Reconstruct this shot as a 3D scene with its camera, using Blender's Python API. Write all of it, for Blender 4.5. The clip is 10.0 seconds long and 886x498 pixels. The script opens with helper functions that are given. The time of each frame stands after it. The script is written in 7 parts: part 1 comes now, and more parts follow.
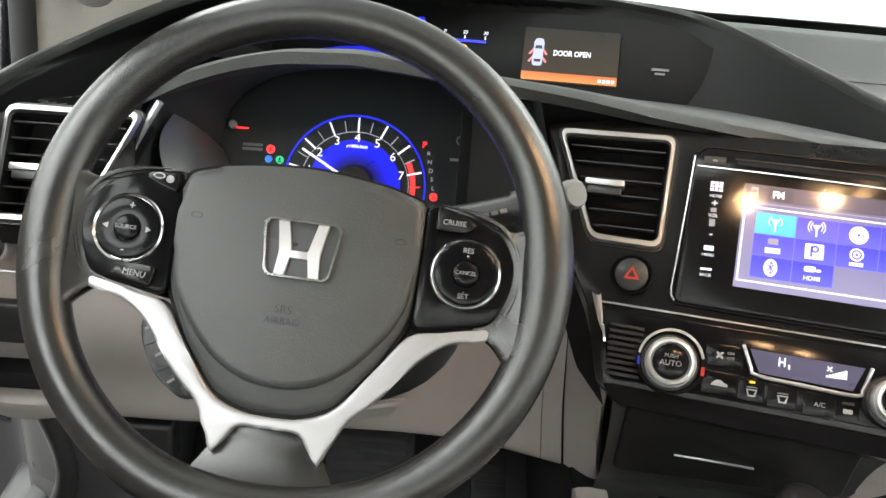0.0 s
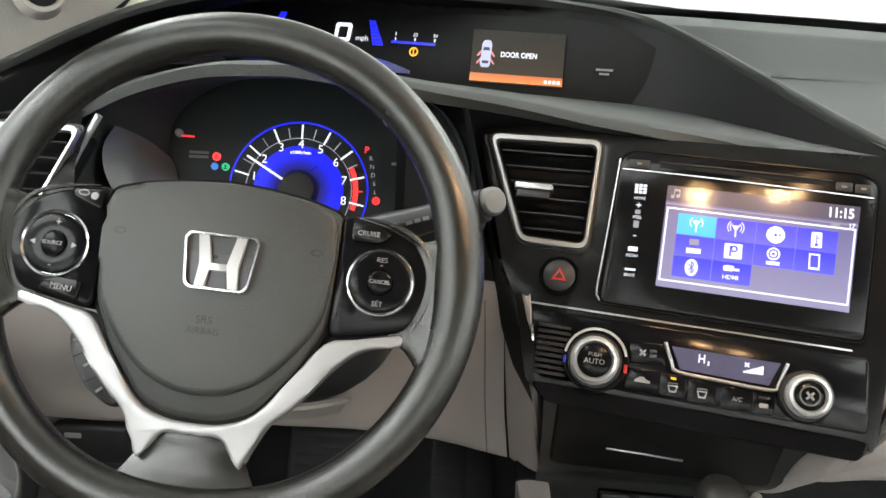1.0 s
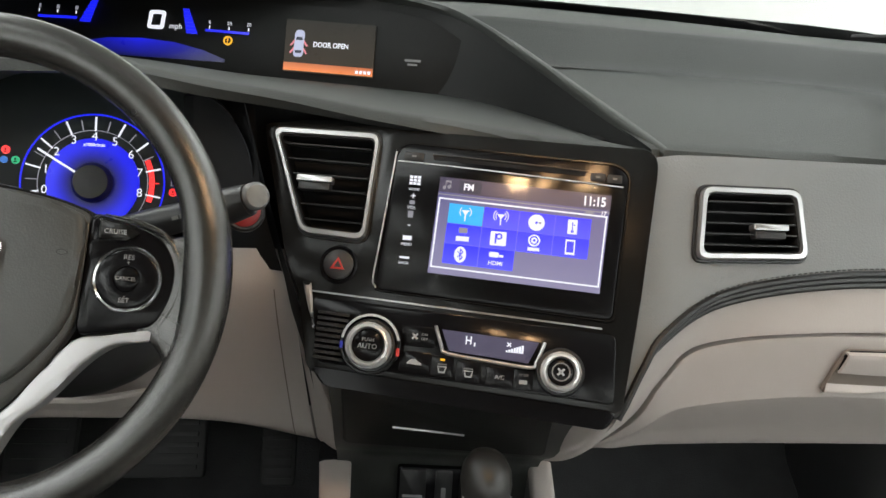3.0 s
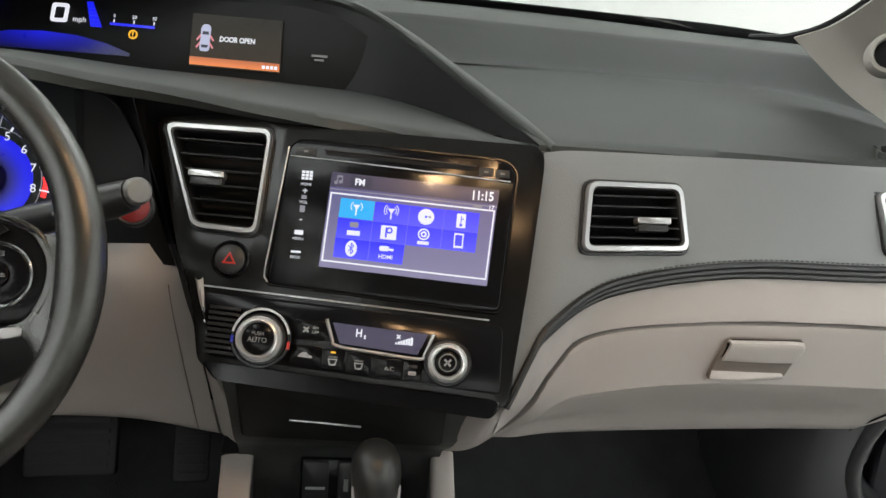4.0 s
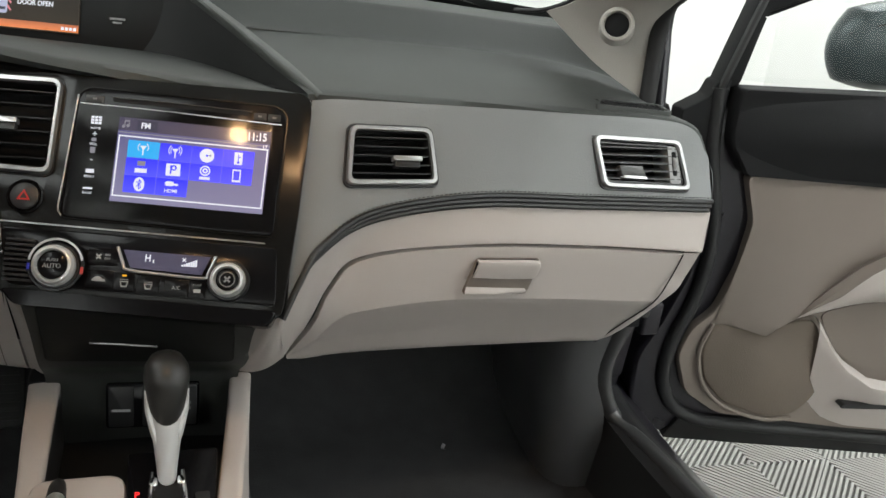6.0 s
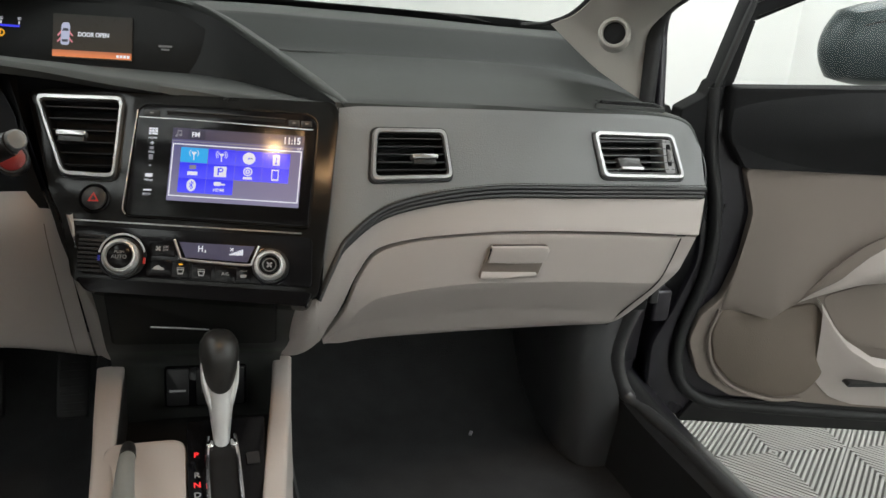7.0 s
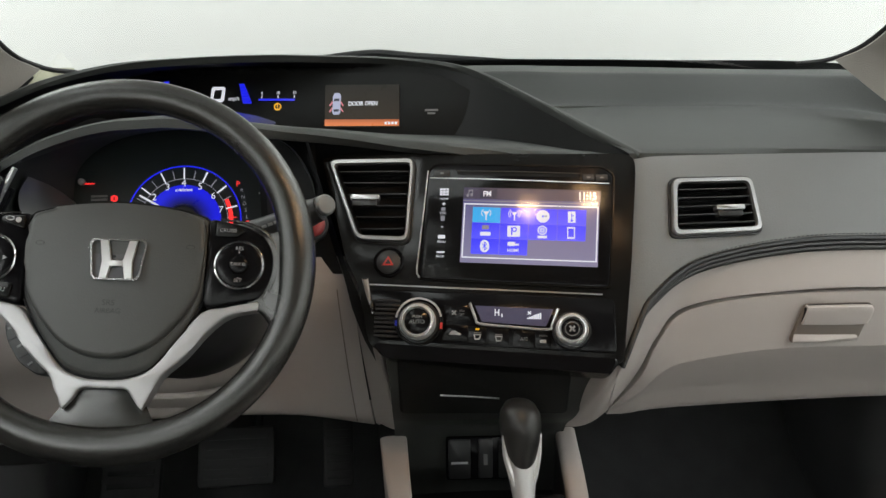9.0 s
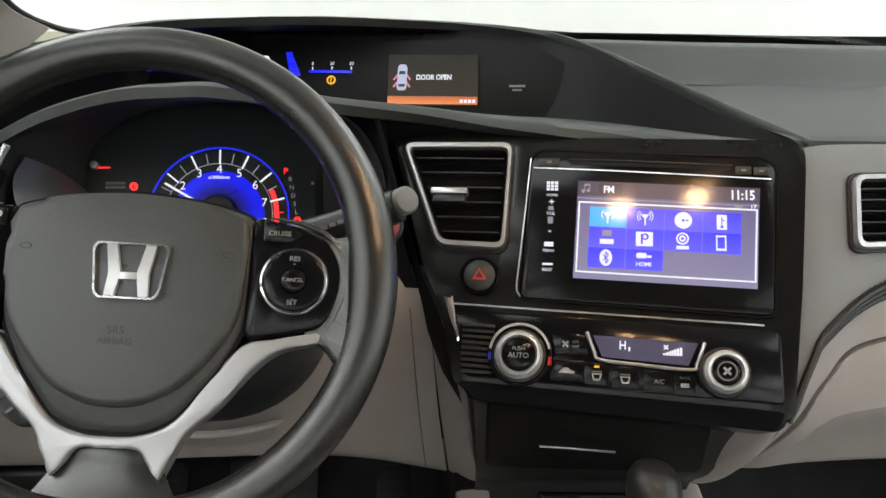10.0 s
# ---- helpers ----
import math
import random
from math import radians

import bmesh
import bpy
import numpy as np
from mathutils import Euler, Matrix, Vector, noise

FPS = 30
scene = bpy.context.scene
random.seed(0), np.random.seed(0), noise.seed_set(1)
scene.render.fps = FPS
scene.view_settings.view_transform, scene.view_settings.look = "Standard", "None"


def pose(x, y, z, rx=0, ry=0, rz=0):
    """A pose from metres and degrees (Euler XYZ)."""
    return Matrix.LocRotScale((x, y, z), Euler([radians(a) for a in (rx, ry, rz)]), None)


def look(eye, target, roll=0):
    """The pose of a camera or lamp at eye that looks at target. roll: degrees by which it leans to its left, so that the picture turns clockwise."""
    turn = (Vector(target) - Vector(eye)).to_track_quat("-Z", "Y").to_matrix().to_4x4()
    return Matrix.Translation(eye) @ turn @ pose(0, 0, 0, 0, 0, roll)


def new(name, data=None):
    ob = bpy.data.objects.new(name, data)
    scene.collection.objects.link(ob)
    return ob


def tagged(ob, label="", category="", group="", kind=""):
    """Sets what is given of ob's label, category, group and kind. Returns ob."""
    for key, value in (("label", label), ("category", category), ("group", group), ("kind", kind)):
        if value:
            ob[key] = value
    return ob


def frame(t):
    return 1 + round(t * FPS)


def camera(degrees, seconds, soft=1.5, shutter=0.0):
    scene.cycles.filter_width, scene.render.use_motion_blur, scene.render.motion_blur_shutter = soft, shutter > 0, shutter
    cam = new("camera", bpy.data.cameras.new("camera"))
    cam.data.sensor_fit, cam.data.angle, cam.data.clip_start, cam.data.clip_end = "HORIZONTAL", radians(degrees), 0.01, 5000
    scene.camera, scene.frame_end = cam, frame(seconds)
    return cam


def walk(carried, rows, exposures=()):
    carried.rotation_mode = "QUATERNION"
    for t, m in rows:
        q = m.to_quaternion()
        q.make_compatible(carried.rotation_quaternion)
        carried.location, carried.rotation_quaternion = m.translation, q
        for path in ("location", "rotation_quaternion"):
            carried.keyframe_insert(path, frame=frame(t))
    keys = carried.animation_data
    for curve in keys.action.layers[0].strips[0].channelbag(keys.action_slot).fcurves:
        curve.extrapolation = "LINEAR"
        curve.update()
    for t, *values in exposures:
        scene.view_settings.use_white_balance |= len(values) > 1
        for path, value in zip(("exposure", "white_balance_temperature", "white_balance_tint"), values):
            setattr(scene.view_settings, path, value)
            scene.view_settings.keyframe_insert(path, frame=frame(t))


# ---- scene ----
cam = camera(56.45, 10.0)
PATH = [
    (0, (-0.2762, -0.009, 1.0231), (-0.2796, 0.9437, 0.7192), 3.92),
    (0.5, (-0.2429, -0.0176, 1.0413), (-0.2426, 0.933, 0.7309), 3.35),
    (1, (-0.2199, -0.0241, 1.0469), (-0.2213, 0.9239, 0.7288), 3.0),
    (1.5, (-0.2011, -0.0294, 1.0558), (-0.1757, 0.9167, 0.7327), 3.42),
    (2, (-0.17, -0.044, 1.0693), (-0.1123, 0.899, 0.7417), 3.24),
    (2.2, (-0.1609, -0.0455, 1.0695), (-0.0757, 0.8948, 0.7401), 3.76),
    (3.3, (-0.0941, -0.0538, 1.075), (0.0425, 0.8771, 0.736), 4.5),
    (3.5, (-0.087, -0.0559, 1.0721), (0.0824, 0.8706, 0.736), 5.26),
    (4, (-0.0554, -0.0693, 1.0815), (0.1134, 0.8559, 0.7418), 5.07),
    (4.5, (-0.0269, -0.0857, 1.0803), (0.2345, 0.8195, 0.745), 6.46),
    (5, (-0.0075, -0.1131, 1.0799), (0.3224, 0.7697, 0.7454), 7.59),
    (5.5, (-0.0016, -0.1665, 1.0801), (0.3461, 0.7088, 0.7438), 7.9),
    (6.8, (-0.0073, -0.3261, 1.0784), (0.2945, 0.5702, 0.7534), 4.65),
    (7, (-0.0213, -0.3487, 1.0755), (0.278, 0.5525, 0.7618), 4.35),
    (7.5, (-0.0535, -0.4102, 1.0712), (0.2323, 0.5064, 0.7916), 3.82),
    (8, (-0.0864, -0.4409, 1.0662), (0.183, 0.4896, 0.8177), 2.93),
    (8.5, (-0.1237, -0.3788, 1.0577), (0.0767, 0.5702, 0.814), 1.38),
    (9, (-0.1451, -0.2571, 1.0465), (-0.0511, 0.7077, 0.8008), -0.5),
    (9.5, (-0.175, -0.1362, 1.0289), (-0.1034, 0.8306, 0.7835), -0.08),
    (10, (-0.1942, -0.0438, 1.0095), (-0.1344, 0.9214, 0.755), 0.22),
]
walk(cam, [(t, look(eye, target, roll)) for t, eye, target, roll in PATH],
     [(0, 0.65), (0.6, 0.55), (2.0, 0.2), (3.5, -0.12), (5.0, -0.21), (5.7, -0.22), (6.8, -0.4), (8.5, -0.55), (9.25, -0.3), (10.0, -0.1)])

# ---------------------------------------------------------------- world and light
world = bpy.data.worlds.new("world")
scene.world = world
world.use_nodes = True
world.node_tree.nodes["Background"].inputs[0].default_value = (0.95, 0.97, 1.0, 1)
world.node_tree.nodes["Background"].inputs[1].default_value = 0.05


def area(name, m, sx, sy, power, colour):
    data = bpy.data.lights.new(name, "AREA")
    data.shape, data.size, data.size_y, data.energy, data.color = "RECTANGLE", sx, sy, power, colour
    ob = new(name, data)
    ob.matrix_world = m
    return ob


# the booth's ceiling panels, and unseen strips added to brighten walls and cabin
COOL = (0.955, 1.0, 0.985)
for px, py in ((-2.4, 2.2), (2.4, 2.2), (-2.4, -0.6), (2.4, -0.6), (-2.4, -3.2), (2.4, -3.2)):
    area("ceiling_lamp", pose(px, py, 3.14), 2.2, 1.6, 74, COOL)
for px in (-2.4, 0.2, 2.8):
    area("front_wall_fill", pose(px, 4.3, 3.1, 38), 2.4, 0.4, 37, COOL)
    area("rear_wall_fill", pose(px, -4.9, 3.1, -38), 2.4, 0.4, 104, COOL)
for py in (-2.6, 0.4, 3.2):
    area("east_wall_fill", pose(3.75, py, 3.1, 0, -38), 0.4, 2.6, 41, COOL)
    area("west_wall_fill", pose(-3.75, py, 3.1, 0, 38), 0.4, 2.6, 48, COOL)


# ---------------------------------------------------------------- materials
def material(name, colour, rough=0.5, metal=0.0, grain=0.0, grain_size=0.002, vary=0.12, patch=0.06, coat=0.0, emit=None, emit_power=1.0, spec=0.5, rough_vary=0.08, tint=None):
    """Base colour with patches and fine speckle, uneven gloss and a fine relief, all at real size."""
    m = bpy.data.materials.new(name)
    m.use_nodes = True
    nt = m.node_tree
    b = nt.nodes["Principled BSDF"]
    co = nt.nodes.new("ShaderNodeTexCoord")
    big = nt.nodes.new("ShaderNodeTexNoise")
    big.inputs["Scale"].default_value, big.inputs["Detail"].default_value = 1.0 / patch, 4
    nt.links.new(co.outputs["Object"], big.inputs["Vector"])
    fine = nt.nodes.new("ShaderNodeTexNoise")
    fine.inputs["Scale"].default_value, fine.inputs["Detail"].default_value = 1.0 / grain_size, 3
    nt.links.new(co.outputs["Object"], fine.inputs["Vector"])
    add = nt.nodes.new("ShaderNodeMath")
    add.operation = "MULTIPLY_ADD"
    nt.links.new(big.outputs["Fac"], add.inputs[0])
    add.inputs[1].default_value = 0.7
    half = nt.nodes.new("ShaderNodeMath")
    half.operation = "MULTIPLY"
    nt.links.new(fine.outputs["Fac"], half.inputs[0])
    half.inputs[1].default_value = 0.3
    nt.links.new(half.outputs[0], add.inputs[2])
    ramp = nt.nodes.new("ShaderNodeMix")
    ramp.data_type = "RGBA"
    nt.links.new(add.outputs[0], ramp.inputs["Factor"])
    lo = [c * (1 - vary) for c in colour]
    hi = [min(1, c * (1 + vary)) for c in (tint or colour)]
    ramp.inputs["A"].default_value, ramp.inputs["B"].default_value = (*lo, 1), (*hi, 1)
    nt.links.new(ramp.outputs["Result"], b.inputs["Base Color"])
    rr = nt.nodes.new("ShaderNodeMapRange")
    rr.inputs["To Min"].default_value, rr.inputs["To Max"].default_value = max(0.02, rough - rough_vary), min(1, rough + rough_vary)
    nt.links.new(big.outputs["Fac"], rr.inputs["Value"])
    nt.links.new(rr.outputs["Result"], b.inputs["Roughness"])
    b.inputs["Metallic"].default_value = metal
    b.inputs["Coat Weight"].default_value = coat
    b.inputs["Coat Roughness"].default_value = 0.06
    b.inputs["Specular IOR Level"].default_value = spec
    if grain:
        vor = nt.nodes.new("ShaderNodeTexVoronoi")
        vor.inputs["Scale"].default_value = 0.8 / grain_size
        nt.links.new(co.outputs["Object"], vor.inputs["Vector"])
        mix = nt.nodes.new("ShaderNodeMath")
        mix.operation = "ADD"
        nt.links.new(vor.outputs["Distance"], mix.inputs[0])
        nt.links.new(fine.outputs["Fac"], mix.inputs[1])
        bump = nt.nodes.new("ShaderNodeBump")
        bump.inputs["Strength"].default_value, bump.inputs["Distance"].default_value = grain, grain_size * 0.5
        nt.links.new(mix.outputs[0], bump.inputs["Height"])
        nt.links.new(bump.outputs["Normal"], b.inputs["Normal"])
    if emit:
        b.inputs["Emission Color"].default_value = (*emit, 1)
        b.inputs["Emission Strength"].default_value = emit_power
    return m


PAD = material("soft_dash_top", (0.035, 0.0385, 0.0365), 0.60, grain=0.35, grain_size=0.0016, vary=0.10, patch=0.25, spec=0.38)
FACE = material("soft_dash_face", (0.200, 0.206, 0.211), 0.46, grain=0.22, grain_size=0.0016, vary=0.10, patch=0.2, spec=0.45)
HOOD = material("visor_grain", (0.033, 0.036, 0.034), 0.55, grain=0.25, grain_size=0.0016, vary=0.12, patch=0.2, spec=0.4)
DARK = material("dark_plastic", (0.019, 0.019, 0.020), 0.40, grain=0.15, grain_size=0.0012, vary=0.15, patch=0.1, spec=0.5)
SLAT = material("slat_black", (0.010, 0.010, 0.010), 0.36, vary=0.2, patch=0.05, spec=0.55)
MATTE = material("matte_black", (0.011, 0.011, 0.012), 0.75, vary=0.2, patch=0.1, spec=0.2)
PIANO = material("piano_black", (0.006, 0.006, 0.007), 0.15, vary=0.2, patch=0.08, spec=0.16, rough_vary=0.05)
BRUSHED = material("dark_gloss_trim", (0.0075, 0.0075, 0.0075), 0.20, vary=0.2, patch=0.06, spec=0.24, rough_vary=0.06)
LINING = material("visor_lining", (0.007, 0.0075, 0.0075), 0.60, grain=0.1, grain_size=0.0016, vary=0.2, patch=0.1, spec=0.18)
BEIGE = material("beige_plastic", (0.490, 0.443, 0.418), 0.44, grain=0.10, grain_size=0.0015, vary=0.06, patch=0.3, spec=0.42)
TAUPE = material("door_taupe", (0.205, 0.172, 0.149), 0.6, grain=0.12, grain_size=0.0015, vary=0.07, patch=0.3, spec=0.35)
SILVER = material("satin_silver", (0.50, 0.50, 0.505), 0.32, metal=0.85, vary=0.06, patch=0.05)
SPOKE = material("silver_spoke_paint", (0.43, 0.43, 0.44), 0.38, metal=0.5, vary=0.05, patch=0.1)
BRIGHT = material("bright_silver", (0.60, 0.60, 0.605), 0.36, metal=0.55, vary=0.05, patch=0.04)
CHROME = material("chrome", (0.84, 0.84, 0.85), 0.16, metal=1.0, vary=0.03, patch=0.05, rough_vary=0.04)
LEATHER = material("wheel_leather", (0.0185, 0.020, 0.0195), 0.25, grain=0.24, grain_size=0.0009, vary=0.16, patch=0.07, spec=0.85, tint=(0.025, 0.0235, 0.022))
PADMAT = material("airbag_cover", (0.056, 0.058, 0.056), 0.44, grain=0.10, grain_size=0.0013, vary=0.10, patch=0.15, spec=0.5)
KNOB = material("knob_leather", (0.024, 0.024, 0.0235), 0.34, grain=0.20, grain_size=0.0010, vary=0.15, patch=0.05, spec=0.5)
RUBBER = material("seal_rubber", (0.011, 0.011, 0.012), 0.6, vary=0.2, patch=0.1)
CARPET = material("carpet", (0.056, 0.056, 0.058), 0.95, grain=0.5, grain_size=0.0022, vary=0.40, patch=0.05, spec=0.1)
PAINT = material("car_paint", (0.020, 0.018, 0.024), 0.30, metal=0.3, vary=0.12, patch=0.1, coat=0.3)
TEAL = material("mirror_paint", (0.014, 0.030, 0.034), 0.30, metal=0.2, vary=0.08, patch=0.2, rough_vary=0.02)
WALL = material("booth_wall", (0.80, 0.80, 0.785), 0.85, vary=0.03, patch=1.2, spec=0.2)
CEIL = material("booth_ceiling", (0.82, 0.82, 0.81), 0.9, vary=0.03, patch=1.2, spec=0.2)
HEAD = material("headliner", (0.50, 0.47, 0.43), 0.95, grain=0.5, grain_size=0.003, vary=0.06, patch=0.3, spec=0.1)
PILLAR = material("pillar_trim", (0.395, 0.375, 0.345), 0.65, grain=0.3, grain_size=0.002, vary=0.06, patch=0.25, spec=0.35)
TILE = material("floor_rib", (0.40, 0.39, 0.37), 0.5, vary=0.14, patch=0.10)
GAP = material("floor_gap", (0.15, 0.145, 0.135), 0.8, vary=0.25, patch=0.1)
# a faint glow of its own is added to brighten the red marks
RED = material("glowing_red_plastic", (0.35, 0.02, 0.015), 0.35, vary=0.15, patch=0.02, emit=(1, 0.05, 0.03), emit_power=0.12)
UPPER = material("door_upper_black", (0.009, 0.009, 0.010), 0.68, grain=0.2, grain_size=0.0016, vary=0.15, patch=0.15, spec=0.22)
SPEAKER = material("speaker_cloth", (0.155, 0.127, 0.104), 0.75, grain=0.25, grain_size=0.002, vary=0.12, patch=0.15, spec=0.25)
LOBE = material("satin_grey_plastic", (0.30, 0.30, 0.30), 0.34, grain=0.12, grain_size=0.0014, vary=0.10, patch=0.08, spec=0.6)
# paler than the cowl: the sheen on its left wall put into colour
FLANK = material("cowl_sheen_grey", (0.125, 0.125, 0.122), 0.30, grain=0.10, grain_size=0.0014, vary=0.10, patch=0.08, spec=0.8)
# black dial ground lifted to teal-grey, painting the haze of its cover glass
GAUGE = material("gauge_ground_haze", (0.013, 0.018, 0.018), 0.55, vary=0.15, patch=0.06, spec=0.4)
BADGE = material("badge_dark_chrome", (0.10, 0.10, 0.105), 0.30, metal=0.6, vary=0.1, patch=0.02)
GARNISH = material("satin_garnish", (0.045, 0.045, 0.047), 0.30, vary=0.12, patch=0.1, spec=0.7)
KICK = material("kick_plastic", (0.075, 0.075, 0.078), 0.34, vary=0.12, patch=0.12, spec=0.8)
SOCKETWALL = material("socket_wall", (0.036, 0.038, 0.036), 0.45, grain=0.2, grain_size=0.0014, vary=0.15, patch=0.08, spec=0.5)
POCKET = material("pocket_plastic", (0.012, 0.0122, 0.012), 0.50, grain=0.2, grain_size=0.0014, vary=0.15, patch=0.08, spec=0.22)
PAPER = material("paper_tag", (0.45, 0.44, 0.33), 0.8, vary=0.1, patch=0.03)
BRONZE = material("dim_bulb_glass", (0.6, 0.5, 0.35), 0.2, vary=0.1, patch=0.02, emit=(1.0, 0.50, 0.18), emit_power=130.0)


def glow(name, colour, power):
    return material(name, tuple(0.02 + 0.1 * c for c in colour), 0.3, vary=0.05, patch=0.02, emit=colour, emit_power=power, spec=0.3)


def fade(name, low, high, power):
    """A lit picture area whose colour runs from its lower to its upper edge."""
    m = glow(name, low, power)
    nt = m.node_tree
    co = nt.nodes.new("ShaderNodeTexCoord")
    cut = nt.nodes.new("ShaderNodeSeparateXYZ")
    nt.links.new(co.outputs["Generated"], cut.inputs[0])
    mix = nt.nodes.new("ShaderNodeMix")
    mix.data_type = "RGBA"
    mix.inputs["A"].default_value, mix.inputs["B"].default_value = (*low, 1), (*high, 1)
    nt.links.new(cut.outputs["Z"], mix.inputs["Factor"])
    nt.links.new(mix.outputs["Result"], nt.nodes["Principled BSDF"].inputs["Emission Color"])
    return m


WHITE_L = glow("lit_white", (0.90, 0.92, 1.0), 1.0)
GREY_L = glow("lit_grey", (0.62, 0.62, 0.72), 0.40)
BLUE_L = glow("lit_blue", (0.010, 0.016, 0.90), 1.1)
CYAN_L = glow("lit_cyan", (0.02, 0.42, 0.88), 1.15)
NAVY_L = fade("lit_navy", (0.36, 0.34, 0.54), (0.08, 0.08, 0.30), 0.75)
DEEP_L = glow("lit_deep_blue", (0.02, 0.03, 0.6), 0.35)
RED_L = glow("lit_red", (1.0, 0.03, 0.03), 1.5)
GREEN_L = glow("lit_green", (0.02, 0.75, 0.30), 0.6)
AMBER_L = glow("lit_amber", (1.0, 0.50, 0.02), 1.0)
ORANGE_L = fade("lit_orange", (1.0, 0.27, 0.05), (0.50, 0.10, 0.02), 0.85)
PALE_L = glow("lit_pale", (0.55, 0.58, 0.80), 0.75)
PINK_L = glow("lit_pink", (0.95, 0.28, 0.34), 0.7)
NIGHT = glow("lit_night", (0.02, 0.03, 0.10), 0.3)
DIM_L = glow("lit_dim_display", (0.55, 0.52, 1.0), 0.034)
PRINT = material("white_print", (0.33, 0.33, 0.34), 0.5, vary=0.08, patch=0.01)
PRINT_D = material("faint_print", (0.16, 0.16, 0.16), 0.5, vary=0.08, patch=0.01)


def pane_material(name, tint, gloss, rough=0.02):
    """A thin clear pane: it lets light straight through and mirrors by Fresnel."""
    m = bpy.data.materials.new(name)
    m.use_nodes = True
    nt = m.node_tree
    nt.nodes.remove(nt.nodes["Principled BSDF"])
    t = nt.nodes.new("ShaderNodeBsdfTransparent")
    t.inputs[0].default_value = (*tint, 1)
    g = nt.nodes.new("ShaderNodeBsdfGlossy")
    g.inputs["Roughness"].default_value = rough
    f = nt.nodes.new("ShaderNodeFresnel")
    f.inputs["IOR"].default_value = gloss
    mix = nt.nodes.new("ShaderNodeMixShader")
    nt.links.new(f.outputs[0], mix.inputs[0])
    nt.links.new(t.outputs[0], mix.inputs[1])
    nt.links.new(g.outputs[0], mix.inputs[2])
    nt.links.new(mix.outputs[0], nt.nodes["Material Output"].inputs["Surface"])
    return m


GLASS = pane_material("window_glass", (0.945, 0.955, 0.945), 1.45)
COVER = pane_material("display_cover", (0.98, 0.98, 0.98), 1.31, 0.09)


# ---------------------------------------------------------------- mesh helpers
def thing(name, label, category, group="", kind="", at=None):
    ob = tagged(new(name), label, category, group, kind)
    if at is not None:
        ob.matrix_world = at
    return ob


def part(name, bm, mat, parent=None, label="", smooth=True, angle=40):
    """Links a bmesh as one mesh object, under a thing or a part. Its points are in the world, or in the parent's frame."""
    bmesh.ops.recalc_face_normals(bm, faces=bm.faces)
    me = bpy.data.meshes.new(name)
    if smooth:
        for f in bm.faces:
            f.smooth = True
        for e in bm.edges:
            if len(e.link_faces) == 2 and e.calc_face_angle(0) > radians(angle):
                e.smooth = False
    bm.to_mesh(me)
    bm.free()
    me.materials.append(mat)
    ob = new(name, me)
    if parent is not None:
        ob.parent = parent
    if label:
        ob["label"] = label
    return ob


def face_to(ob, place):
    """Turns the faces of a thin pane towards a place."""
    me = ob.data
    if sum(((Vector(place) - p.center).dot(p.normal)) for p in me.polygons) < 0:
        me.flip_normals()
    ob.visible_shadow = False
    return ob


def leaf(m, outline, z=0.0):
    """A single flat face."""
    bm = bmesh.new()
    bm.faces.new([bm.verts.new(m @ Vector((x, y, z))) for x, y in outline])
    return bm


def frame_of(o, u, n):
    """A frame at o whose x runs along u and whose z is the normal n."""
    n = Vector(n).normalized()
    u = Vector(u)
    u = (u - n * u.dot(n)).normalized()
    v = n.cross(u)
    return Matrix(((u.x, v.x, n.x, o[0]), (u.y, v.y, n.y, o[1]), (u.z, v.z, n.z, o[2]), (0, 0, 0, 1)))


def smooth_line(pts, n, closed=False, even=True):
    """n points on a Catmull-Rom curve through pts, evenly by length, or evenly from point to point."""
    p = [Vector(q) for q in pts]
    if closed:
        p = [p[-1], *p, p[0], p[1]]
    else:
        p = [p[0] * 2 - p[1], *p, p[-1] * 2 - p[-2]]
    dense = []
    for i in range(1, len(p) - 2):
        a, b, c, d = p[i - 1 : i + 3]
        for k in range(12):
            t = k / 12
            dense.append(0.5 * (2 * b + (c - a) * t + (2 * a - 5 * b + 4 * c - d) * t * t + (3 * b - a - 3 * c + d) * t**3))
    dense.append(p[-2])
    run = [0.0]
    for a, b in zip(dense, dense[1:]):
        run.append(run[-1] + ((b - a).length if even else 1.0))
    out = []
    j = 0
    last = n if closed else n - 1
    for i in range(n):
        s = run[-1] * i / last
        while j < len(run) - 2 and run[j + 1] < s:
            j += 1
        k = (s - run[j]) / max(1e-9, run[j + 1] - run[j])
        out.append(dense[j].lerp(dense[j + 1], min(1, k)))
    return out


def sheet(curves, nu=40, nv=24, smooth_v=True, bm=None, thick=0.0, even=True):
    """A surface through curves, each a few points; thick: metres by which it is folded back to a solid."""
    lines = [smooth_line(c, nu, False, even) for c in curves]
    cols = []
    for i in range(nu):
        col = [line[i] for line in lines]
        if smooth_v and len(col) > 2:
            col = smooth_line(col, nv)
        elif len(col) == 2:
            col = [col[0].lerp(col[1], k / (nv - 1)) for k in range(nv)]
        cols.append(col)
    bm = bm or bmesh.new()
    v = [[bm.verts.new(q) for q in col] for col in cols]
    for a, b in zip(v, v[1:]):
        for k in range(len(a) - 1):
            bm.faces.new((a[k], a[k + 1], b[k + 1], b[k]))
    if thick:
        bmesh.ops.recalc_face_normals(bm, faces=bm.faces)
        bmesh.ops.solidify(bm, geom=bm.faces[:], thickness=thick)
    return bm


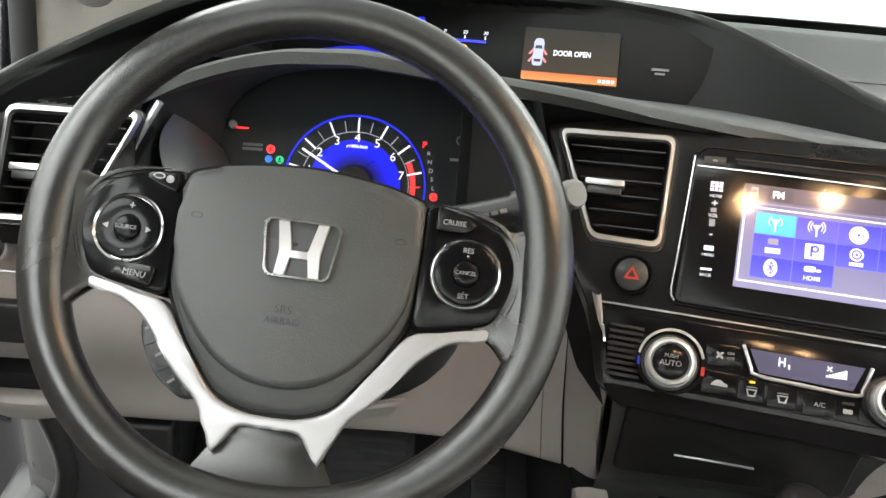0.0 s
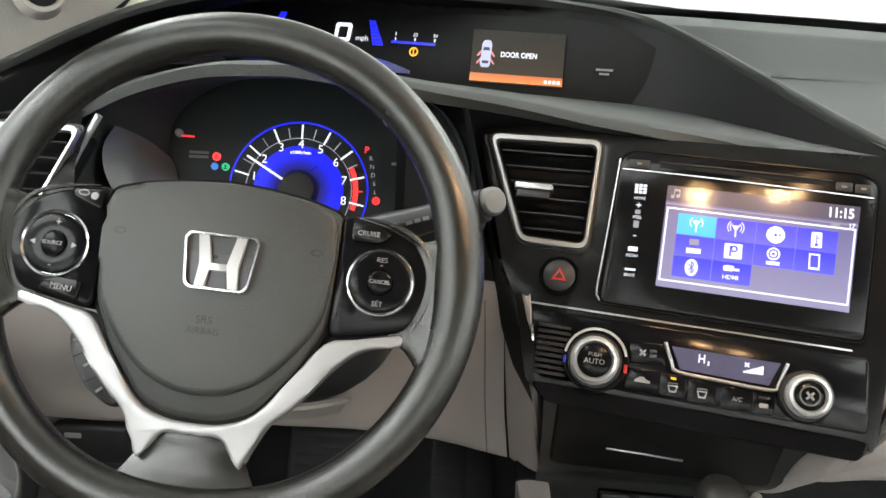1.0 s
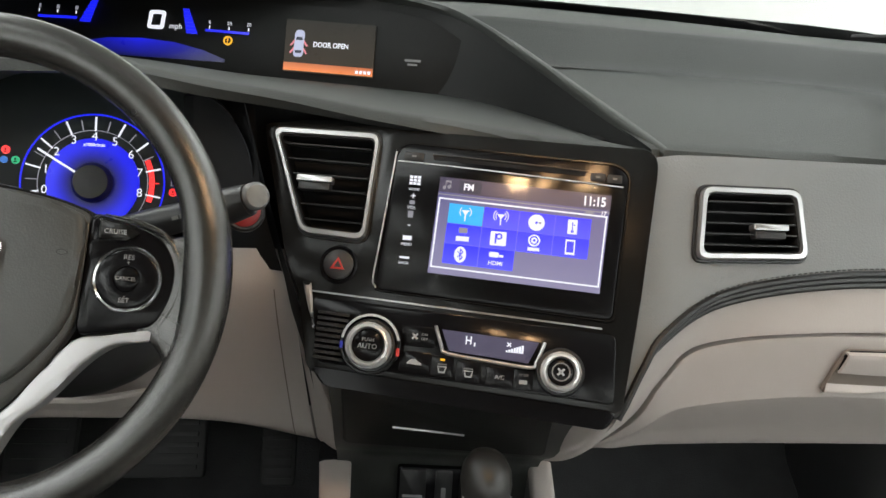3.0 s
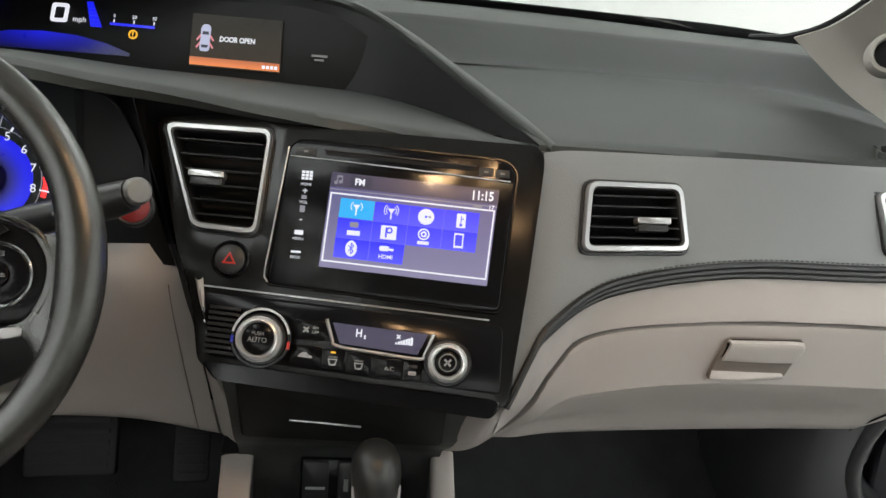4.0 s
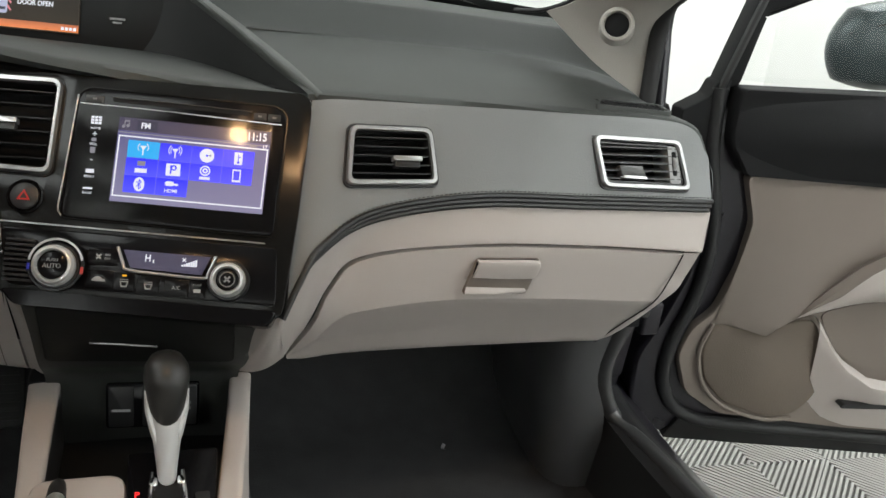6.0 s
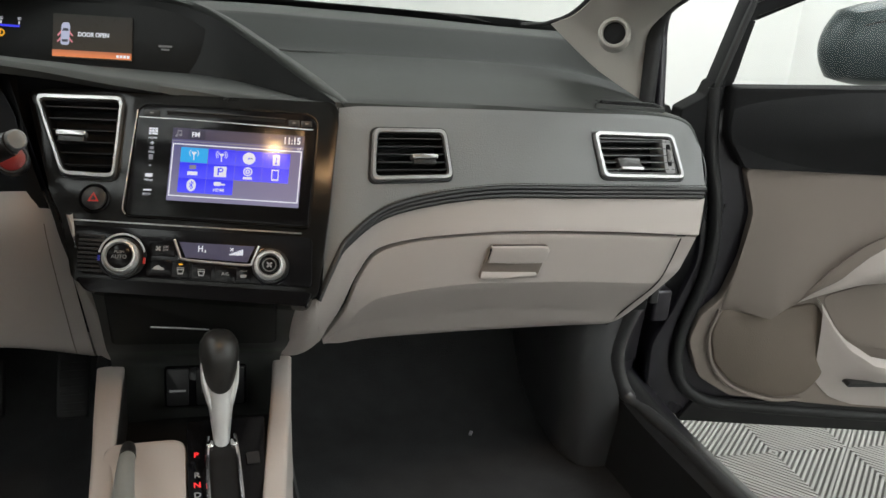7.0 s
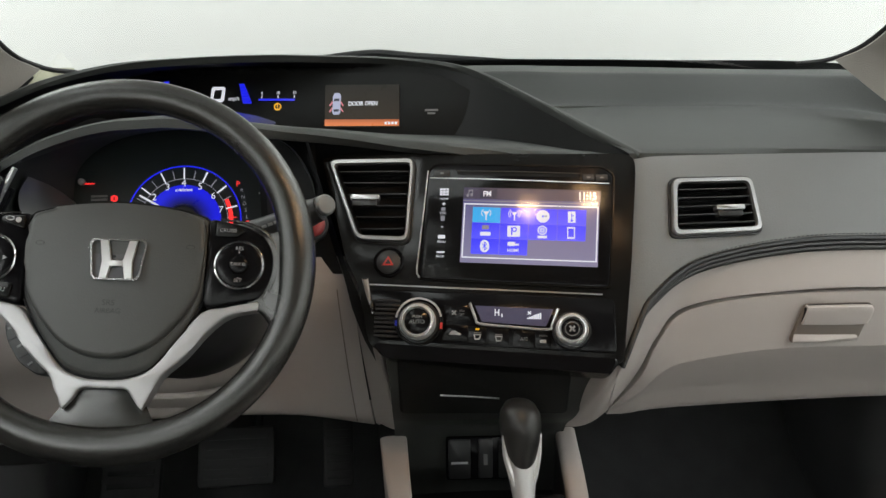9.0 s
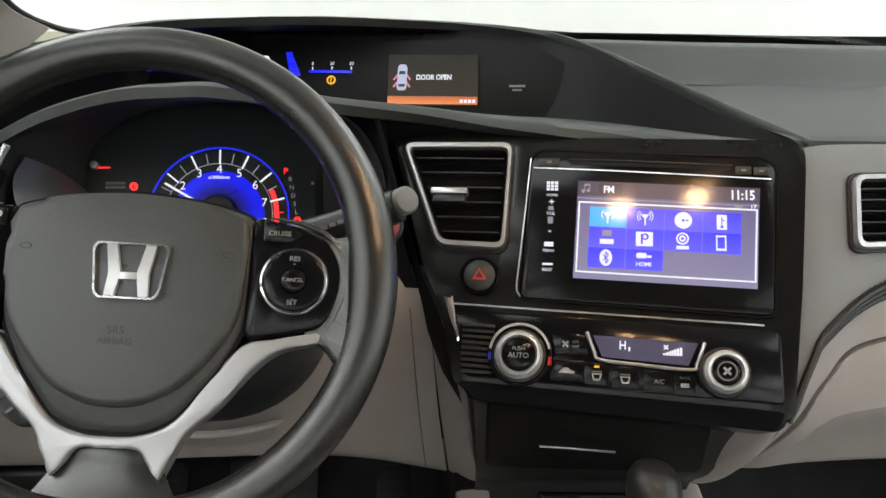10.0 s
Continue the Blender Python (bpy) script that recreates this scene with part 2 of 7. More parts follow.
def round_poly(pts, r, seg=4):
    """A polygon with its corners rounded; r: one radius, or one a corner."""
    out = []
    n = len(pts)
    for i, p in enumerate(pts):
        p = Vector((*p[:2], 0))
        a, b = Vector((*pts[i - 1][:2], 0)), Vector((*pts[(i + 1) % n][:2], 0))
        ri = r[i] if isinstance(r, (list, tuple)) else r
        ri = min(ri, (a - p).length * 0.49, (b - p).length * 0.49)
        s, e = p + (a - p).normalized() * ri, p + (b - p).normalized() * ri
        for k in range(seg + 1):
            t = k / seg
            q = s * (1 - t) ** 2 + p * 2 * t * (1 - t) + e * t * t
            out.append((q.x, q.y))
    return out


def rect(x0, y0, x1, y1):
    return [(x0, y0), (x1, y0), (x1, y1), (x0, y1)]


def plate(m, outline, z0, z1, bevel=0.0, dome=0.0, bm=None):
    """A slab with that outline in the frame m, from z0 to z1, its upper edge bevelled; dome: how far its middle swells."""
    bm = bm or bmesh.new()
    cx = sum(p[0] for p in outline) / len(outline)
    cy = sum(p[1] for p in outline) / len(outline)
    rings = [(1.0, z0, 0.0), (1.0, z1 - bevel, 0.0)]
    if bevel:
        rings += [(1.0, z1 - bevel * 0.35, bevel * 0.3), (1.0, z1, bevel)]
    if dome:
        rings += [(0.75, z1 + dome * 0.45, bevel), (0.5, z1 + dome * 0.75, bevel), (0.25, z1 + dome * 0.94, bevel)]
    size = max(max(abs(p[0] - cx), abs(p[1] - cy)) for p in outline)
    levels = []
    for k, z, inset in rings:
        f = k * (1 - inset / size)
        levels.append([bm.verts.new(m @ Vector((cx + (p[0] - cx) * f, cy + (p[1] - cy) * f, z))) for p in outline])
    for a, b in zip(levels, levels[1:]):
        for i in range(len(a)):
            j = (i + 1) % len(a)
            bm.faces.new((a[i], a[j], b[j], b[i]))
    bm.faces.new(levels[0][::-1])
    if dome:
        c = bm.verts.new(m @ Vector((cx, cy, z1 + dome)))
        top = levels[-1]
        for i in range(len(top)):
            bm.faces.new((top[i], top[(i + 1) % len(top)], c))
    else:
        bm.faces.new(levels[-1])
    return bm


def solid(m, outline, z0, z1, bevel=0.0, holes=(), seg=2, inner_bevel=True, bm=None):
    """A slab of any outline in the frame m, with holes right through it and its front edges rounded."""
    fresh = bmesh.new()
    loops = []
    for pts in (outline, *holes):
        vs = [fresh.verts.new((x, y, z1)) for x, y in pts]
        loops.append([fresh.edges.new((vs[i], vs[(i + 1) % len(vs)])) for i in range(len(vs))])
    if holes:
        bmesh.ops.triangle_fill(fresh, use_beauty=True, use_dissolve=False, edges=[e for loop in loops for e in loop])
    else:
        fresh.faces.new([v for v in fresh.verts])
    bmesh.ops.recalc_face_normals(fresh, faces=fresh.faces)
    front = fresh.faces[:]
    rim = [e for loop in loops for e in loop]
    back = bmesh.ops.extrude_face_region(fresh, geom=front, use_keep_orig=True)["geom"]
    for v in back:
        if isinstance(v, bmesh.types.BMVert):
            v.co.z = z0
    if bevel:
        bmesh.ops.bevel(fresh, geom=[e for e in rim if e.is_valid], offset=bevel, segments=seg, profile=0.5, affect="EDGES", clamp_overlap=True)
    fresh.transform(m)
    if bm is None:
        return fresh
    me = bpy.data.meshes.new("join")
    fresh.to_mesh(me)
    fresh.free()
    bm.from_mesh(me)
    bpy.data.meshes.remove(me)
    return bm


def inside(x, y, poly):
    hit = False
    for i, (x1, y1) in enumerate(poly):
        x0, y0 = poly[i - 1]
        if (y0 > y) != (y1 > y) and x < x0 + (x1 - x0) * (y - y0) / (y1 - y0):
            hit = not hit
    return hit


def pierce(bm, m, outlines):
    """Takes out of a sheet the faces that lie within outlines of the frame m."""
    back = m.inverted()
    gone = []
    for f in bm.faces:
        c = back @ f.calc_center_median()
        if abs(c.z) < 0.05 and any(inside(c.x, c.y, o) for o in outlines):
            gone.append(f)
    bmesh.ops.delete(bm, geom=gone, context="FACES")
    return bm


def ring_plate(m, outer, inner, z0, z1, bevel=0.001, bm=None):
    """A flat frame between two outlines of equally many points, with softened edges."""
    bm = bm or bmesh.new()
    n = len(outer)

    def row(w, z):
        return [bm.verts.new(m @ Vector((o[0] + (i[0] - o[0]) * w, o[1] + (i[1] - o[1]) * w, z))) for o, i in zip(outer, inner)]

    rows = [row(0, z0), row(0, z1 - bevel), row(0.18, z1), row(0.82, z1), row(1, z1 - bevel), row(1, z0)]
    for a, b in zip(rows, rows[1:] + rows[:1]):
        for i in range(n):
            j = (i + 1) % n
            bm.faces.new((a[i], a[j], b[j], b[i]))
    return bm


def circle(cx, cy, r, n=36, ry=None):
    return [(cx + r * math.cos(2 * math.pi * i / n), cy + (ry or r) * math.sin(2 * math.pi * i / n)) for i in range(n)]


def turned(m, cx, cy, profile, n=40, bm=None):
    """A body of revolution about the z of m: profile gives (radius, height) from the bottom to the top."""
    bm = bm or bmesh.new()
    rows = []
    for r, z in profile:
        rows.append([bm.verts.new(m @ Vector((cx + r * math.cos(2 * math.pi * i / n), cy + r * math.sin(2 * math.pi * i / n), z))) for i in range(n)])
    for a, b in zip(rows, rows[1:]):
        for i in range(n):
            j = (i + 1) % n
            bm.faces.new((a[i], a[j], b[j], b[i]))
    bm.faces.new(rows[0][::-1])
    bm.faces.new(rows[-1])
    return bm


def tube(pts, radius, n=10, steps=40, flat=1.0, bm=None, closed=False, up=(0, 0, 1), m=None):
    """A round bar along a smooth line; radius: one, or (start, end), or a list along it."""
    bm = bm or bmesh.new()
    line = smooth_line(pts, steps, closed)
    rows = []
    for i, p in enumerate(line):
        a = line[i - 1] if (i or closed) else p
        b = line[(i + 1) % steps] if (i < steps - 1 or closed) else p
        d = (b - a).normalized()
        side = d.cross(Vector(up)).normalized()
        top = side.cross(d).normalized()
        t = i / max(1, steps - 1)
        if isinstance(radius, (list, tuple)):
            k = t * (len(radius) - 1)
            j = min(int(k), len(radius) - 2)
            r = radius[j] + (radius[j + 1] - radius[j]) * (k - j)
        else:
            r = radius
        ring = []
        for q in range(n):
            w = 2 * math.pi * q / n
            v = p + side * (r * math.cos(w)) + top * (r * flat * math.sin(w))
            ring.append(bm.verts.new(m @ v if m else v))
        rows.append(ring)
    pairs = list(zip(rows, rows[1:])) + ([(rows[-1], rows[0])] if closed else [])
    for a, b in pairs:
        for i in range(n):
            j = (i + 1) % n
            bm.faces.new((a[i], a[j], b[j], b[i]))
    if not closed:
        bm.faces.new(rows[0][::-1])
        bm.faces.new(rows[-1])
    return bm


def box(x0, y0, z0, x1, y1, z1, bevel=0.0, m=None, bm=None):
    fresh = bmesh.new()
    bmesh.ops.create_cube(fresh, size=1)
    for v in fresh.verts:
        v.co = Vector((x0 + (v.co.x + 0.5) * (x1 - x0), y0 + (v.co.y + 0.5) * (y1 - y0), z0 + (v.co.z + 0.5) * (z1 - z0)))
    if bevel:
        bmesh.ops.bevel(fresh, geom=fresh.edges[:], offset=bevel, segments=3, profile=0.5, affect="EDGES")
    if m:
        fresh.transform(m)
    if bm is None:
        return fresh
    me = bpy.data.meshes.new("join")
    fresh.to_mesh(me)
    fresh.free()
    bm.from_mesh(me)
    bpy.data.meshes.remove(me)
    return bm


def words(text, m, x, y, size, mat, parent, z=0.0006, name="lettering", turn=0.0, wide=1.0, label="", bold=0.0):
    """Lettering in Blender's own font, as a thin mesh, centred at x, y of the frame m."""
    cu = bpy.data.curves.new(name, "FONT")
    cu.body, cu.size, cu.align_x, cu.align_y, cu.extrude = text, size, "CENTER", "CENTER", 0.0001
    cu.resolution_u, cu.offset = 3, bold
    tmp = bpy.data.objects.new(name, cu)
    me = bpy.data.meshes.new_from_object(tmp)
    bpy.data.objects.remove(tmp)
    bpy.data.curves.remove(cu)
    me.transform(m @ Matrix.Translation((x, y, z)) @ Matrix.Rotation(radians(turn), 4, "Z") @ Matrix.Diagonal((wide, 1, 1, 1)))
    me.materials.clear()
    me.materials.append(mat)
    ob = new(name, me)
    ob.parent = parent
    if label:
        ob["label"] = label
    return ob


def bar(m, x, y, w, h, mat, parent, z=0.0006, name="mark", label="", r=0.0):
    """A small flat mark."""
    out = rect(x - w / 2, y - h / 2, x + w / 2, y + h / 2)
    if r:
        out = round_poly(out, r, 3)
    return part(name, plate(m, out, z - 0.0006, z), mat, parent, label, smooth=False)


def mirrored(pts):
    """A half outline, from the top middle down its right side, closed by its mirror image."""
    return [*pts, *[(-x, y) for x, y in reversed(pts) if abs(x) > 1e-6]]


def mm(pts):
    return [(x / 1000, y / 1000) for x, y in pts]


def across(x, table):
    """Straight interpolation in a table of (x, value)."""
    for (a, p), (b, q) in zip(table, table[1:]):
        if x <= b:
            return p + (q - p) * max(0.0, (x - a) / (b - a))
    return table[-1][1]


# ---------------------------------------------------------------- the booth and the car's shell
def wall(name, b, mat):
    return tagged(part(name, b, mat, smooth=False), kind="structure")


tagged(wall("ground", box(-5, -6, -0.06, 5, 6, -0.012), GAP), "pale ribbed garage floor of the photo booth", "floor")
tagged(wall("wall_north", box(-5, 5.2, 0, 5, 5.35, 3.2), WALL), "plain white wall of the photo booth", "wall")
tagged(wall("wall_south", box(-5, -6.0, 0, 5, -5.85, 3.2), WALL), "plain white wall behind the car", "wall")
tagged(wall("wall_east", box(4.6, -5.85, 0, 4.75, 5.2, 3.2), WALL), "plain white wall beside the passenger door", "wall")
tagged(wall("wall_west", box(-4.75, -5.85, 0, -4.6, 5.2, 3.2), WALL), "plain white wall beside the driver door", "wall")
tagged(wall("ceiling", box(-5, -6, 3.2, 5, 5.4, 3.3), CEIL), "white booth ceiling with light panels", "ceiling")

# car floor, firewall and tunnel, in dark carpet
carpet = thing("carpet", "black carpet lining the footwells of the car", "carpet", kind="structure")
part("passenger_footwell", sheet([[(0.09, -0.9, 0.27), (0.4, -0.9, 0.26), (0.70, -0.9, 0.27)], [(0.09, 0.3, 0.26), (0.4, 0.3, 0.25), (0.70, 0.3, 0.26)],
     [(0.10, 0.95, 0.25), (0.4, 0.97, 0.24), (0.71, 0.95, 0.26)], [(0.10, 1.15, 0.36), (0.4, 1.18, 0.34), (0.72, 1.12, 0.38)], [(0.10, 1.27, 0.62), (0.4, 1.30, 0.62), (0.72, 1.22, 0.62)], [(0.10, 1.27, 0.85), (0.4, 1.30, 0.86), (0.72, 1.22, 0.85)]], 30, 40), CARPET, carpet)
part("driver_footwell", sheet([[(-0.09, -0.9, 0.27), (-0.4, -0.9, 0.26), (-0.70, -0.9, 0.27)], [(-0.09, 0.3, 0.26), (-0.4, 0.3, 0.25), (-0.70, 0.3, 0.26)],
     [(-0.10, 0.95, 0.25), (-0.4, 0.97, 0.24), (-0.71, 0.95, 0.26)], [(-0.10, 1.15, 0.36), (-0.4, 1.18, 0.34), (-0.72, 1.12, 0.38)], [(-0.10, 1.27, 0.62), (-0.4, 1.30, 0.62), (-0.72, 1.22, 0.62)], [(-0.10, 1.27, 0.85), (-0.4, 1.30, 0.86), (-0.72, 1.22, 0.85)]], 30, 40), CARPET, carpet)
part("tunnel", sheet([[(0.115, -0.9, 0.25), (0.10, -0.9, 0.42), (-0.10, -0.9, 0.42), (-0.115, -0.9, 0.25)], [(0.115, 0.4, 0.24), (0.10, 0.4, 0.42), (-0.10, 0.4, 0.42), (-0.115, 0.4, 0.24)],
     [(0.13, 1.3, 0.24), (0.11, 1.3, 0.50), (-0.11, 1.3, 0.50), (-0.13, 1.3, 0.24)]], 24, 20), CARPET, carpet)

# kick panels, sills and door openings
for side, tag in ((1, "passenger"), (-1, "driver")):
    sill = thing("door_sill", f"dark painted {tag} door sill with black scuff plate", "sill", kind="structure")
    part("scuff_plate", sheet([[(side * 0.69, 1.02, 0.50), (side * 0.695, 0.80, 0.405), (side * 0.70, 0.4, 0.385), (side * 0.70, -0.9, 0.385)],
         [(side * 0.715, 1.02, 0.52), (side * 0.72, 0.80, 0.42), (side * 0.725, 0.4, 0.40), (side * 0.725, -0.9, 0.40)],
         [(side * 0.75, 1.02, 0.50), (side * 0.755, 0.80, 0.40), (side * 0.76, 0.4, 0.38), (side * 0.76, -0.9, 0.38)]], 40, 10, thick=-0.004), DARK, sill)
    part("inner_side", sheet([[(side * 0.69, 1.02, 0.50), (side * 0.695, 0.80, 0.405), (side * 0.70, 0.4, 0.385), (side * 0.70, -0.9, 0.385)],
         [(side * 0.70, 1.1, 0.26), (side * 0.70, 0.80, 0.25), (side * 0.70, 0.4, 0.25), (side * 0.70, -0.9, 0.25)]], 40, 6), DARK, sill)
    part("painted_sill", sheet([[(side * 0.757, 1.02, 0.49), (side * 0.757, 0.85, 0.40), (side * 0.762, 0.4, 0.375), (side * 0.762, -0.9, 0.375)],
         [(side * 0.79, 1.02, 0.46), (side * 0.80, 0.85, 0.37), (side * 0.805, 0.4, 0.35), (side * 0.805, -0.9, 0.35)],
         [(side * 0.83, 1.02, 0.40), (side * 0.835, 0.85, 0.33), (side * 0.84, 0.4, 0.31), (side * 0.84, -0.9, 0.31)],
         [(side * 0.83, 1.02, 0.18), (side * 0.835, 0.85, 0.18), (side * 0.84, 0.4, 0.18), (side * 0.84, -0.9, 0.18)]], 40, 16), PAINT, sill)
    kick = thing("kick_panel", f"black {tag} kick panel beside the footwell", "trim panel", kind="structure")
    part("panel", sheet([[(side * 0.668, 0.738, 0.62), (side * 0.650, 0.752, 0.50), (side * 0.690, 0.768, 0.40), (side * 0.71, 0.80, 0.25)], [(side * 0.645, 0.740, 0.63), (side * 0.622, 0.754, 0.50), (side * 0.655, 0.772, 0.40), (side * 0.683, 0.80, 0.25)],
         [(side * 0.622, 0.758, 0.64), (side * 0.600, 0.772, 0.50), (side * 0.622, 0.79, 0.40), (side * 0.65, 0.82, 0.25)], [(side * 0.612, 0.84, 0.65), (side * 0.592, 0.86, 0.50), (side * 0.61, 0.88, 0.40), (side * 0.64, 0.90, 0.25)],
         [(side * 0.65, 1.25, 0.66), (side * 0.645, 1.25, 0.50), (side * 0.65, 1.2, 0.40), (side * 0.66, 1.2, 0.25)]], 16, 40, thick=0.004), KICK, kick)
    part("weather_strip", tube([(side * 0.712, 0.735, 0.86), (side * 0.705, 0.725, 0.72), (side * 0.676, 0.735, 0.60), (side * 0.664, 0.755, 0.50), (side * 0.705, 0.765, 0.408), (side * 0.718, 0.68, 0.402), (side * 0.722, 0.5, 0.400), (side * 0.724, -0.2, 0.400)], 0.013, 12, 60, up=(1, 0, 0)), GARNISH, kick)
    hinge_post = thing("door_post", f"dark painted hinge post of the {tag} door", "car body", kind="structure")
    part("post", sheet([[(side * 0.715, 0.745, 0.885), (side * 0.712, 0.735, 0.75), (side * 0.686, 0.745, 0.60), (side * 0.680, 0.770, 0.47)],
         [(side * 0.745, 0.80, 0.885), (side * 0.745, 0.80, 0.75), (side * 0.745, 0.81, 0.60), (side * 0.75, 0.83, 0.45)],
         [(side * 0.77, 0.90, 0.872), (side * 0.775, 0.92, 0.75), (side * 0.775, 0.93, 0.60), (side * 0.78, 0.94, 0.42)],
         [(side * 0.84, 0.96, 0.855), (side * 0.85, 0.96, 0.75), (side * 0.85, 0.96, 0.60), (side * 0.85, 0.96, 0.38)]], 16, 24), PAINT, hinge_post)
    part("lower_post", sheet([[(side * 0.680, 0.770, 0.52), (side * 0.698, 0.788, 0.40), (side * 0.715, 0.81, 0.22)], [(side * 0.76, 0.84, 0.52), (side * 0.765, 0.86, 0.40), (side * 0.775, 0.88, 0.22)], [(side * 0.80, 0.92, 0.52), (side * 0.81, 0.93, 0.40), (side * 0.82, 0.94, 0.22)], [(side * 0.885, 0.965, 0.52), (side * 0.885, 0.965, 0.40), (side * 0.885, 0.965, 0.20)]], 14, 20), PAINT, hinge_post)
    for hz in (0.76, 0.55):
        part("hinge", box(side * 0.765, 0.82, hz - 0.03, side * 0.80, 0.90, hz + 0.03, 0.006), PAINT, hinge_post)
    part("check_strap", box(side * 0.725, 0.775, 0.575, side * 0.742, 0.795, 0.615, 0.004), DARK, hinge_post, "small black latch block")
    for bz in (0.72, 0.80):
        part("bolt", turned(pose(side * 0.722, 0.748, bz, 90, 0, side * 30), 0, 0, [(0.006, -0.004), (0.006, 0.005), (0.003, 0.007)], 10), SILVER, hinge_post)
    fender = thing("front_wing", f"dark painted front wing ahead of the {tag} door", "car body", kind="structure")
    part("wing", sheet([[(side * 0.86, 0.96, 0.30), (side * 0.865, 0.96, 0.6), (side * 0.84, 0.96, 0.86), (side * 0.76, 1.02, 0.90)],
         [(side * 0.87, 1.5, 0.4), (side * 0.875, 1.5, 0.6), (side * 0.85, 1.5, 0.82), (side * 0.75, 1.55, 0.88)], [(side * 0.84, 2.1, 0.4), (side * 0.84, 2.1, 0.6), (side * 0.80, 2.1, 0.78), (side * 0.70, 2.1, 0.84)]], 16, 20), PAINT, fender)

# plain unseen panels, added to shade the cabin from the rear and driver's side
closing = thing("cabin_light_blocker", "plain unseen taupe panels added to shade the cabin", "trim panel", kind="structure")
part("bulkhead", box(-0.70, -1.16, 0.25, 0.70, -1.10, 0.86), TAUPE, closing)
# added across the driver's door opening to darken footwell and knee panel
part("driver_side_blocker", box(-0.80, -0.9, 0.30, -0.755, 0.72, 0.93, 0.01), TAUPE, closing)
for side in (1, -1):
    part("lower_side", box(min(side * 0.70, side * 0.74), -1.12, 0.25, max(side * 0.70, side * 0.74), -0.55, 0.90), TAUPE, closing)

# bonnet, roof, pillars, windscreen
bonnet = thing("bonnet", "dark painted bonnet beyond the windscreen", "car body", kind="structure")
part("panel", sheet([[(-0.75, 1.45, 0.90), (0, 1.62, 0.945), (0.75, 1.45, 0.90)], [(-0.74, 1.9, 0.86), (0, 1.95, 0.90), (0.74, 1.9, 0.86)], [(-0.68, 2.4, 0.70), (0, 2.5, 0.74), (0.68, 2.4, 0.70)]], 30, 20), PAINT, bonnet)
roof = thing("roof", "beige cloth headliner under a dark painted roof", "car roof", kind="structure")
part("headliner", sheet([[(-0.53, 0.30, 1.255), (0, 0.36, 1.275), (0.53, 0.30, 1.255)], [(-0.56, -0.2, 1.31), (0, -0.2, 1.335), (0.56, -0.2, 1.31)], [(-0.56, -1.1, 1.30), (0, -1.1, 1.33), (0.56, -1.1, 1.30)], [(-0.5, -1.5, 1.24), (0, -1.5, 1.26), (0.5, -1.5, 1.24)]], 24, 24), HEAD, roof)
part("roof_skin", sheet([[(-0.56, 0.33, 1.285), (0, 0.40, 1.315), (0.56, 0.33, 1.285)], [(-0.60, -0.2, 1.35), (0, -0.2, 1.39), (0.60, -0.2, 1.35)], [(-0.60, -1.1, 1.34), (0, -1.1, 1.38), (0.60, -1.1, 1.34)], [(-0.54, -1.5, 1.28), (0, -1.5, 1.31), (0.54, -1.5, 1.28)]], 24, 24), PAINT, roof)

overhead = thing("map_lamp_console", "beige overhead console with two lit map lamps", "lamp")
part("housing", box(-0.10, 0.21, 1.226, 0.114, 0.345, 1.30, 0.012), HEAD, overhead)
for lx in (-0.046, 0.060):
    part("lens", box(lx - 0.010, 0.306, 1.219, lx + 0.010, 0.326, 1.228, 0.004), BRONZE, overhead, "warm lit lamp lens")
    lamp = bpy.data.lights.new("map_lamp", "AREA")
    lamp.shape, lamp.size, lamp.energy, lamp.color = "DISK", 0.03, 0.35, (1.0, 0.66, 0.36)
    new("map_lamp", lamp).matrix_world = pose(lx, 0.316, 1.215)

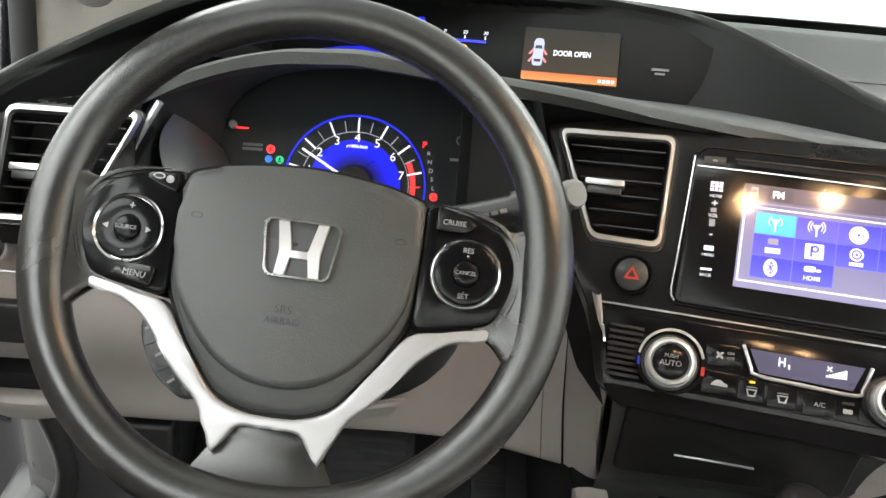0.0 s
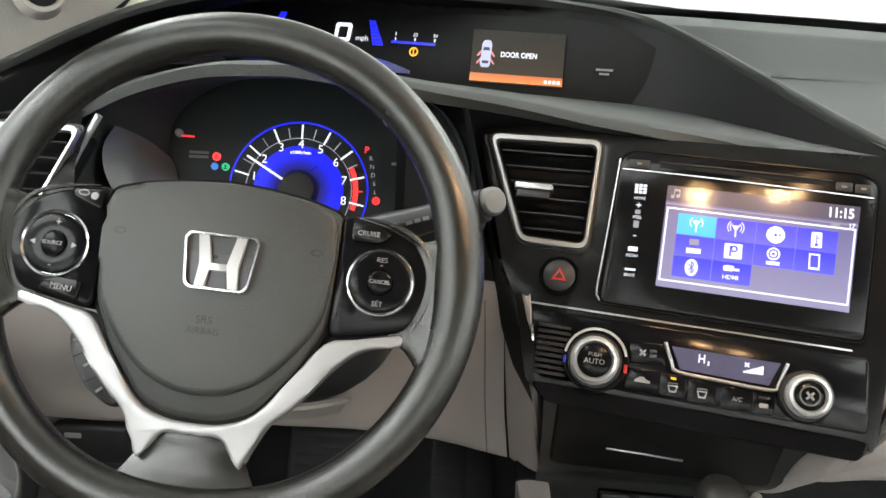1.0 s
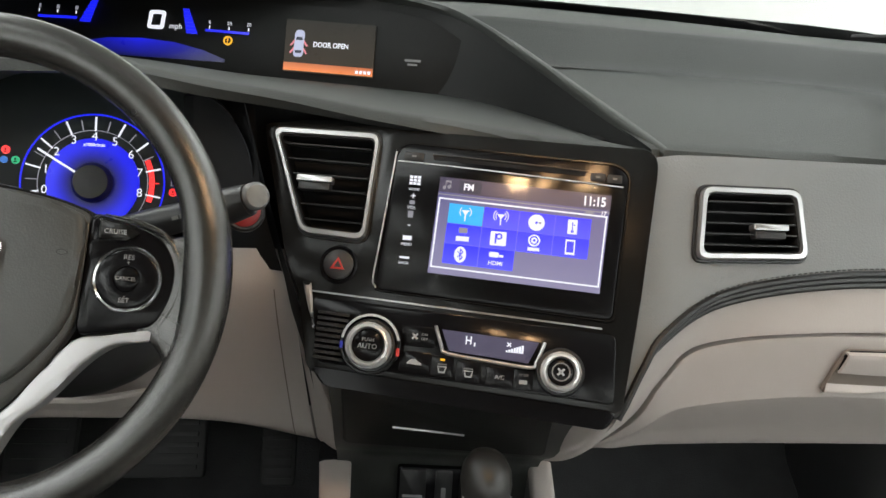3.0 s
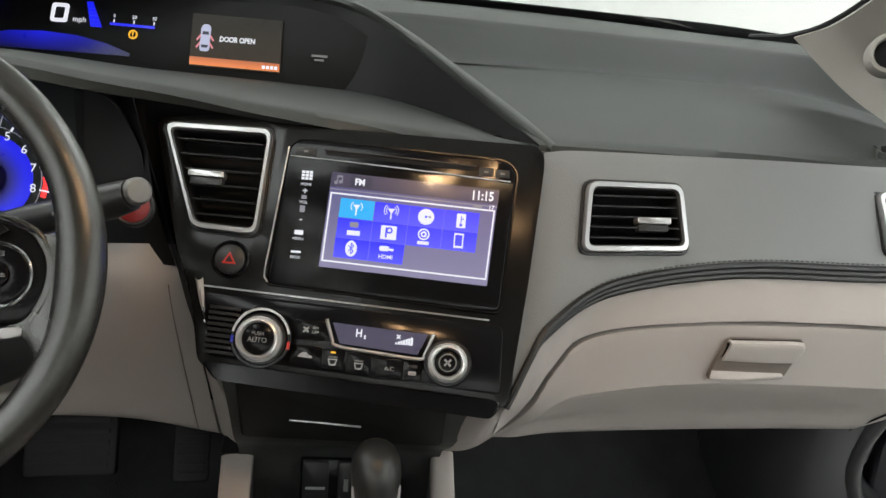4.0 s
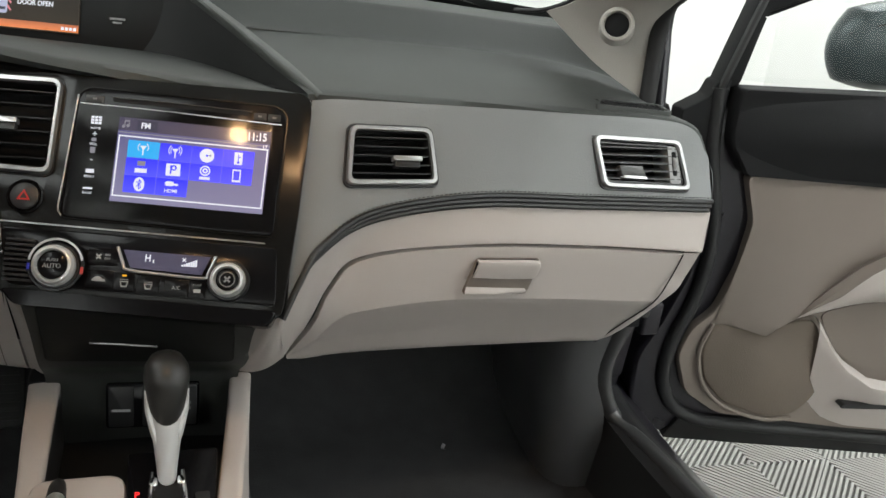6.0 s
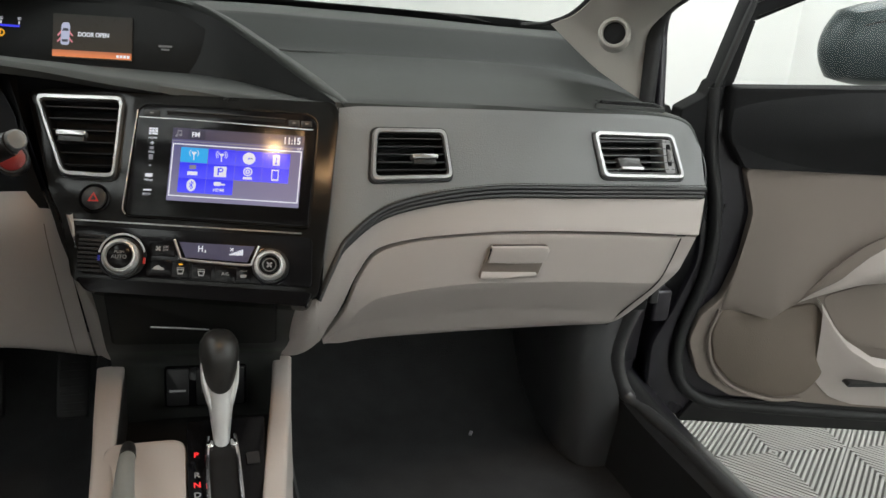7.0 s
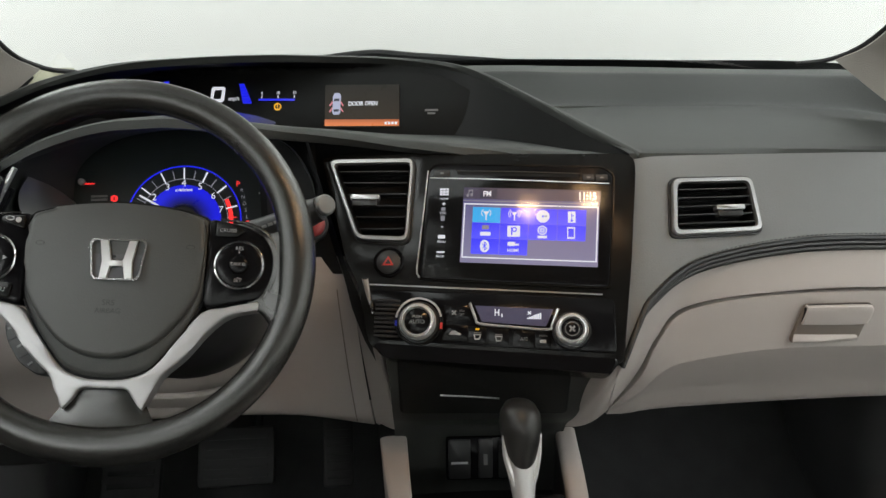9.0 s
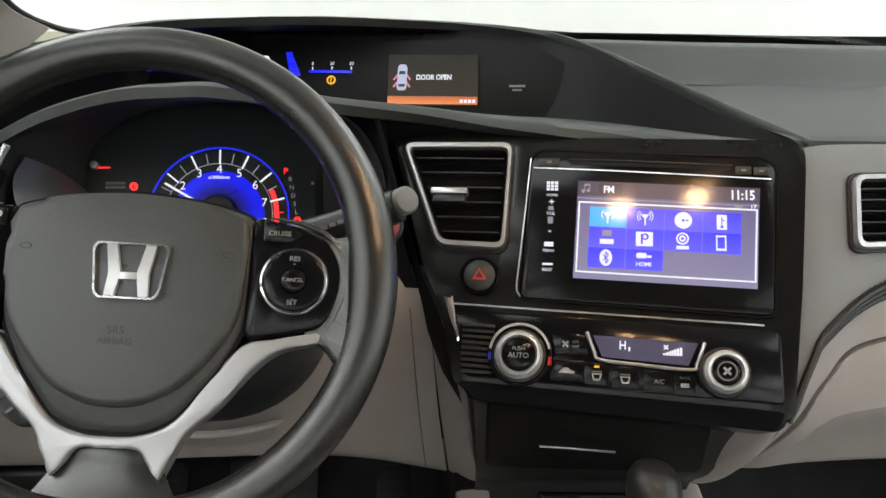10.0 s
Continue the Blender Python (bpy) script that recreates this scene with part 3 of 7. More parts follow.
for side, tag in ((1, "passenger"), (-1, "driver")):
    pillar = thing("windscreen_pillar", f"grey-beige {tag} windscreen pillar with a round speaker", "pillar", kind="structure")
    s = side if side > 0 else side * 1.02
    # trim: the windscreen edge, the crown and the door edge, from the foot to the roof
    part("trim", sheet([[(s * 0.574, 0.960, 1.013), (s * 0.598, 0.905, 1.041), (s * 0.585, 0.72, 1.135), (s * 0.535, 0.42, 1.235), (s * 0.52, 0.25, 1.262)],
         [(s * 0.642, 0.918, 0.950), (s * 0.645, 0.872, 1.022), (s * 0.612, 0.68, 1.117), (s * 0.56, 0.40, 1.215), (s * 0.545, 0.24, 1.248)],
         [(s * 0.702, 0.872, 0.908), (s * 0.697, 0.850, 1.028), (s * 0.655, 0.64, 1.112), (s * 0.605, 0.38, 1.205), (s * 0.59, 0.23, 1.24)],
         [(s * 0.712, 0.880, 0.90), (s * 0.706, 0.860, 1.028), (s * 0.68, 0.65, 1.112), (s * 0.63, 0.40, 1.205), (s * 0.61, 0.25, 1.24)]], 50, 24, thick=-0.004), PILLAR, pillar)
    part("door_seal", tube([(s * 0.713, 0.855, 0.87), (s * 0.712, 0.859, 0.95), (s * 0.710, 0.856, 1.02), (s * 0.702, 0.815, 1.060), (s * 0.68, 0.64, 1.120), (s * 0.63, 0.38, 1.215), (s * 0.60, 0.2, 1.255), (s * 0.60, -0.8, 1.29)], 0.013, 10, 60, up=(1, 0, 0)), RUBBER, pillar)
    part("outer_pillar", tube([(s * 0.742, 0.862, 0.87), (s * 0.742, 0.885, 0.985), (s * 0.738, 0.886, 1.03), (s * 0.727, 0.835, 1.080), (s * 0.705, 0.66, 1.145), (s * 0.655, 0.40, 1.24), (s * 0.625, 0.2, 1.285), (s * 0.62, -0.8, 1.325)], (0.010, 0.010, 0.014, 0.022, 0.022, 0.022, 0.022), 10, 70, up=(1, 0, 0)), PAINT, pillar)
    part("windscreen_seal", tube([(s * 0.545, 1.02, 1.005), (s * 0.572, 0.966, 1.014), (s * 0.598, 0.909, 1.044), (s * 0.585, 0.725, 1.138), (s * 0.535, 0.425, 1.238), (s * 0.52, 0.255, 1.265)], 0.0035, 8, 60), RUBBER, pillar, "thin black windscreen seal")
    mspk = frame_of((s * 0.625, 0.836, 1.010), (1, s * 0.55, 0), (-s * 0.50, -0.84, 0.22))
    part("speaker_ring", turned(mspk, 0, 0, [(0.0255, -0.03), (0.0250, 0.000), (0.0225, 0.006), (0.0190, 0.007), (0.0172, 0.003), (0.0172, -0.004), (0.002, -0.005)], 40), PILLAR, pillar)
    part("speaker_grille", turned(mspk, 0, 0, [(0.0170, -0.008), (0.0170, -0.002), (0.010, 0.000), (0.002, 0.001)], 30), MATTE, pillar, "black speaker grille")
    rear_post = thing("centre_pillar", f"grey-beige {tag} centre pillar behind the front seats", "pillar", kind="structure")
    part("trim", sheet([[(s * 0.67, -0.75, 0.30), (s * 0.68, -0.75, 0.8), (s * 0.57, -0.75, 1.3)], [(s * 0.66, -0.95, 0.30), (s * 0.67, -0.95, 0.8), (s * 0.56, -0.95, 1.3)]], 16, 8, thick=0.03), PILLAR, rear_post)

windscreen = thing("windscreen", "clear laminated windscreen with black lower border", "windscreen", kind="structure")
glass = part("pane", sheet([[(-0.74, 1.12, 0.955), (-0.5, 1.34, 0.985), (0, 1.44, 0.99), (0.5, 1.34, 0.985), (0.74, 1.12, 0.955)], [(-0.64, 0.72, 1.13), (-0.4, 0.85, 1.145), (0, 0.90, 1.15), (0.4, 0.85, 1.145), (0.64, 0.72, 1.13)],
     [(-0.56, 0.30, 1.29), (-0.3, 0.36, 1.305), (0, 0.39, 1.31), (0.3, 0.36, 1.305), (0.56, 0.30, 1.29)]], 40, 20), GLASS, windscreen)
face_to(glass, (0, -0.3, 1.0))
part("border", sheet([[(-0.735, 1.10, 0.957), (-0.5, 1.325, 0.985), (0, 1.42, 0.991), (0.5, 1.325, 0.985), (0.735, 1.10, 0.957)], [(-0.73, 1.085, 0.985), (-0.62, 1.19, 1.001), (-0.495, 1.30, 1.005), (0, 1.395, 1.010), (0.495, 1.30, 1.005), (0.62, 1.19, 1.005), (0.73, 1.085, 0.998)]], 50, 4, thick=0.002), MATTE, windscreen, "black printed border")
wiper = thing("windscreen_wiper", "black wiper arm resting on the cowl", "wiper")
part("arm", tube([(-0.30, 1.50, 1.000), (-0.19, 1.52, 1.014), (-0.11, 1.53, 1.020), (-0.03, 1.52, 1.014), (0.16, 1.47, 1.004)], (0.008, 0.011, 0.012, 0.009, 0.005), 8, 40, flat=0.7), RUBBER, wiper)
part("blade", tube([(-0.6, 1.40, 0.985), (-0.3, 1.48, 0.994), (0, 1.50, 0.998), (0.12, 1.49, 0.998)], 0.005, 8, 30), RUBBER, wiper)
cowl = thing("cowl", "black plastic cowl at the foot of the windscreen", "cowl", kind="structure")
part("panel", sheet([[(-0.76, 1.14, 0.935), (-0.5, 1.36, 0.965), (0, 1.46, 0.97), (0.5, 1.36, 0.965), (0.76, 1.14, 0.935)], [(-0.76, 1.35, 0.91), (-0.5, 1.55, 0.94), (0, 1.64, 0.945), (0.5, 1.55, 0.94), (0.76, 1.35, 0.91)]], 40, 6, thick=0.01), MATTE, cowl)


# ---------------------------------------------------------------- dashboard
dash = thing("dashboard", "grey soft-touch dashboard over a beige lower half", "dashboard")
part("top_pad", sheet([
    [(0.165, 0.666, 0.900), (0.3, 0.667, 0.896), (0.5, 0.667, 0.888), (0.62, 0.665, 0.878), (0.665, 0.662, 0.866), (0.684, 0.657, 0.85)],
    [(0.163, 0.667, 0.915), (0.3, 0.668, 0.9155), (0.5, 0.668, 0.914), (0.625, 0.666, 0.909), (0.668, 0.664, 0.898), (0.692, 0.66, 0.866)],
    [(0.158, 0.680, 0.920), (0.3, 0.682, 0.9195), (0.5, 0.682, 0.918), (0.63, 0.682, 0.913), (0.678, 0.682, 0.900), (0.700, 0.68, 0.866)],
    [(0.146, 0.74, 0.925), (0.3, 0.74, 0.924), (0.5, 0.74, 0.9215), (0.645, 0.745, 0.912), (0.698, 0.745, 0.894), (0.725, 0.745, 0.862)],
    [(0.104, 0.88, 0.935), (0.3, 0.88, 0.934), (0.5, 0.88, 0.931), (0.66, 0.87, 0.915), (0.725, 0.86, 0.893), (0.745, 0.85, 0.86)],
    [(0.050, 1.0, 0.944), (0.3, 1.0, 0.944), (0.55, 0.97, 0.941), (0.68, 0.93, 0.925), (0.735, 0.90, 0.90), (0.76, 0.88, 0.86)],
    [(0.050, 1.05, 0.936), (0.3, 1.05, 0.936), (0.55, 1.01, 0.932), (0.68, 0.96, 0.915), (0.735, 0.93, 0.89), (0.76, 0.90, 0.85)]], 60, 46), PAD, dash)
STEP = [
    [(-0.76, 0.88, 0.86), (-0.68, 0.92, 0.925), (-0.3, 1.24, 0.90), (-0.02, 1.020, 0.944), (0.3, 1.0, 0.944), (0.55, 0.97, 0.941), (0.68, 0.93, 0.925), (0.735, 0.90, 0.90), (0.76, 0.88, 0.86)],
    [(-0.76, 0.90, 0.87), (-0.68, 0.94, 0.928), (-0.3, 1.26, 0.90), (-0.02, 1.045, 0.950), (0.3, 1.022, 0.950), (0.55, 0.985, 0.946), (0.68, 0.945, 0.93), (0.735, 0.915, 0.905), (0.76, 0.895, 0.87)],
    [(-0.76, 0.94, 0.90), (-0.68, 0.99, 0.968), (-0.3, 1.29, 0.91), (-0.02, 1.105, 0.984), (0.3, 1.080, 0.984), (0.56, 1.035, 0.980), (0.68, 0.985, 0.974), (0.735, 0.95, 0.952), (0.765, 0.93, 0.90)],
    [(-0.75, 0.96, 0.905), (-0.67, 1.01, 0.975), (-0.3, 1.30, 0.92), (-0.02, 1.125, 0.991), (0.3, 1.100, 0.991), (0.56, 1.055, 0.987), (0.68, 1.00, 0.982), (0.735, 0.965, 0.958), (0.765, 0.945, 0.90)],
    [(-0.75, 1.03, 0.93), (-0.67, 1.10, 0.980), (-0.3, 1.33, 0.94), (-0.02, 1.240, 0.995), (0.3, 1.21, 0.995), (0.57, 1.14, 0.991), (0.69, 1.06, 0.990), (0.745, 1.0, 0.968), (0.77, 0.98, 0.9)],
    [(-0.75, 1.09, 0.93), (-0.68, 1.19, 0.970), (-0.3, 1.37, 0.96), (-0.02, 1.420, 0.994), (0.3, 1.37, 0.994), (0.58, 1.25, 0.988), (0.70, 1.13, 0.990), (0.75, 1.05, 0.972), (0.77, 1.02, 0.9)]]
part("rear_shelf", sheet(STEP, 70, 40), PAD, dash)

CREST = [(0.172, 0.662, 0.916), (0.14, 0.75, 0.937), (0.095, 0.85, 0.965), (0.038, 0.96, 0.997), (-0.01, 1.02, 1.012), (-0.09, 1.04, 1.020), (-0.175, 1.03, 1.024), (-0.29, 1.0, 1.027),
         (-0.40, 0.97, 1.024), (-0.48, 0.93, 1.018), (-0.55, 0.88, 1.001), (-0.60, 0.84, 0.978), (-0.64, 0.80, 0.955), (-0.675, 0.73, 0.928), (-0.69, 0.662, 0.895)]
BACK = [(0.19, 0.69, 0.912), (0.175, 0.80, 0.922), (0.15, 0.93, 0.935), (0.11, 1.08, 0.955), (0.06, 1.2, 0.972), (0, 1.32, 0.985), (-0.175, 1.36, 0.99), (-0.29, 1.36, 0.99),
        (-0.42, 1.32, 0.985), (-0.54, 1.2, 0.975), (-0.64, 1.05, 0.955), (-0.69, 0.95, 0.935), (-0.72, 0.88, 0.905), (-0.735, 0.76, 0.89), (-0.72, 0.67, 0.87)]
FOOT = [(0.166, 0.674, 0.898), (0.130, 0.765, 0.898), (0.088, 0.855, 0.898), (0.038, 0.922, 0.898), (-0.012, 0.957, 0.898), (-0.095, 0.996, 0.898), (-0.19, 1.026, 0.897), (-0.295, 1.053, 0.897),
        (-0.40, 1.080, 0.897), (-0.485, 1.10, 0.897), (-0.555, 1.075, 0.897), (-0.605, 0.985, 0.897), (-0.64, 0.87, 0.895), (-0.672, 0.745, 0.893), (-0.688, 0.664, 0.882)]
TOPS = [(0.168, 0.670, 0.910), (0.134, 0.757, 0.926), (0.090, 0.853, 0.950), (0.034, 0.950, 0.979), (-0.014, 1.004, 0.993), (-0.095, 1.042, 1.002), (-0.19, 1.066, 1.004), (-0.295, 1.093, 1.006),
        (-0.40, 1.118, 1.004), (-0.485, 1.135, 0.998), (-0.55, 1.10, 0.984), (-0.59, 0.99, 0.962), (-0.63, 0.87, 0.942), (-0.665, 0.745, 0.918), (-0.685, 0.667, 0.889)]


def shift(pts, dx, dy, dz):
    return [(x + dx, y + dy, z + dz) for x, y, z in pts]


def between(p, q, t, lift=0.0):
    return [(a[0] + (b[0] - a[0]) * t, a[1] + (b[1] - a[1]) * t, a[2] + (b[2] - a[2]) * t + lift) for a, b in zip(p, q)]


LIP = [(x, y + 0.004, z - (0.004 if i in (0, 14) else 0.010)) for i, (x, y, z) in enumerate(CREST)]
TOPS[:5] = [tuple(a + (b - a) * 0.3 for a, b in zip(p, q)) for p, q in zip(LIP[:5], FOOT[:5])]
part("visor", sheet([LIP, [(x, y - 0.001, z - (0.002 if i in (0, 14) else 0.005)) for i, (x, y, z) in enumerate(CREST)], CREST, between(CREST, BACK, 0.10, 0.003), between(CREST, BACK, 0.4, 0.004), BACK], 113, 30, even=False), HOOD, dash)
part("display_surround", sheet([LIP, between(LIP, TOPS, 0.5), TOPS, between(TOPS, FOOT, 0.2), between(FOOT, TOPS, 0.4), FOOT], 113, 24, even=False), LINING, dash, "black visor lining round the displays")

# the shelf below the displays, which becomes the lip over the dial
REAR_Y = [(-0.60, 0.98), (-0.55, 1.05), (-0.45, 1.09), (-0.30, 1.054), (-0.10, 1.002), (0.0, 0.962), (0.06, 0.90), (0.11, 0.80), (0.166, 0.668)]
LIP_Y = [(-0.60, 0.70), (-0.1, 0.70), (0.0, 0.692), (0.1, 0.677), (0.166, 0.660)]
LIP_Z = [(-0.60, 0.895), (-0.56, 0.915), (-0.516, 0.938), (-0.47, 0.954), (-0.42, 0.963), (-0.36, 0.966), (-0.30, 0.960), (-0.24, 0.951), (-0.17, 0.944), (-0.1, 0.934), (0.0, 0.925), (0.1, 0.918), (0.166, 0.914)]
shelf_cols = []
for i in range(27):
    x = -0.60 + i * 0.766 / 26
    yr, yl, zl = across(x, REAR_Y), across(x, LIP_Y), across(x, LIP_Z)
    shelf_cols.append([(x + 0.004, yr + 0.03, 0.904), (x, yr - 0.004, 0.909), (x, yl + (yr - yl) * 0.5, 0.909 + (zl - 0.909) * 0.62), (x, yl + 0.03, zl - 0.001), (x, yl + 0.006, zl - 0.003), (x, yl + 0.001, zl - 0.008), (x, yl + 0.006, zl - 0.014), (x, yl + 0.04, zl - 0.018)])
# matt black blocks added behind the shelf to stop light leaking through
part("shelf_light_block", box(-0.56, 0.85, 0.80, -0.12, 0.87, 0.915), MATTE, dash)
part("shelf_light_block", box(-0.27, 0.750, 0.75, -0.12, 0.770, 0.929), MATTE, dash)
part("shelf_light_block", box(-0.12, 0.735, 0.72, 0.14, 0.755, 0.910), MATTE, dash)
part("shelf_light_block", box(-0.125, 0.738, 0.90, -0.05, 0.752, 0.922), MATTE, dash)
part("shelf", sheet(shelf_cols, 36, 80), HOOD, dash)

# passenger face, its piped seam, beige band, glove box
SEAM = [(0.134, 0.563, 0.709), (0.152, 0.577, 0.743), (0.172, 0.590, 0.77), (0.232, 0.609, 0.803), (0.355, 0.620, 0.820), (0.5, 0.622, 0.819), (0.684, 0.622, 0.817)]
TOP = [(0.157, 0.664, 0.910), (0.174, 0.665, 0.912), (0.20, 0.666, 0.914), (0.30, 0.666, 0.914), (0.48, 0.666, 0.9125), (0.645, 0.664, 0.907), (0.690, 0.658, 0.868)]
FP = frame_of((0.4, 0.6378, 0.8599), (0.9998, 0.0199, -0.0014), (0.0184, -0.8926, 0.4505))
VENT_2 = [(-0.201, -0.0345), (-0.0940, -0.0325), (-0.0990, 0.0320), (-0.194, 0.0325)]
VENT_3 = [(0.121, -0.0320), (0.2485, -0.0350), (0.2375, 0.0300), (0.1115, 0.0330)]
part("passenger_panel", pierce(sheet([TOP, between(TOP, SEAM, 0.12, 0.002), between(TOP, SEAM, 0.5), SEAM], 240, 70), FP, (VENT_2, VENT_3)), FACE, dash)
part("panel_end", sheet([[(0.690, 0.658, 0.868), (0.690, 0.64, 0.845), (0.684, 0.622, 0.817)], [(0.70, 0.68, 0.868), (0.702, 0.66, 0.845), (0.698, 0.645, 0.815)], [(0.728, 0.75, 0.86), (0.728, 0.74, 0.84), (0.725, 0.73, 0.81)]], 12, 12), FACE, dash)
for k, dz in enumerate((-0.0005, -0.006, -0.0115)):
    part("piping", tube([(x - 0.002 * k, y - 0.001, z + dz) for x, y, z in SEAM], 0.0036, 8, 70), DARK, dash, "black piped seam")
stitch = bmesh.new()
line = smooth_line([(x, y - 0.002, z + 0.005) for x, y, z in SEAM], 110)
for a, b in zip(line[::1], line[1::1]):
    d = b - a
    tube([a + d * 0.2, a + d * 0.5, a + d * 0.75], 0.0007, 5, 3, bm=stitch)
tagged(part("stitching", stitch, HOOD, dash, "dark thread stitching"), kind="stuff")
BAND0 = [(0.126, 0.558, 0.696), (0.145, 0.573, 0.728), (0.166, 0.588, 0.755), (0.229, 0.610, 0.789), (0.355, 0.621, 0.806), (0.5, 0.623, 0.805), (0.686, 0.622, 0.803)]
BAND1 = [(0.1535, 0.681, 0.590), (0.172, 0.632, 0.660), (0.189, 0.616, 0.711), (0.223, 0.617, 0.746), (0.335, 0.617, 0.760), (0.5, 0.616, 0.759), (0.678, 0.610, 0.751)]
part("beige_band", sheet([BAND0, between(BAND0, BAND1, 0.35, 0), between(BAND0, BAND1, 0.94), shift(BAND1, 0, 0.003, 0), shift(BAND1, 0, 0.02, 0)], 80, 28), BEIGE, dash)
part("band_end", sheet([[(0.686, 0.622, 0.803), (0.682, 0.614, 0.775), (0.678, 0.610, 0.751)], [(0.700, 0.65, 0.803), (0.698, 0.645, 0.775), (0.694, 0.64, 0.749)], [(0.715, 0.72, 0.80), (0.713, 0.715, 0.775), (0.71, 0.71, 0.745)]], 10, 10), BEIGE, dash)
part("band_drop", sheet([[(0.643, 0.619, 0.748), (0.635, 0.630, 0.712), (0.626, 0.640, 0.674), (0.600, 0.727, 0.578), (0.60, 0.78, 0.59)], [(0.6525, 0.6145, 0.749), (0.645, 0.625, 0.712), (0.6365, 0.635, 0.672), (0.616, 0.722, 0.571), (0.617, 0.78, 0.58)], [(0.668, 0.6125, 0.749), (0.663, 0.623, 0.712), (0.653, 0.635, 0.674), (0.628, 0.722, 0.572), (0.628, 0.78, 0.582)], [(0.678, 0.614, 0.750), (0.674, 0.627, 0.712), (0.665, 0.642, 0.676), (0.637, 0.728, 0.578), (0.637, 0.79, 0.59)], [(0.700, 0.66, 0.750), (0.696, 0.68, 0.712), (0.688, 0.70, 0.68), (0.655, 0.78, 0.60), (0.655, 0.82, 0.61)]], 36, 14), BEIGE, dash)
# black block added to keep the gap at the dash end dark
part("end_light_block", box(0.60, 0.70, 0.60, 0.67, 0.80, 0.74), MATTE, dash)
LID0 = [(0.158, 0.690, 0.5865), (0.178, 0.636, 0.653), (0.193, 0.619, 0.706), (0.227, 0.619, 0.741), (0.335, 0.619, 0.755), (0.5, 0.618, 0.754), (0.650, 0.613, 0.747)]
LID1 = [(0.160, 0.697, 0.581), (0.186, 0.652, 0.628), (0.205, 0.637, 0.657), (0.235, 0.633, 0.671), (0.345, 0.632, 0.683), (0.5, 0.632, 0.680), (0.634, 0.632, 0.672)]
LID2 = [(0.164, 0.722, 0.567), (0.176, 0.722, 0.566), (0.19, 0.72, 0.566), (0.24, 0.72, 0.570), (0.36, 0.72, 0.572), (0.5, 0.72, 0.572), (0.613, 0.72, 0.570)]
glove = part("glove_box", sheet([shift(LID0, 0, 0.012, 0.001), shift(LID0, 0, 0.002, 0), between(LID0, LID1, 0.08), between(LID0, LID1, 0.6), LID1], 80, 24), BEIGE, dash, "beige glove box lid")
part("lid_underside", sheet([LID1, between(LID1, LID2, 0.10, -0.002), between(LID1, LID2, 0.55), LID2, shift(LID2, 0, 0.06, 0.01)], 80, 24), BEIGE, glove)
part("lid_gap", tube([(0.6500, 0.6105, 0.7475), (0.6435, 0.618, 0.710), (0.6345, 0.629, 0.673), (0.6235, 0.672, 0.622), (0.6140, 0.717, 0.5705)], 0.0010, 6, 40), MATTE, dash, "dark gap beside the lid")
LATCH = frame_of((0.403, 0.6215, 0.717), (1, 0, 0), (0, -0.97, -0.22))
# taupe recess and black plate put the shade round the latch into colour
part("latch_recess", solid(LATCH, round_poly([(-0.047, -0.026), (0.038, -0.026), (0.047, 0.024), (-0.037, 0.026)], 0.006), -0.004, 0.0014, 0.0005), TAUPE, glove, "latch recess with its shade painted taupe")
part("latch_shadow", solid(LATCH, round_poly([(-0.0395, 0.000), (0.0445, -0.002), (0.0485, 0.019), (0.0410, 0.0255), (-0.0378, 0.0272)], 0.006), 0.0, 0.0018), MATTE, glove, "matt black shadow painted round the latch")
part("latch_sill", sheet([[LATCH @ Vector(q) for q in ((-0.047, -0.026, 0.001), (-0.01, -0.0265, 0.001), (0.038, -0.026, 0.001))], [LATCH @ Vector(q) for q in ((-0.046, -0.022, 0.005), (-0.01, -0.022, 0.006), (0.037, -0.021, 0.003))], [LATCH @ Vector(q) for q in ((-0.0445, -0.013, 0.0012), (-0.01, -0.015, 0.0012), (0.034, -0.017, 0.0012))]], 20, 10), BEIGE, glove)
part("latch", sheet([[LATCH @ Vector(q) for q in ((-0.038, 0.0265, 0.001), (0.0, 0.026, 0.001), (0.040, 0.0245, 0.001), (0.048, 0.018, 0.001))], [LATCH @ Vector(q) for q in ((-0.0365, 0.0235, 0.0058), (0.0, 0.0235, 0.0064), (0.039, 0.022, 0.0058), (0.0465, 0.016, 0.0045))], [LATCH @ Vector(q) for q in ((-0.0385, 0.004, 0.0050), (0.0, 0.002, 0.0056), (0.038, 0.001, 0.0050), (0.045, 0.004, 0.0040))], [LATCH @ Vector(q) for q in ((-0.0390, 0.001, 0.0030), (0.0, -0.001, 0.0034), (0.037, -0.002, 0.0030), (0.044, 0.001, 0.0026))]], 30, 14, thick=0.003), BEIGE, glove, "beige pull latch")
# black boxes added inside the dash, standing in for its inner shade
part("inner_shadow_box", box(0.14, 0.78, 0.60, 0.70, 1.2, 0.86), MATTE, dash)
part("driver_shadow_box", box(-0.70, 0.90, 0.64, -0.14, 1.2, 0.88), MATTE, dash)

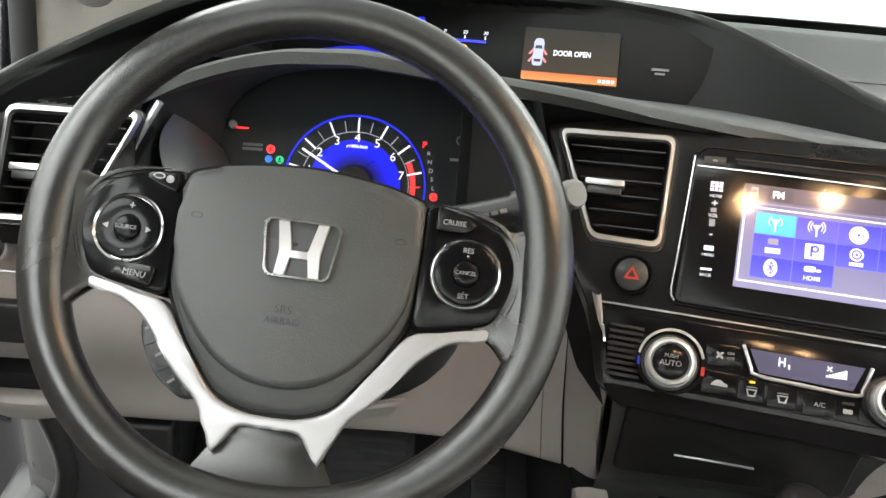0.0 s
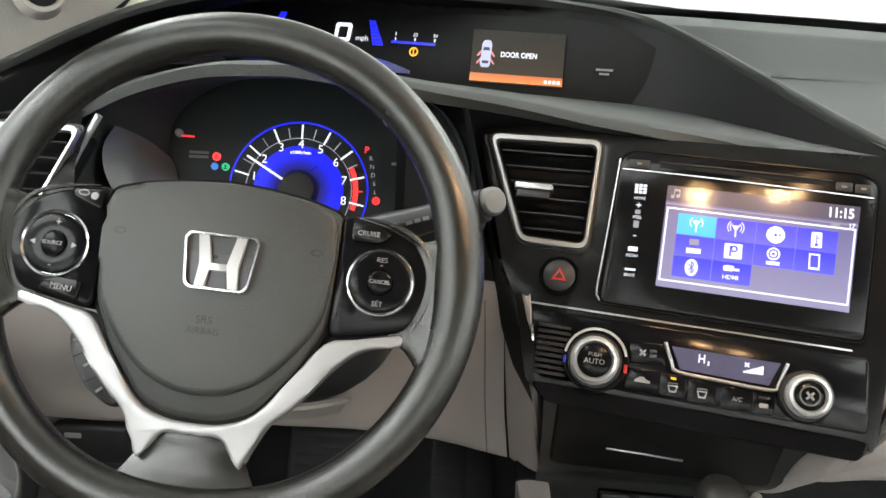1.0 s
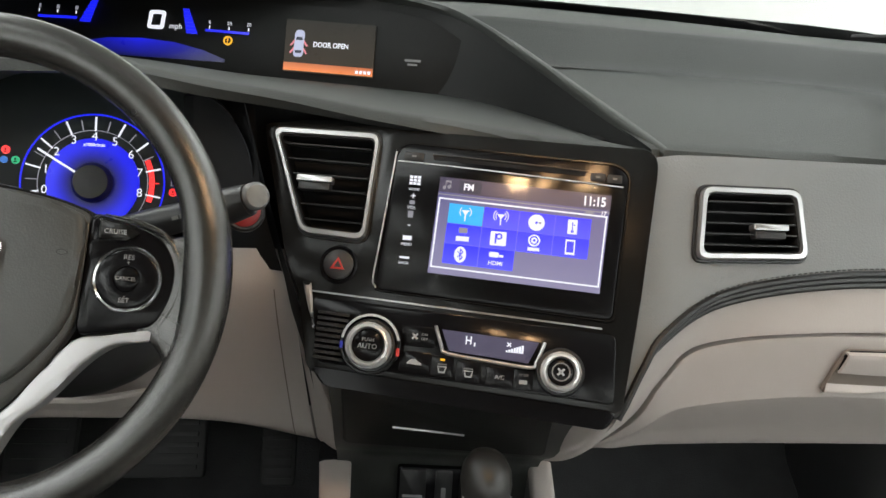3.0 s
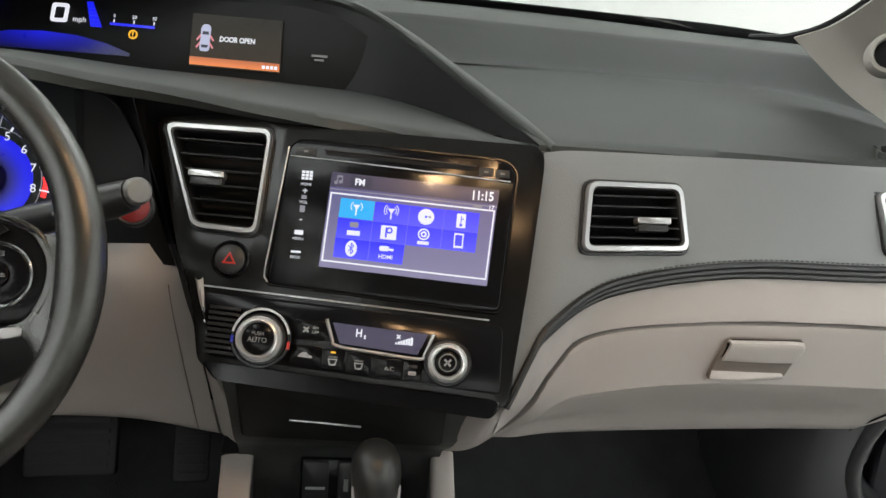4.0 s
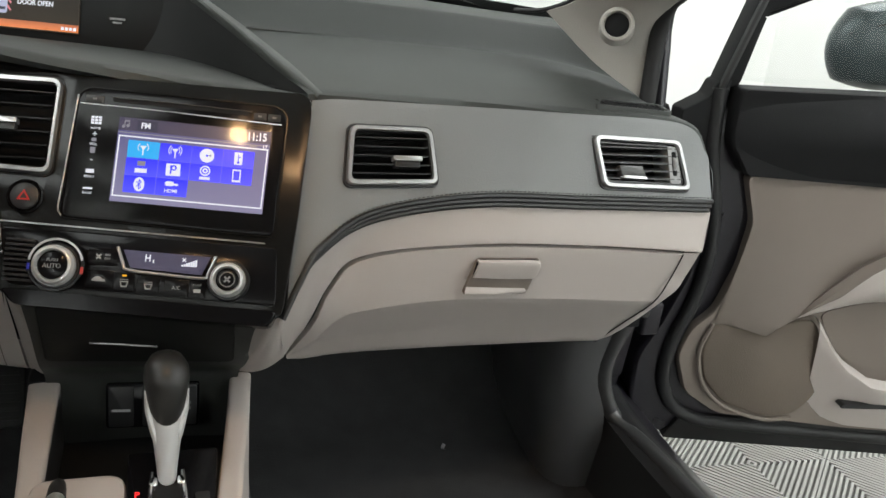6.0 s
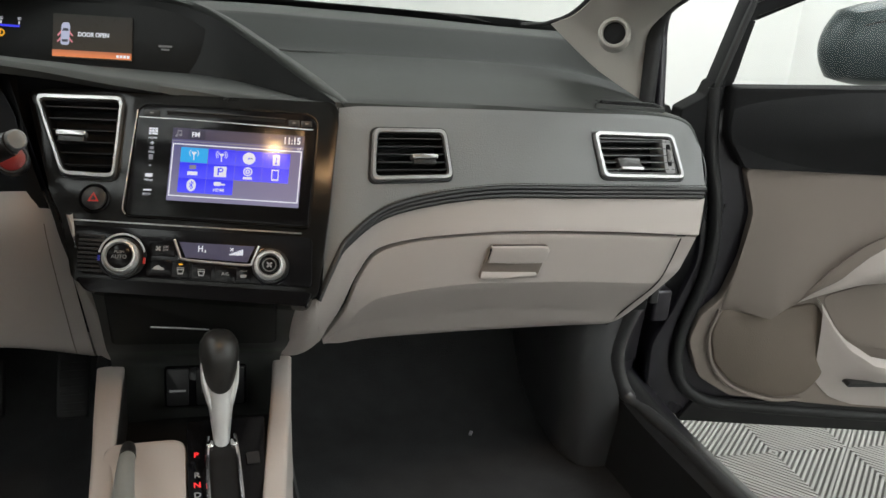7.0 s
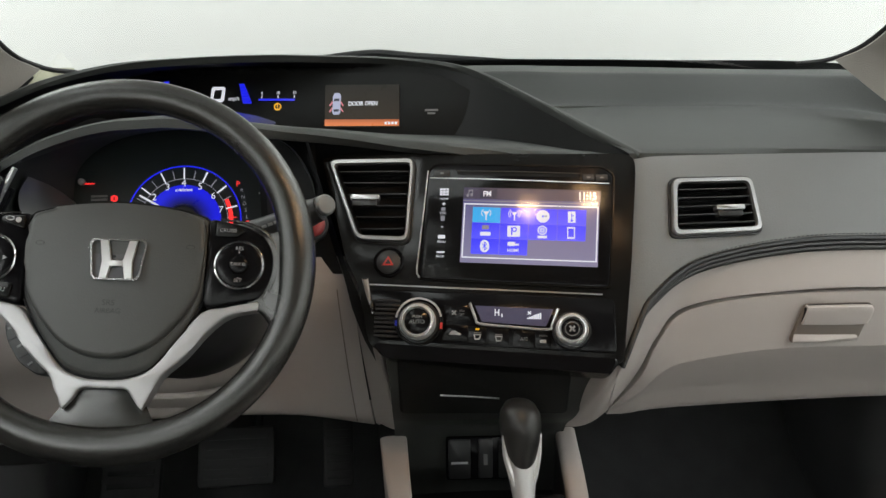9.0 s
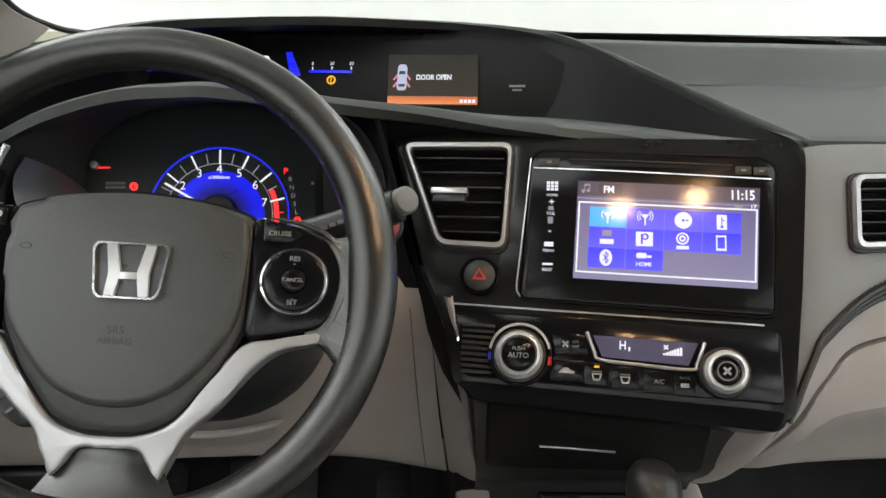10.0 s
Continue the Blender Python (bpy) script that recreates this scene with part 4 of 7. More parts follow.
# corner vent grille on the top pad
GR = frame_of((0.589, 0.702, 0.9193), (1, 0.07, -0.05), (0.05, -0.05, 1))
GO = [(-0.068, -0.018), (0.052, -0.022), (0.060, 0.022), (-0.036, 0.022)]
GI = [(-0.060, -0.0145), (0.047, -0.0185), (0.054, 0.0185), (-0.034, 0.0185)]
grille = part("defroster_grille", ring_plate(GR, round_poly(GO, 0.010), round_poly(GI, 0.008), -0.010, 0.0024, 0.001), HOOD, dash, "black side window grille")
part("backing", plate(GR, round_poly(GI, 0.006), -0.008, 0.0002), MATTE, grille)
for i in range(13):
    gx = -0.050 + i * 0.0080
    part("rib", tube([(gx - 0.005, -0.0150, 0.0014), (gx, 0, 0.0020), (gx + 0.005, 0.0170, 0.0014)], 0.0007, 5, 4, m=GR), MATTE, grille)
for gy in (-0.006, 0.006):
    part("cross_rib", tube([(-0.048, gy, 0.0014), (0, gy, 0.0022), (0.048, gy, 0.0014)], 0.0007, 5, 6, m=GR), MATTE, grille)

# driver's lower half
KNEE = [
    [(-0.70, 0.668, 0.795), (-0.55, 0.67, 0.80), (-0.40, 0.672, 0.80), (-0.25, 0.688, 0.80), (-0.166, 0.692, 0.80)],
    [(-0.695, 0.656, 0.765), (-0.55, 0.656, 0.77), (-0.40, 0.662, 0.768), (-0.25, 0.682, 0.765), (-0.162, 0.688, 0.758)],
    [(-0.69, 0.666, 0.70), (-0.55, 0.668, 0.70), (-0.40, 0.68, 0.705), (-0.25, 0.698, 0.715), (-0.158, 0.697, 0.715)],
    [(-0.68, 0.706, 0.635), (-0.55, 0.706, 0.64), (-0.40, 0.715, 0.64), (-0.25, 0.732, 0.64), (-0.150, 0.727, 0.63)],
    [(-0.675, 0.738, 0.584), (-0.55, 0.742, 0.578), (-0.40, 0.757, 0.574), (-0.25, 0.766, 0.566), (-0.140, 0.752, 0.553)],
    [(-0.675, 0.80, 0.60), (-0.55, 0.80, 0.595), (-0.40, 0.81, 0.59), (-0.25, 0.81, 0.58), (-0.140, 0.80, 0.565)]]
part("knee_panel", sheet(KNEE, 70, 40), BEIGE, dash)
seam_col = [[(a[k] + (b[k] - a[k]) * 0.80) for k in range(3)] for a, b in ((row[3], row[4]) for row in KNEE)]
part("knee_seam", tube(smooth_line([(x, y - 0.0012, z) for x, y, z in seam_col], 40)[5:33], 0.0006, 6, 60), TAUPE, dash, "thin panel seam")
part("coin_pocket", plate(frame_of((-0.640, 0.722, 0.612), (1, 0.02, 0), (0, -0.85, -0.5)), round_poly(mm([(-20, 18), (22, -8), (16, -12), (-20, -10)]), 0.003), -0.004, 0.003, 0.001), MATTE, dash, "black open coin pocket")
part("trim_line", box(-0.70, 0.634, 0.7700, -0.63, 0.640, 0.7725, 0.001), SILVER, dash, "thin silver trim line")
part("switch_blank", box(-0.70, 0.645, 0.700, -0.633, 0.668, 0.7375, 0.003), DARK, dash, "black blanking panel")
part("pocket_mouth", box(-0.70, 0.655, 0.650, -0.627, 0.690, 0.666, 0.003), MATTE, dash, "black pocket mouth")
part("pocket_ledge", sheet([[(-0.70, 0.668, 0.648), (-0.66, 0.666, 0.646), (-0.615, 0.672, 0.644)], [(-0.70, 0.655, 0.640), (-0.66, 0.652, 0.636), (-0.612, 0.662, 0.634)], [(-0.70, 0.672, 0.618), (-0.66, 0.668, 0.612), (-0.612, 0.682, 0.612)]], 14, 12), BEIGE, dash)
knob_at = frame_of((-0.6560, 0.6420, 0.7900), (1, 0, 0), (0, -0.95, 0.3))
mirror_knob = part("mirror_knob", turned(knob_at, 0, 0, [(0.0115, -0.01), (0.0115, 0.004), (0.0095, 0.006), (0.001, 0.0065)], 28), DARK, dash, "round mirror adjuster")
part("knob_ring", turned(knob_at, 0, 0, [(0.0135, -0.01), (0.0135, 0.002), (0.0120, 0.003), (0.0112, 0.001)], 28), SILVER, mirror_knob)
part("hood_release", box(-0.625, 0.735, 0.528, -0.545, 0.765, 0.574, 0.005), DARK, dash, "black bonnet release handle")
bar(frame_of((-0.602, 0.7345, 0.563), (1, 0, 0), (0, -1, 0)), 0, 0, 0.018, 0.006, PRINT, dash, 0.0006, "release_icon", r=0.002)
part("knee_ledge", sheet([[(-0.42, 0.700, 0.634), (-0.36, 0.702, 0.633), (-0.305, 0.715, 0.637)], [(-0.42, 0.695, 0.630), (-0.36, 0.697, 0.628), (-0.31, 0.710, 0.632)], [(-0.42, 0.72, 0.606), (-0.36, 0.722, 0.604), (-0.32, 0.735, 0.606)]], 16, 10, thick=0.004), BEIGE, dash)
LV = frame_of((-0.60, 0.662, 0.8585), (1, 0, 0), (0, -0.90, 0.44))
VENT_0 = [(-0.054, -0.050), (0.020, -0.050), (0.063, 0.050), (-0.052, 0.050)]
part("left_panel", pierce(sheet([[(-0.695, 0.664, 0.895), (-0.62, 0.668, 0.912), (-0.545, 0.70, 0.915)], [(-0.695, 0.645, 0.85), (-0.62, 0.648, 0.85), (-0.54, 0.66, 0.86)], [(-0.70, 0.642, 0.795), (-0.62, 0.638, 0.795), (-0.53, 0.635, 0.795)]], 100, 80), LV, (VENT_0,)), BRUSHED, dash, "dark gloss panel round the side vent")
part("left_end", sheet([[(-0.695, 0.664, 0.895), (-0.695, 0.645, 0.85), (-0.70, 0.642, 0.80), (-0.69, 0.632, 0.71), (-0.68, 0.64, 0.655)], [(-0.735, 0.76, 0.89), (-0.73, 0.74, 0.85), (-0.72, 0.73, 0.80), (-0.715, 0.73, 0.71), (-0.70, 0.73, 0.655)]], 20, 8), DARK, dash)


# ---------------------------------------------------------------- centre stack
ST = frame_of((0, 0.635, 0.82), (0.9766, -0.2143, 0.015), (-0.1945, -0.8525, 0.4851))
stack = thing("centre_stack", "gloss black centre stack panel with a chrome strip", "dashboard panel")
OUT = mm([(-208, 108), (-160, 116), (-92, 118), (-84, 112), (148, 111), (157, 104), (158, 90), (151, -20), (141, -128), (122, -133), (-128, -119), (-138, -112), (-154, -45), (-170, -16)])
VENT_1 = mm([(-158, 6), (-98, 4), (-95, 105), (-197, 104)])
part("panel", solid(ST, round_poly(OUT, 0.008, 3), -0.05, 0.0, 0.003, holes=(round_poly(VENT_1, 0.010, 5)[::-1],)), BRUSHED, stack)
part("lower_lip", plate(ST, round_poly(mm([(-134, -112), (137, -124), (128, -140), (-120, -128)]), 0.006, 3), -0.05, 0.004, 0.003), PIANO, stack, angle=15)
part("chrome_strip", plate(ST, mm([(-143, -44.4), (119, -52.9), (119, -54.3), (-143, -45.8)]), -0.001, 0.002, 0.0004), SILVER, stack, "thin chrome strip")
part("climate_surround", plate(ST, round_poly(mm([(-140, -50), (132, -58), (134, -118), (-128, -108)]), 0.006, 3), -0.002, 0.0012, 0.001), PIANO, stack)
for k in range(9):
    part("ridge", plate(ST, mm([(-132, -62 - 5 * k), (-104, -63 - 5 * k), (-104, -65.5 - 5 * k), (-132, -64.5 - 5 * k)]), 0.001, 0.004, 0.001), DARK, stack)
part("side_chrome", plate(ST, mm([(-139, -64), (-136.5, -64), (-133.5, -79), (-136, -79)]), 0.001, 0.003, 0.001), CHROME, stack, "short chrome bar")

hazard = thing("hazard_button", "round black hazard button with red triangle", "button")
part("bezel", turned(ST, -0.1195, -0.0195, [(0.0175, -0.002), (0.0175, 0.002), (0.016, 0.0035), (0.0145, 0.002)], 40), PIANO, hazard)
part("cap", turned(ST, -0.1195, -0.0195, [(0.0135, 0.0), (0.0135, 0.004), (0.011, 0.0055), (0.001, 0.006)], 40), DARK, hazard)
part("triangle", ring_plate(ST, mm([(-126, -24), (-113, -24), (-119.5, -13)]), mm([(-123.2, -22.3), (-115.8, -22.3), (-119.5, -16)]), 0.005, 0.0066, 0.0002), RED, hazard, "red triangle outline")


def air_vent(m, outer, slats, tab, label, lever=None, rise=0.0, slat_mat=SLAT):
    """A vent: silver frame, dark tray, slats and a silver tab. outer: corners from the lower left, anticlockwise; tab: (x, y, width)."""
    v = thing("air_vent", label, "air vent", "dashboard vents")
    o = round_poly(outer, 0.010, 5)
    cx, cy = sum(p[0] for p in outer) / 4, sum(p[1] for p in outer) / 4

    def inset(pts, d):
        out = []
        for x, y in pts:
            w = max(abs(p[0] - cx) for p in pts)
            h = max(abs(p[1] - cy) for p in pts)
            out.append((cx + (x - cx) * (1 - d / w), cy + (y - cy) * (1 - d / h)))
        return out

    part("surround", ring_plate(m, round_poly(inset(outer, -0.0028), 0.011, 5), o, -0.01, 0.0008), DARK, v)
    part("frame", ring_plate(m, o, round_poly(inset(outer, 0.0062), 0.007, 5), -0.006, 0.007, 0.0025), SILVER, v, "satin silver frame")
    part("tray", plate(m, round_poly(inset(outer, 0.001), 0.007, 5), -0.036, -0.032), MATTE, v)
    part("tray_wall", ring_plate(m, round_poly(inset(outer, 0.005), 0.007, 5), round_poly(inset(outer, 0.0075), 0.006, 5), -0.034, 0.003), MATTE, v)
    lo = (outer[0][1] + outer[1][1]) / 2 + 0.008
    hi = (outer[2][1] + outer[3][1]) / 2 - 0.008
    for i in range(slats):
        y = lo + (hi - lo) * (i + 0.5) / slats
        t = (y - outer[0][1]) / (outer[3][1] - outer[0][1])
        x0 = outer[0][0] + (outer[3][0] - outer[0][0]) * t + 0.0075
        x1 = outer[1][0] + (outer[2][0] - outer[1][0]) * t - 0.0075
        b = bmesh.new()
        rows = [[b.verts.new(m @ Vector((x, y + dy, z))) for dy, z in ((-0.0006, 0.0030), (0.0006, 0.0034), (0.0040 + rise, -0.016), (0.0028 + rise, -0.017))] for x in (x0, x1)]
        for k in range(4):
            b.faces.new((rows[0][k], rows[0][(k + 1) % 4], rows[1][(k + 1) % 4], rows[1][k]))
        b.faces.new(rows[0])
        b.faces.new(rows[1][::-1])
        part("slat", b, slat_mat, v, smooth=False)
    x, y, w = tab
    if lever:
        part("tab", plate(m, round_poly([(x - w / 2 + 0.003, y - 0.0110), (x + w / 2, y - 0.0120), (x + w / 2, y - 0.0085), (x - w / 2 + 0.003, y - 0.0075)], 0.001, 2), -0.002, 0.0085, 0.0012), SILVER, v, "silver direction tab")
        part("tab_grip", plate(m, round_poly([(x - w / 2 + 0.002, y - 0.0080), (x + w / 2 - 0.001, y - 0.0088), (x + w / 2 - 0.005, y + 0.0050), (x - w / 2 - 0.001, y + 0.0055)], 0.0012, 2), -0.004, 0.007, 0.0015), GARNISH, v)
        part("inner_bezel", ring_plate(m, round_poly(inset(outer, 0.0058), 0.007, 5), round_poly(inset(outer, 0.0105), 0.005, 5), -0.020, 0.0015, 0.0015), GARNISH, v)
        part("wheel_surround", plate(m, round_poly([(lever - 0.0075, cy - 0.025), (lever + 0.0085, cy - 0.025), (lever + 0.0065, cy + 0.023), (lever - 0.0085, cy + 0.023)], 0.003, 2), -0.03, 0.0030, 0.001), LOBE, v, "grey shut-off wheel surround")
        part("wheel_slot", plate(m, round_poly(rect(lever - 0.0032, cy - 0.015, lever + 0.0030, cy + 0.016), 0.002, 2), 0.002, 0.0036), MATTE, v)
        part("shut_off_wheel", turned(m @ pose(lever, cy, -0.004, 0, 90, 0), 0, 0, [(0.0, -0.0022), (0.011, -0.0022), (0.012, 0.0), (0.011, 0.0022), (0.0, 0.0022)], 20), LOBE, v)
        for py in (-0.019, 0.0185):
            part("vent_mark", plate(m, rect(lever - 0.002, cy + py - 0.0018, lever + 0.002, cy + py + 0.0018), 0.0025, 0.0036), PRINT, v, smooth=False)
    else:
        part("tab", plate(m, round_poly(rect(x - w / 2, y - 0.0028, x + w / 2, y + 0.0028), 0.0012, 2), -0.002, 0.0085, 0.0015), SILVER, v, "silver direction tab")
        part("tab_grip", plate(m, round_poly(rect(x - w / 2 + 0.002, y - 0.010, x + w / 2 - 0.002, y - 0.0028), 0.0012, 2), -0.004, 0.006, 0.0015), DARK, v)
    return v


air_vent(ST, VENT_1, 6, (-0.151, 0.057, 0.034), "tapered centre air vent with silver frame")
air_vent(FP, VENT_2, 5, (-0.130, -0.004, 0.034), "rectangular passenger air vent with silver frame")
# side vent's slats are paler, painting in the outside light on their tops
air_vent(FP, VENT_3, 5, (0.164, -0.010, 0.038), "side air vent with silver frame and shut-off wheel", 0.2275, 0.0045, KICK)
air_vent(LV, VENT_0, 6, (-0.025, -0.004, 0.034), "tapered driver side air vent with silver frame")

# ---- head unit
unit = thing("head_unit", "gloss black touchscreen radio showing a source menu", "radio")
part("bezel", plate(ST, round_poly(mm([(-84, -38), (127, -46), (133, 84), (122, 93), (-70, 98), (-78, 90)]), 0.007, 3), -0.004, 0.003, 0.0015), PIANO, unit)
part("edge", ring_plate(ST, round_poly(mm([(-86, -40), (129, -48), (135, 85), (123, 95), (-71, 100), (-80, 91)]), 0.007, 3), round_poly(mm([(-84, -38), (127, -46), (133, 84), (122, 93), (-70, 98), (-78, 90)]), 0.007, 3), -0.001, 0.003, 0.0005), BRUSHED, unit)
part("left_chrome", tube([(-0.0785, 0.090, 0.003), (-0.081, 0.05, 0.004), (-0.0845, 0.0, 0.004), (-0.0865, -0.030, 0.004), (-0.083, -0.037, 0.003)], 0.0008, 8, 24, m=ST), SILVER, unit, "thin chrome edge")
part("slot_line", tube([(-0.076, 0.081, 0.0035), (0.0, 0.079, 0.0035), (0.128, 0.0735, 0.0035)], 0.0009, 8, 20, m=ST), CHROME, unit, "thin chrome line")
part("disc_slot", plate(ST, round_poly(mm([(-44, 85), (94, 81), (94, 84.5), (-44, 88.5)]), 0.001, 2), 0.0025, 0.0036), MATTE, unit, "narrow disc slot")
part("slot_lip", tube([(-0.045, 0.0895, 0.0035), (0.02, 0.088, 0.004), (0.096, 0.0855, 0.0035)], 0.0008, 6, 12, m=ST), DARK, unit)
for bx, by, bw in ((-0.062, 0.0865, 0.018), (0.105, 0.081, 0.013), (0.120, 0.0805, 0.013)):
    part("button", plate(ST, round_poly(rect(bx - bw / 2, by - 0.0038, bx + bw / 2, by + 0.0038), 0.001, 2), 0.002, 0.0042, 0.0006), DARK, unit)
    bar(ST, bx, by, 0.004, 0.0018, PRINT_D, unit, 0.0046)
screen = part("screen", plate(ST, mm([(-38.4, -19), (114.2, -23.5), (118.0, 65), (-36, 69.5)]), 0.002, 0.0034), NAVY_L, unit, "lit touchscreen with blue menu", smooth=False)


def scr(px, py):
    """A place on the lit screen, across and down in 0..1."""
    x0, x1 = -0.036 - 0.002 * py, 0.1185 - 0.004 * py
    y0, y1 = 0.0695 - 0.0045 * px, -0.019 - 0.0045 * px
    return x0 + (x1 - x0) * px, y0 + (y1 - y0) * py


def scr_box(a, b, c, d, z, mat, name, parent=None, label=""):
    return part(name, plate(ST, [scr(a, d), scr(c, d), scr(c, b), scr(a, b)], z - 0.0003, z), mat, parent or screen, label, smooth=False)


def circle_disc(m, x, y, r, z=0.0046, n=16):
    return plate(m, circle(x, y, r, n), z - 0.0005, z)


TILE_L = fade("lit_tile", (0.075, 0.08, 1.0), (0.018, 0.02, 0.85), 1.35)
HEADER = glow("lit_header", (0.16, 0.14, 0.26), 0.35)
scr_box(0.0, 0.0, 1.0, 0.155, 0.0038, HEADER, "header")
scr_box(0.12, 0.02, 0.25, 0.145, 0.0041, glow("lit_tab", (0.10, 0.10, 0.20), 0.3), "tab")
nx, ny = scr(0.045, 0.085)
note = part("note_icon", circle_disc(ST, nx - 0.0022, ny - 0.0022, 0.0016), GREY_L, screen, smooth=False)
part("note_head", circle_disc(ST, nx + 0.0022, ny - 0.0014, 0.0016), GREY_L, note, smooth=False)
for dx in (-0.0009, 0.0035):
    bar(ST, nx + dx, ny + 0.0012, 0.0007, 0.0056, GREY_L, note, 0.0046, "note_stem")
bar(ST, nx + 0.0013, ny + 0.0038, 0.0050, 0.0016, GREY_L, note, 0.0046, "note_beam")
words("FM", ST, *scr(0.175, 0.085), 0.0085, WHITE_L, screen, 0.0044, wide=0.9, bold=0.0003)
words("11:15", ST, *scr(0.905, 0.085), 0.0118, WHITE_L, screen, 0.0044, wide=0.80, bold=0.0004)
words("17", ST, *scr(0.965, 0.195), 0.0052, WHITE_L, screen, 0.0044, bold=0.00015)
bar(ST, *scr(0.885, 0.195), 0.007, 0.0026, GREY_L, screen, 0.0044)
scr_box(0.0, 0.175, 1.0, 0.185, 0.0039, GREY_L, "header_line")
for a, b, c, d in ((0.008, 0.215, 0.99, 0.232), (0.008, 0.925, 0.99, 0.942), (0.008, 0.215, 0.018, 0.942), (0.980, 0.215, 0.99, 0.942)):
    scr_box(a, b, c, d, 0.0041, WHITE_L, "menu_border")
for row in range(3):
    for col in range(4):
        if row == 2 and col > 1:
            continue
        a, b = 0.075 + col * 0.208, 0.265 + row * 0.208
        cell = scr_box(a, b, a + 0.204, b + 0.203, 0.0041, CYAN_L if row == col == 0 else TILE_L, "menu_tile")
        x, y = scr(a + 0.10, b + 0.10)
        icon = (row, col)
        if icon in ((0, 0), (0, 1)):
            # an aerial with its waves
            part("icon", plate(ST, [(x - 0.0034, y + 0.0038), (x - 0.0006, y - 0.0002), (x - 0.0006, y - 0.0060), (x + 0.0006, y - 0.0060), (x + 0.0006, y - 0.0002), (x + 0.0034, y + 0.0038)], 0.004, 0.0046), WHITE_L, cell, smooth=False)
            for d in (-1, 1):
                for r in ((0.0052,) if col == 0 else (0.0046, 0.0066)):
                    arc = [(x + d * r * math.cos(radians(w)), y + 0.002 + r * math.sin(radians(w)), 0.0044) for w in (-40, -10, 20, 50)]
                    part("wave", tube(arc, 0.0004, 5, 8, m=ST), WHITE_L, cell)
        elif icon == (0, 2):
            part("icon", ring_plate(ST, circle(x, y, 0.0074, 24), circle(x, y, 0.0012, 24), 0.004, 0.0046, 0.0001), WHITE_L, cell)
            part("disc_label", plate(ST, [(x + 0.001, y), (x + 0.0042, y + 0.0012), (x + 0.0042, y - 0.0012)], 0.0046, 0.0048), GREY_L, cell, smooth=False)
        elif icon == (0, 3):
            part("icon", plate(ST, round_poly(rect(x - 0.0042, y - 0.0066, x + 0.0042, y + 0.0066), 0.0008, 2), 0.004, 0.0045), WHITE_L, cell, smooth=False)
            bar(ST, x, y + 0.0002, 0.0008, 0.0080, TILE_L, cell, 0.0047, "fork")
            bar(ST, x + 0.0012, y + 0.0016, 0.0022, 0.0008, TILE_L, cell, 0.0047, "fork")
            bar(ST, x, y - 0.0042, 0.0024, 0.0020, TILE_L, cell, 0.0047, "fork")
        elif icon == (1, 0):
            bar(ST, x, y + 0.0036, 0.0080, 0.0050, GREY_L, cell, 0.0046, "icon", r=0.001)
            bar(ST, x, y - 0.0040, 0.0118, 0.0044, WHITE_L, cell, 0.0046, "caption_bar")
        elif icon == (1, 1):
            part("icon", plate(ST, round_poly(rect(x - 0.0072, y - 0.0064, x + 0.0072, y + 0.0064), 0.001, 2), 0.004, 0.0045), WHITE_L, cell, smooth=False)
            bar(ST, x - 0.0022, y, 0.0016, 0.0090, TILE_L, cell, 0.0047, "mark")
            part("mark", ring_plate(ST, circle(x + 0.0006, y + 0.0020, 0.0030, 16), circle(x + 0.0006, y + 0.0020, 0.0016, 16), 0.0042, 0.0047, 0.0001), TILE_L, cell)
        elif icon == (1, 2):
            part("icon", ring_plate(ST, circle(x, y + 0.0022, 0.0054, 20), circle(x, y + 0.0022, 0.0040, 20), 0.004, 0.0046, 0.0001), WHITE_L, cell)
            part("inner_ring", ring_plate(ST, circle(x, y + 0.0022, 0.0028, 16), circle(x, y + 0.0022, 0.0012, 16), 0.004, 0.0046, 0.0001), WHITE_L, cell)
            bar(ST, x, y - 0.0058, 0.0105, 0.0030, WHITE_L, cell, 0.0046, "caption_bar")
        elif icon == (1, 3):
            part("icon", ring_plate(ST, rect(x - 0.0043, y - 0.0068, x + 0.0043, y + 0.0068), rect(x - 0.0031, y - 0.0048, x + 0.0031, y + 0.0052), 0.004, 0.0046, 0.0001), WHITE_L, cell)
        elif icon == (2, 0):
            part("icon", plate(ST, circle(x, y, 0.0054, 20, 0.0074), 0.004, 0.0045), WHITE_L, cell, smooth=False)
            bar(ST, x, y, 0.0008, 0.0104, TILE_L, cell, 0.0047, "rune")
            for d in (-1, 1):
                part("rune", tube([(x - 0.0024, y - d * 0.0026, 0.0046), (x, y, 0.0046), (x + 0.0022, y + d * 0.0024, 0.0046)], 0.00045, 5, 6, m=ST), TILE_L, cell)
                part("rune", tube([(x, y + d * 0.0050, 0.0046), (x + 0.0011, y + d * 0.0037, 0.0046), (x + 0.0022, y + d * 0.0024, 0.0046)], 0.00045, 5, 6, m=ST), TILE_L, cell)
        else:
            bar(ST, x - 0.0018, y + 0.0036, 0.0090, 0.0048, WHITE_L, cell, 0.0046, "icon", r=0.002)
            bar(ST, x + 0.0048, y + 0.0028, 0.0040, 0.0022, WHITE_L, cell, 0.0046, "plug", r=0.0008)
            words("HDMI", ST, x, y - 0.0042, 0.0052, WHITE_L, cell, 0.0046, bold=0.0001)
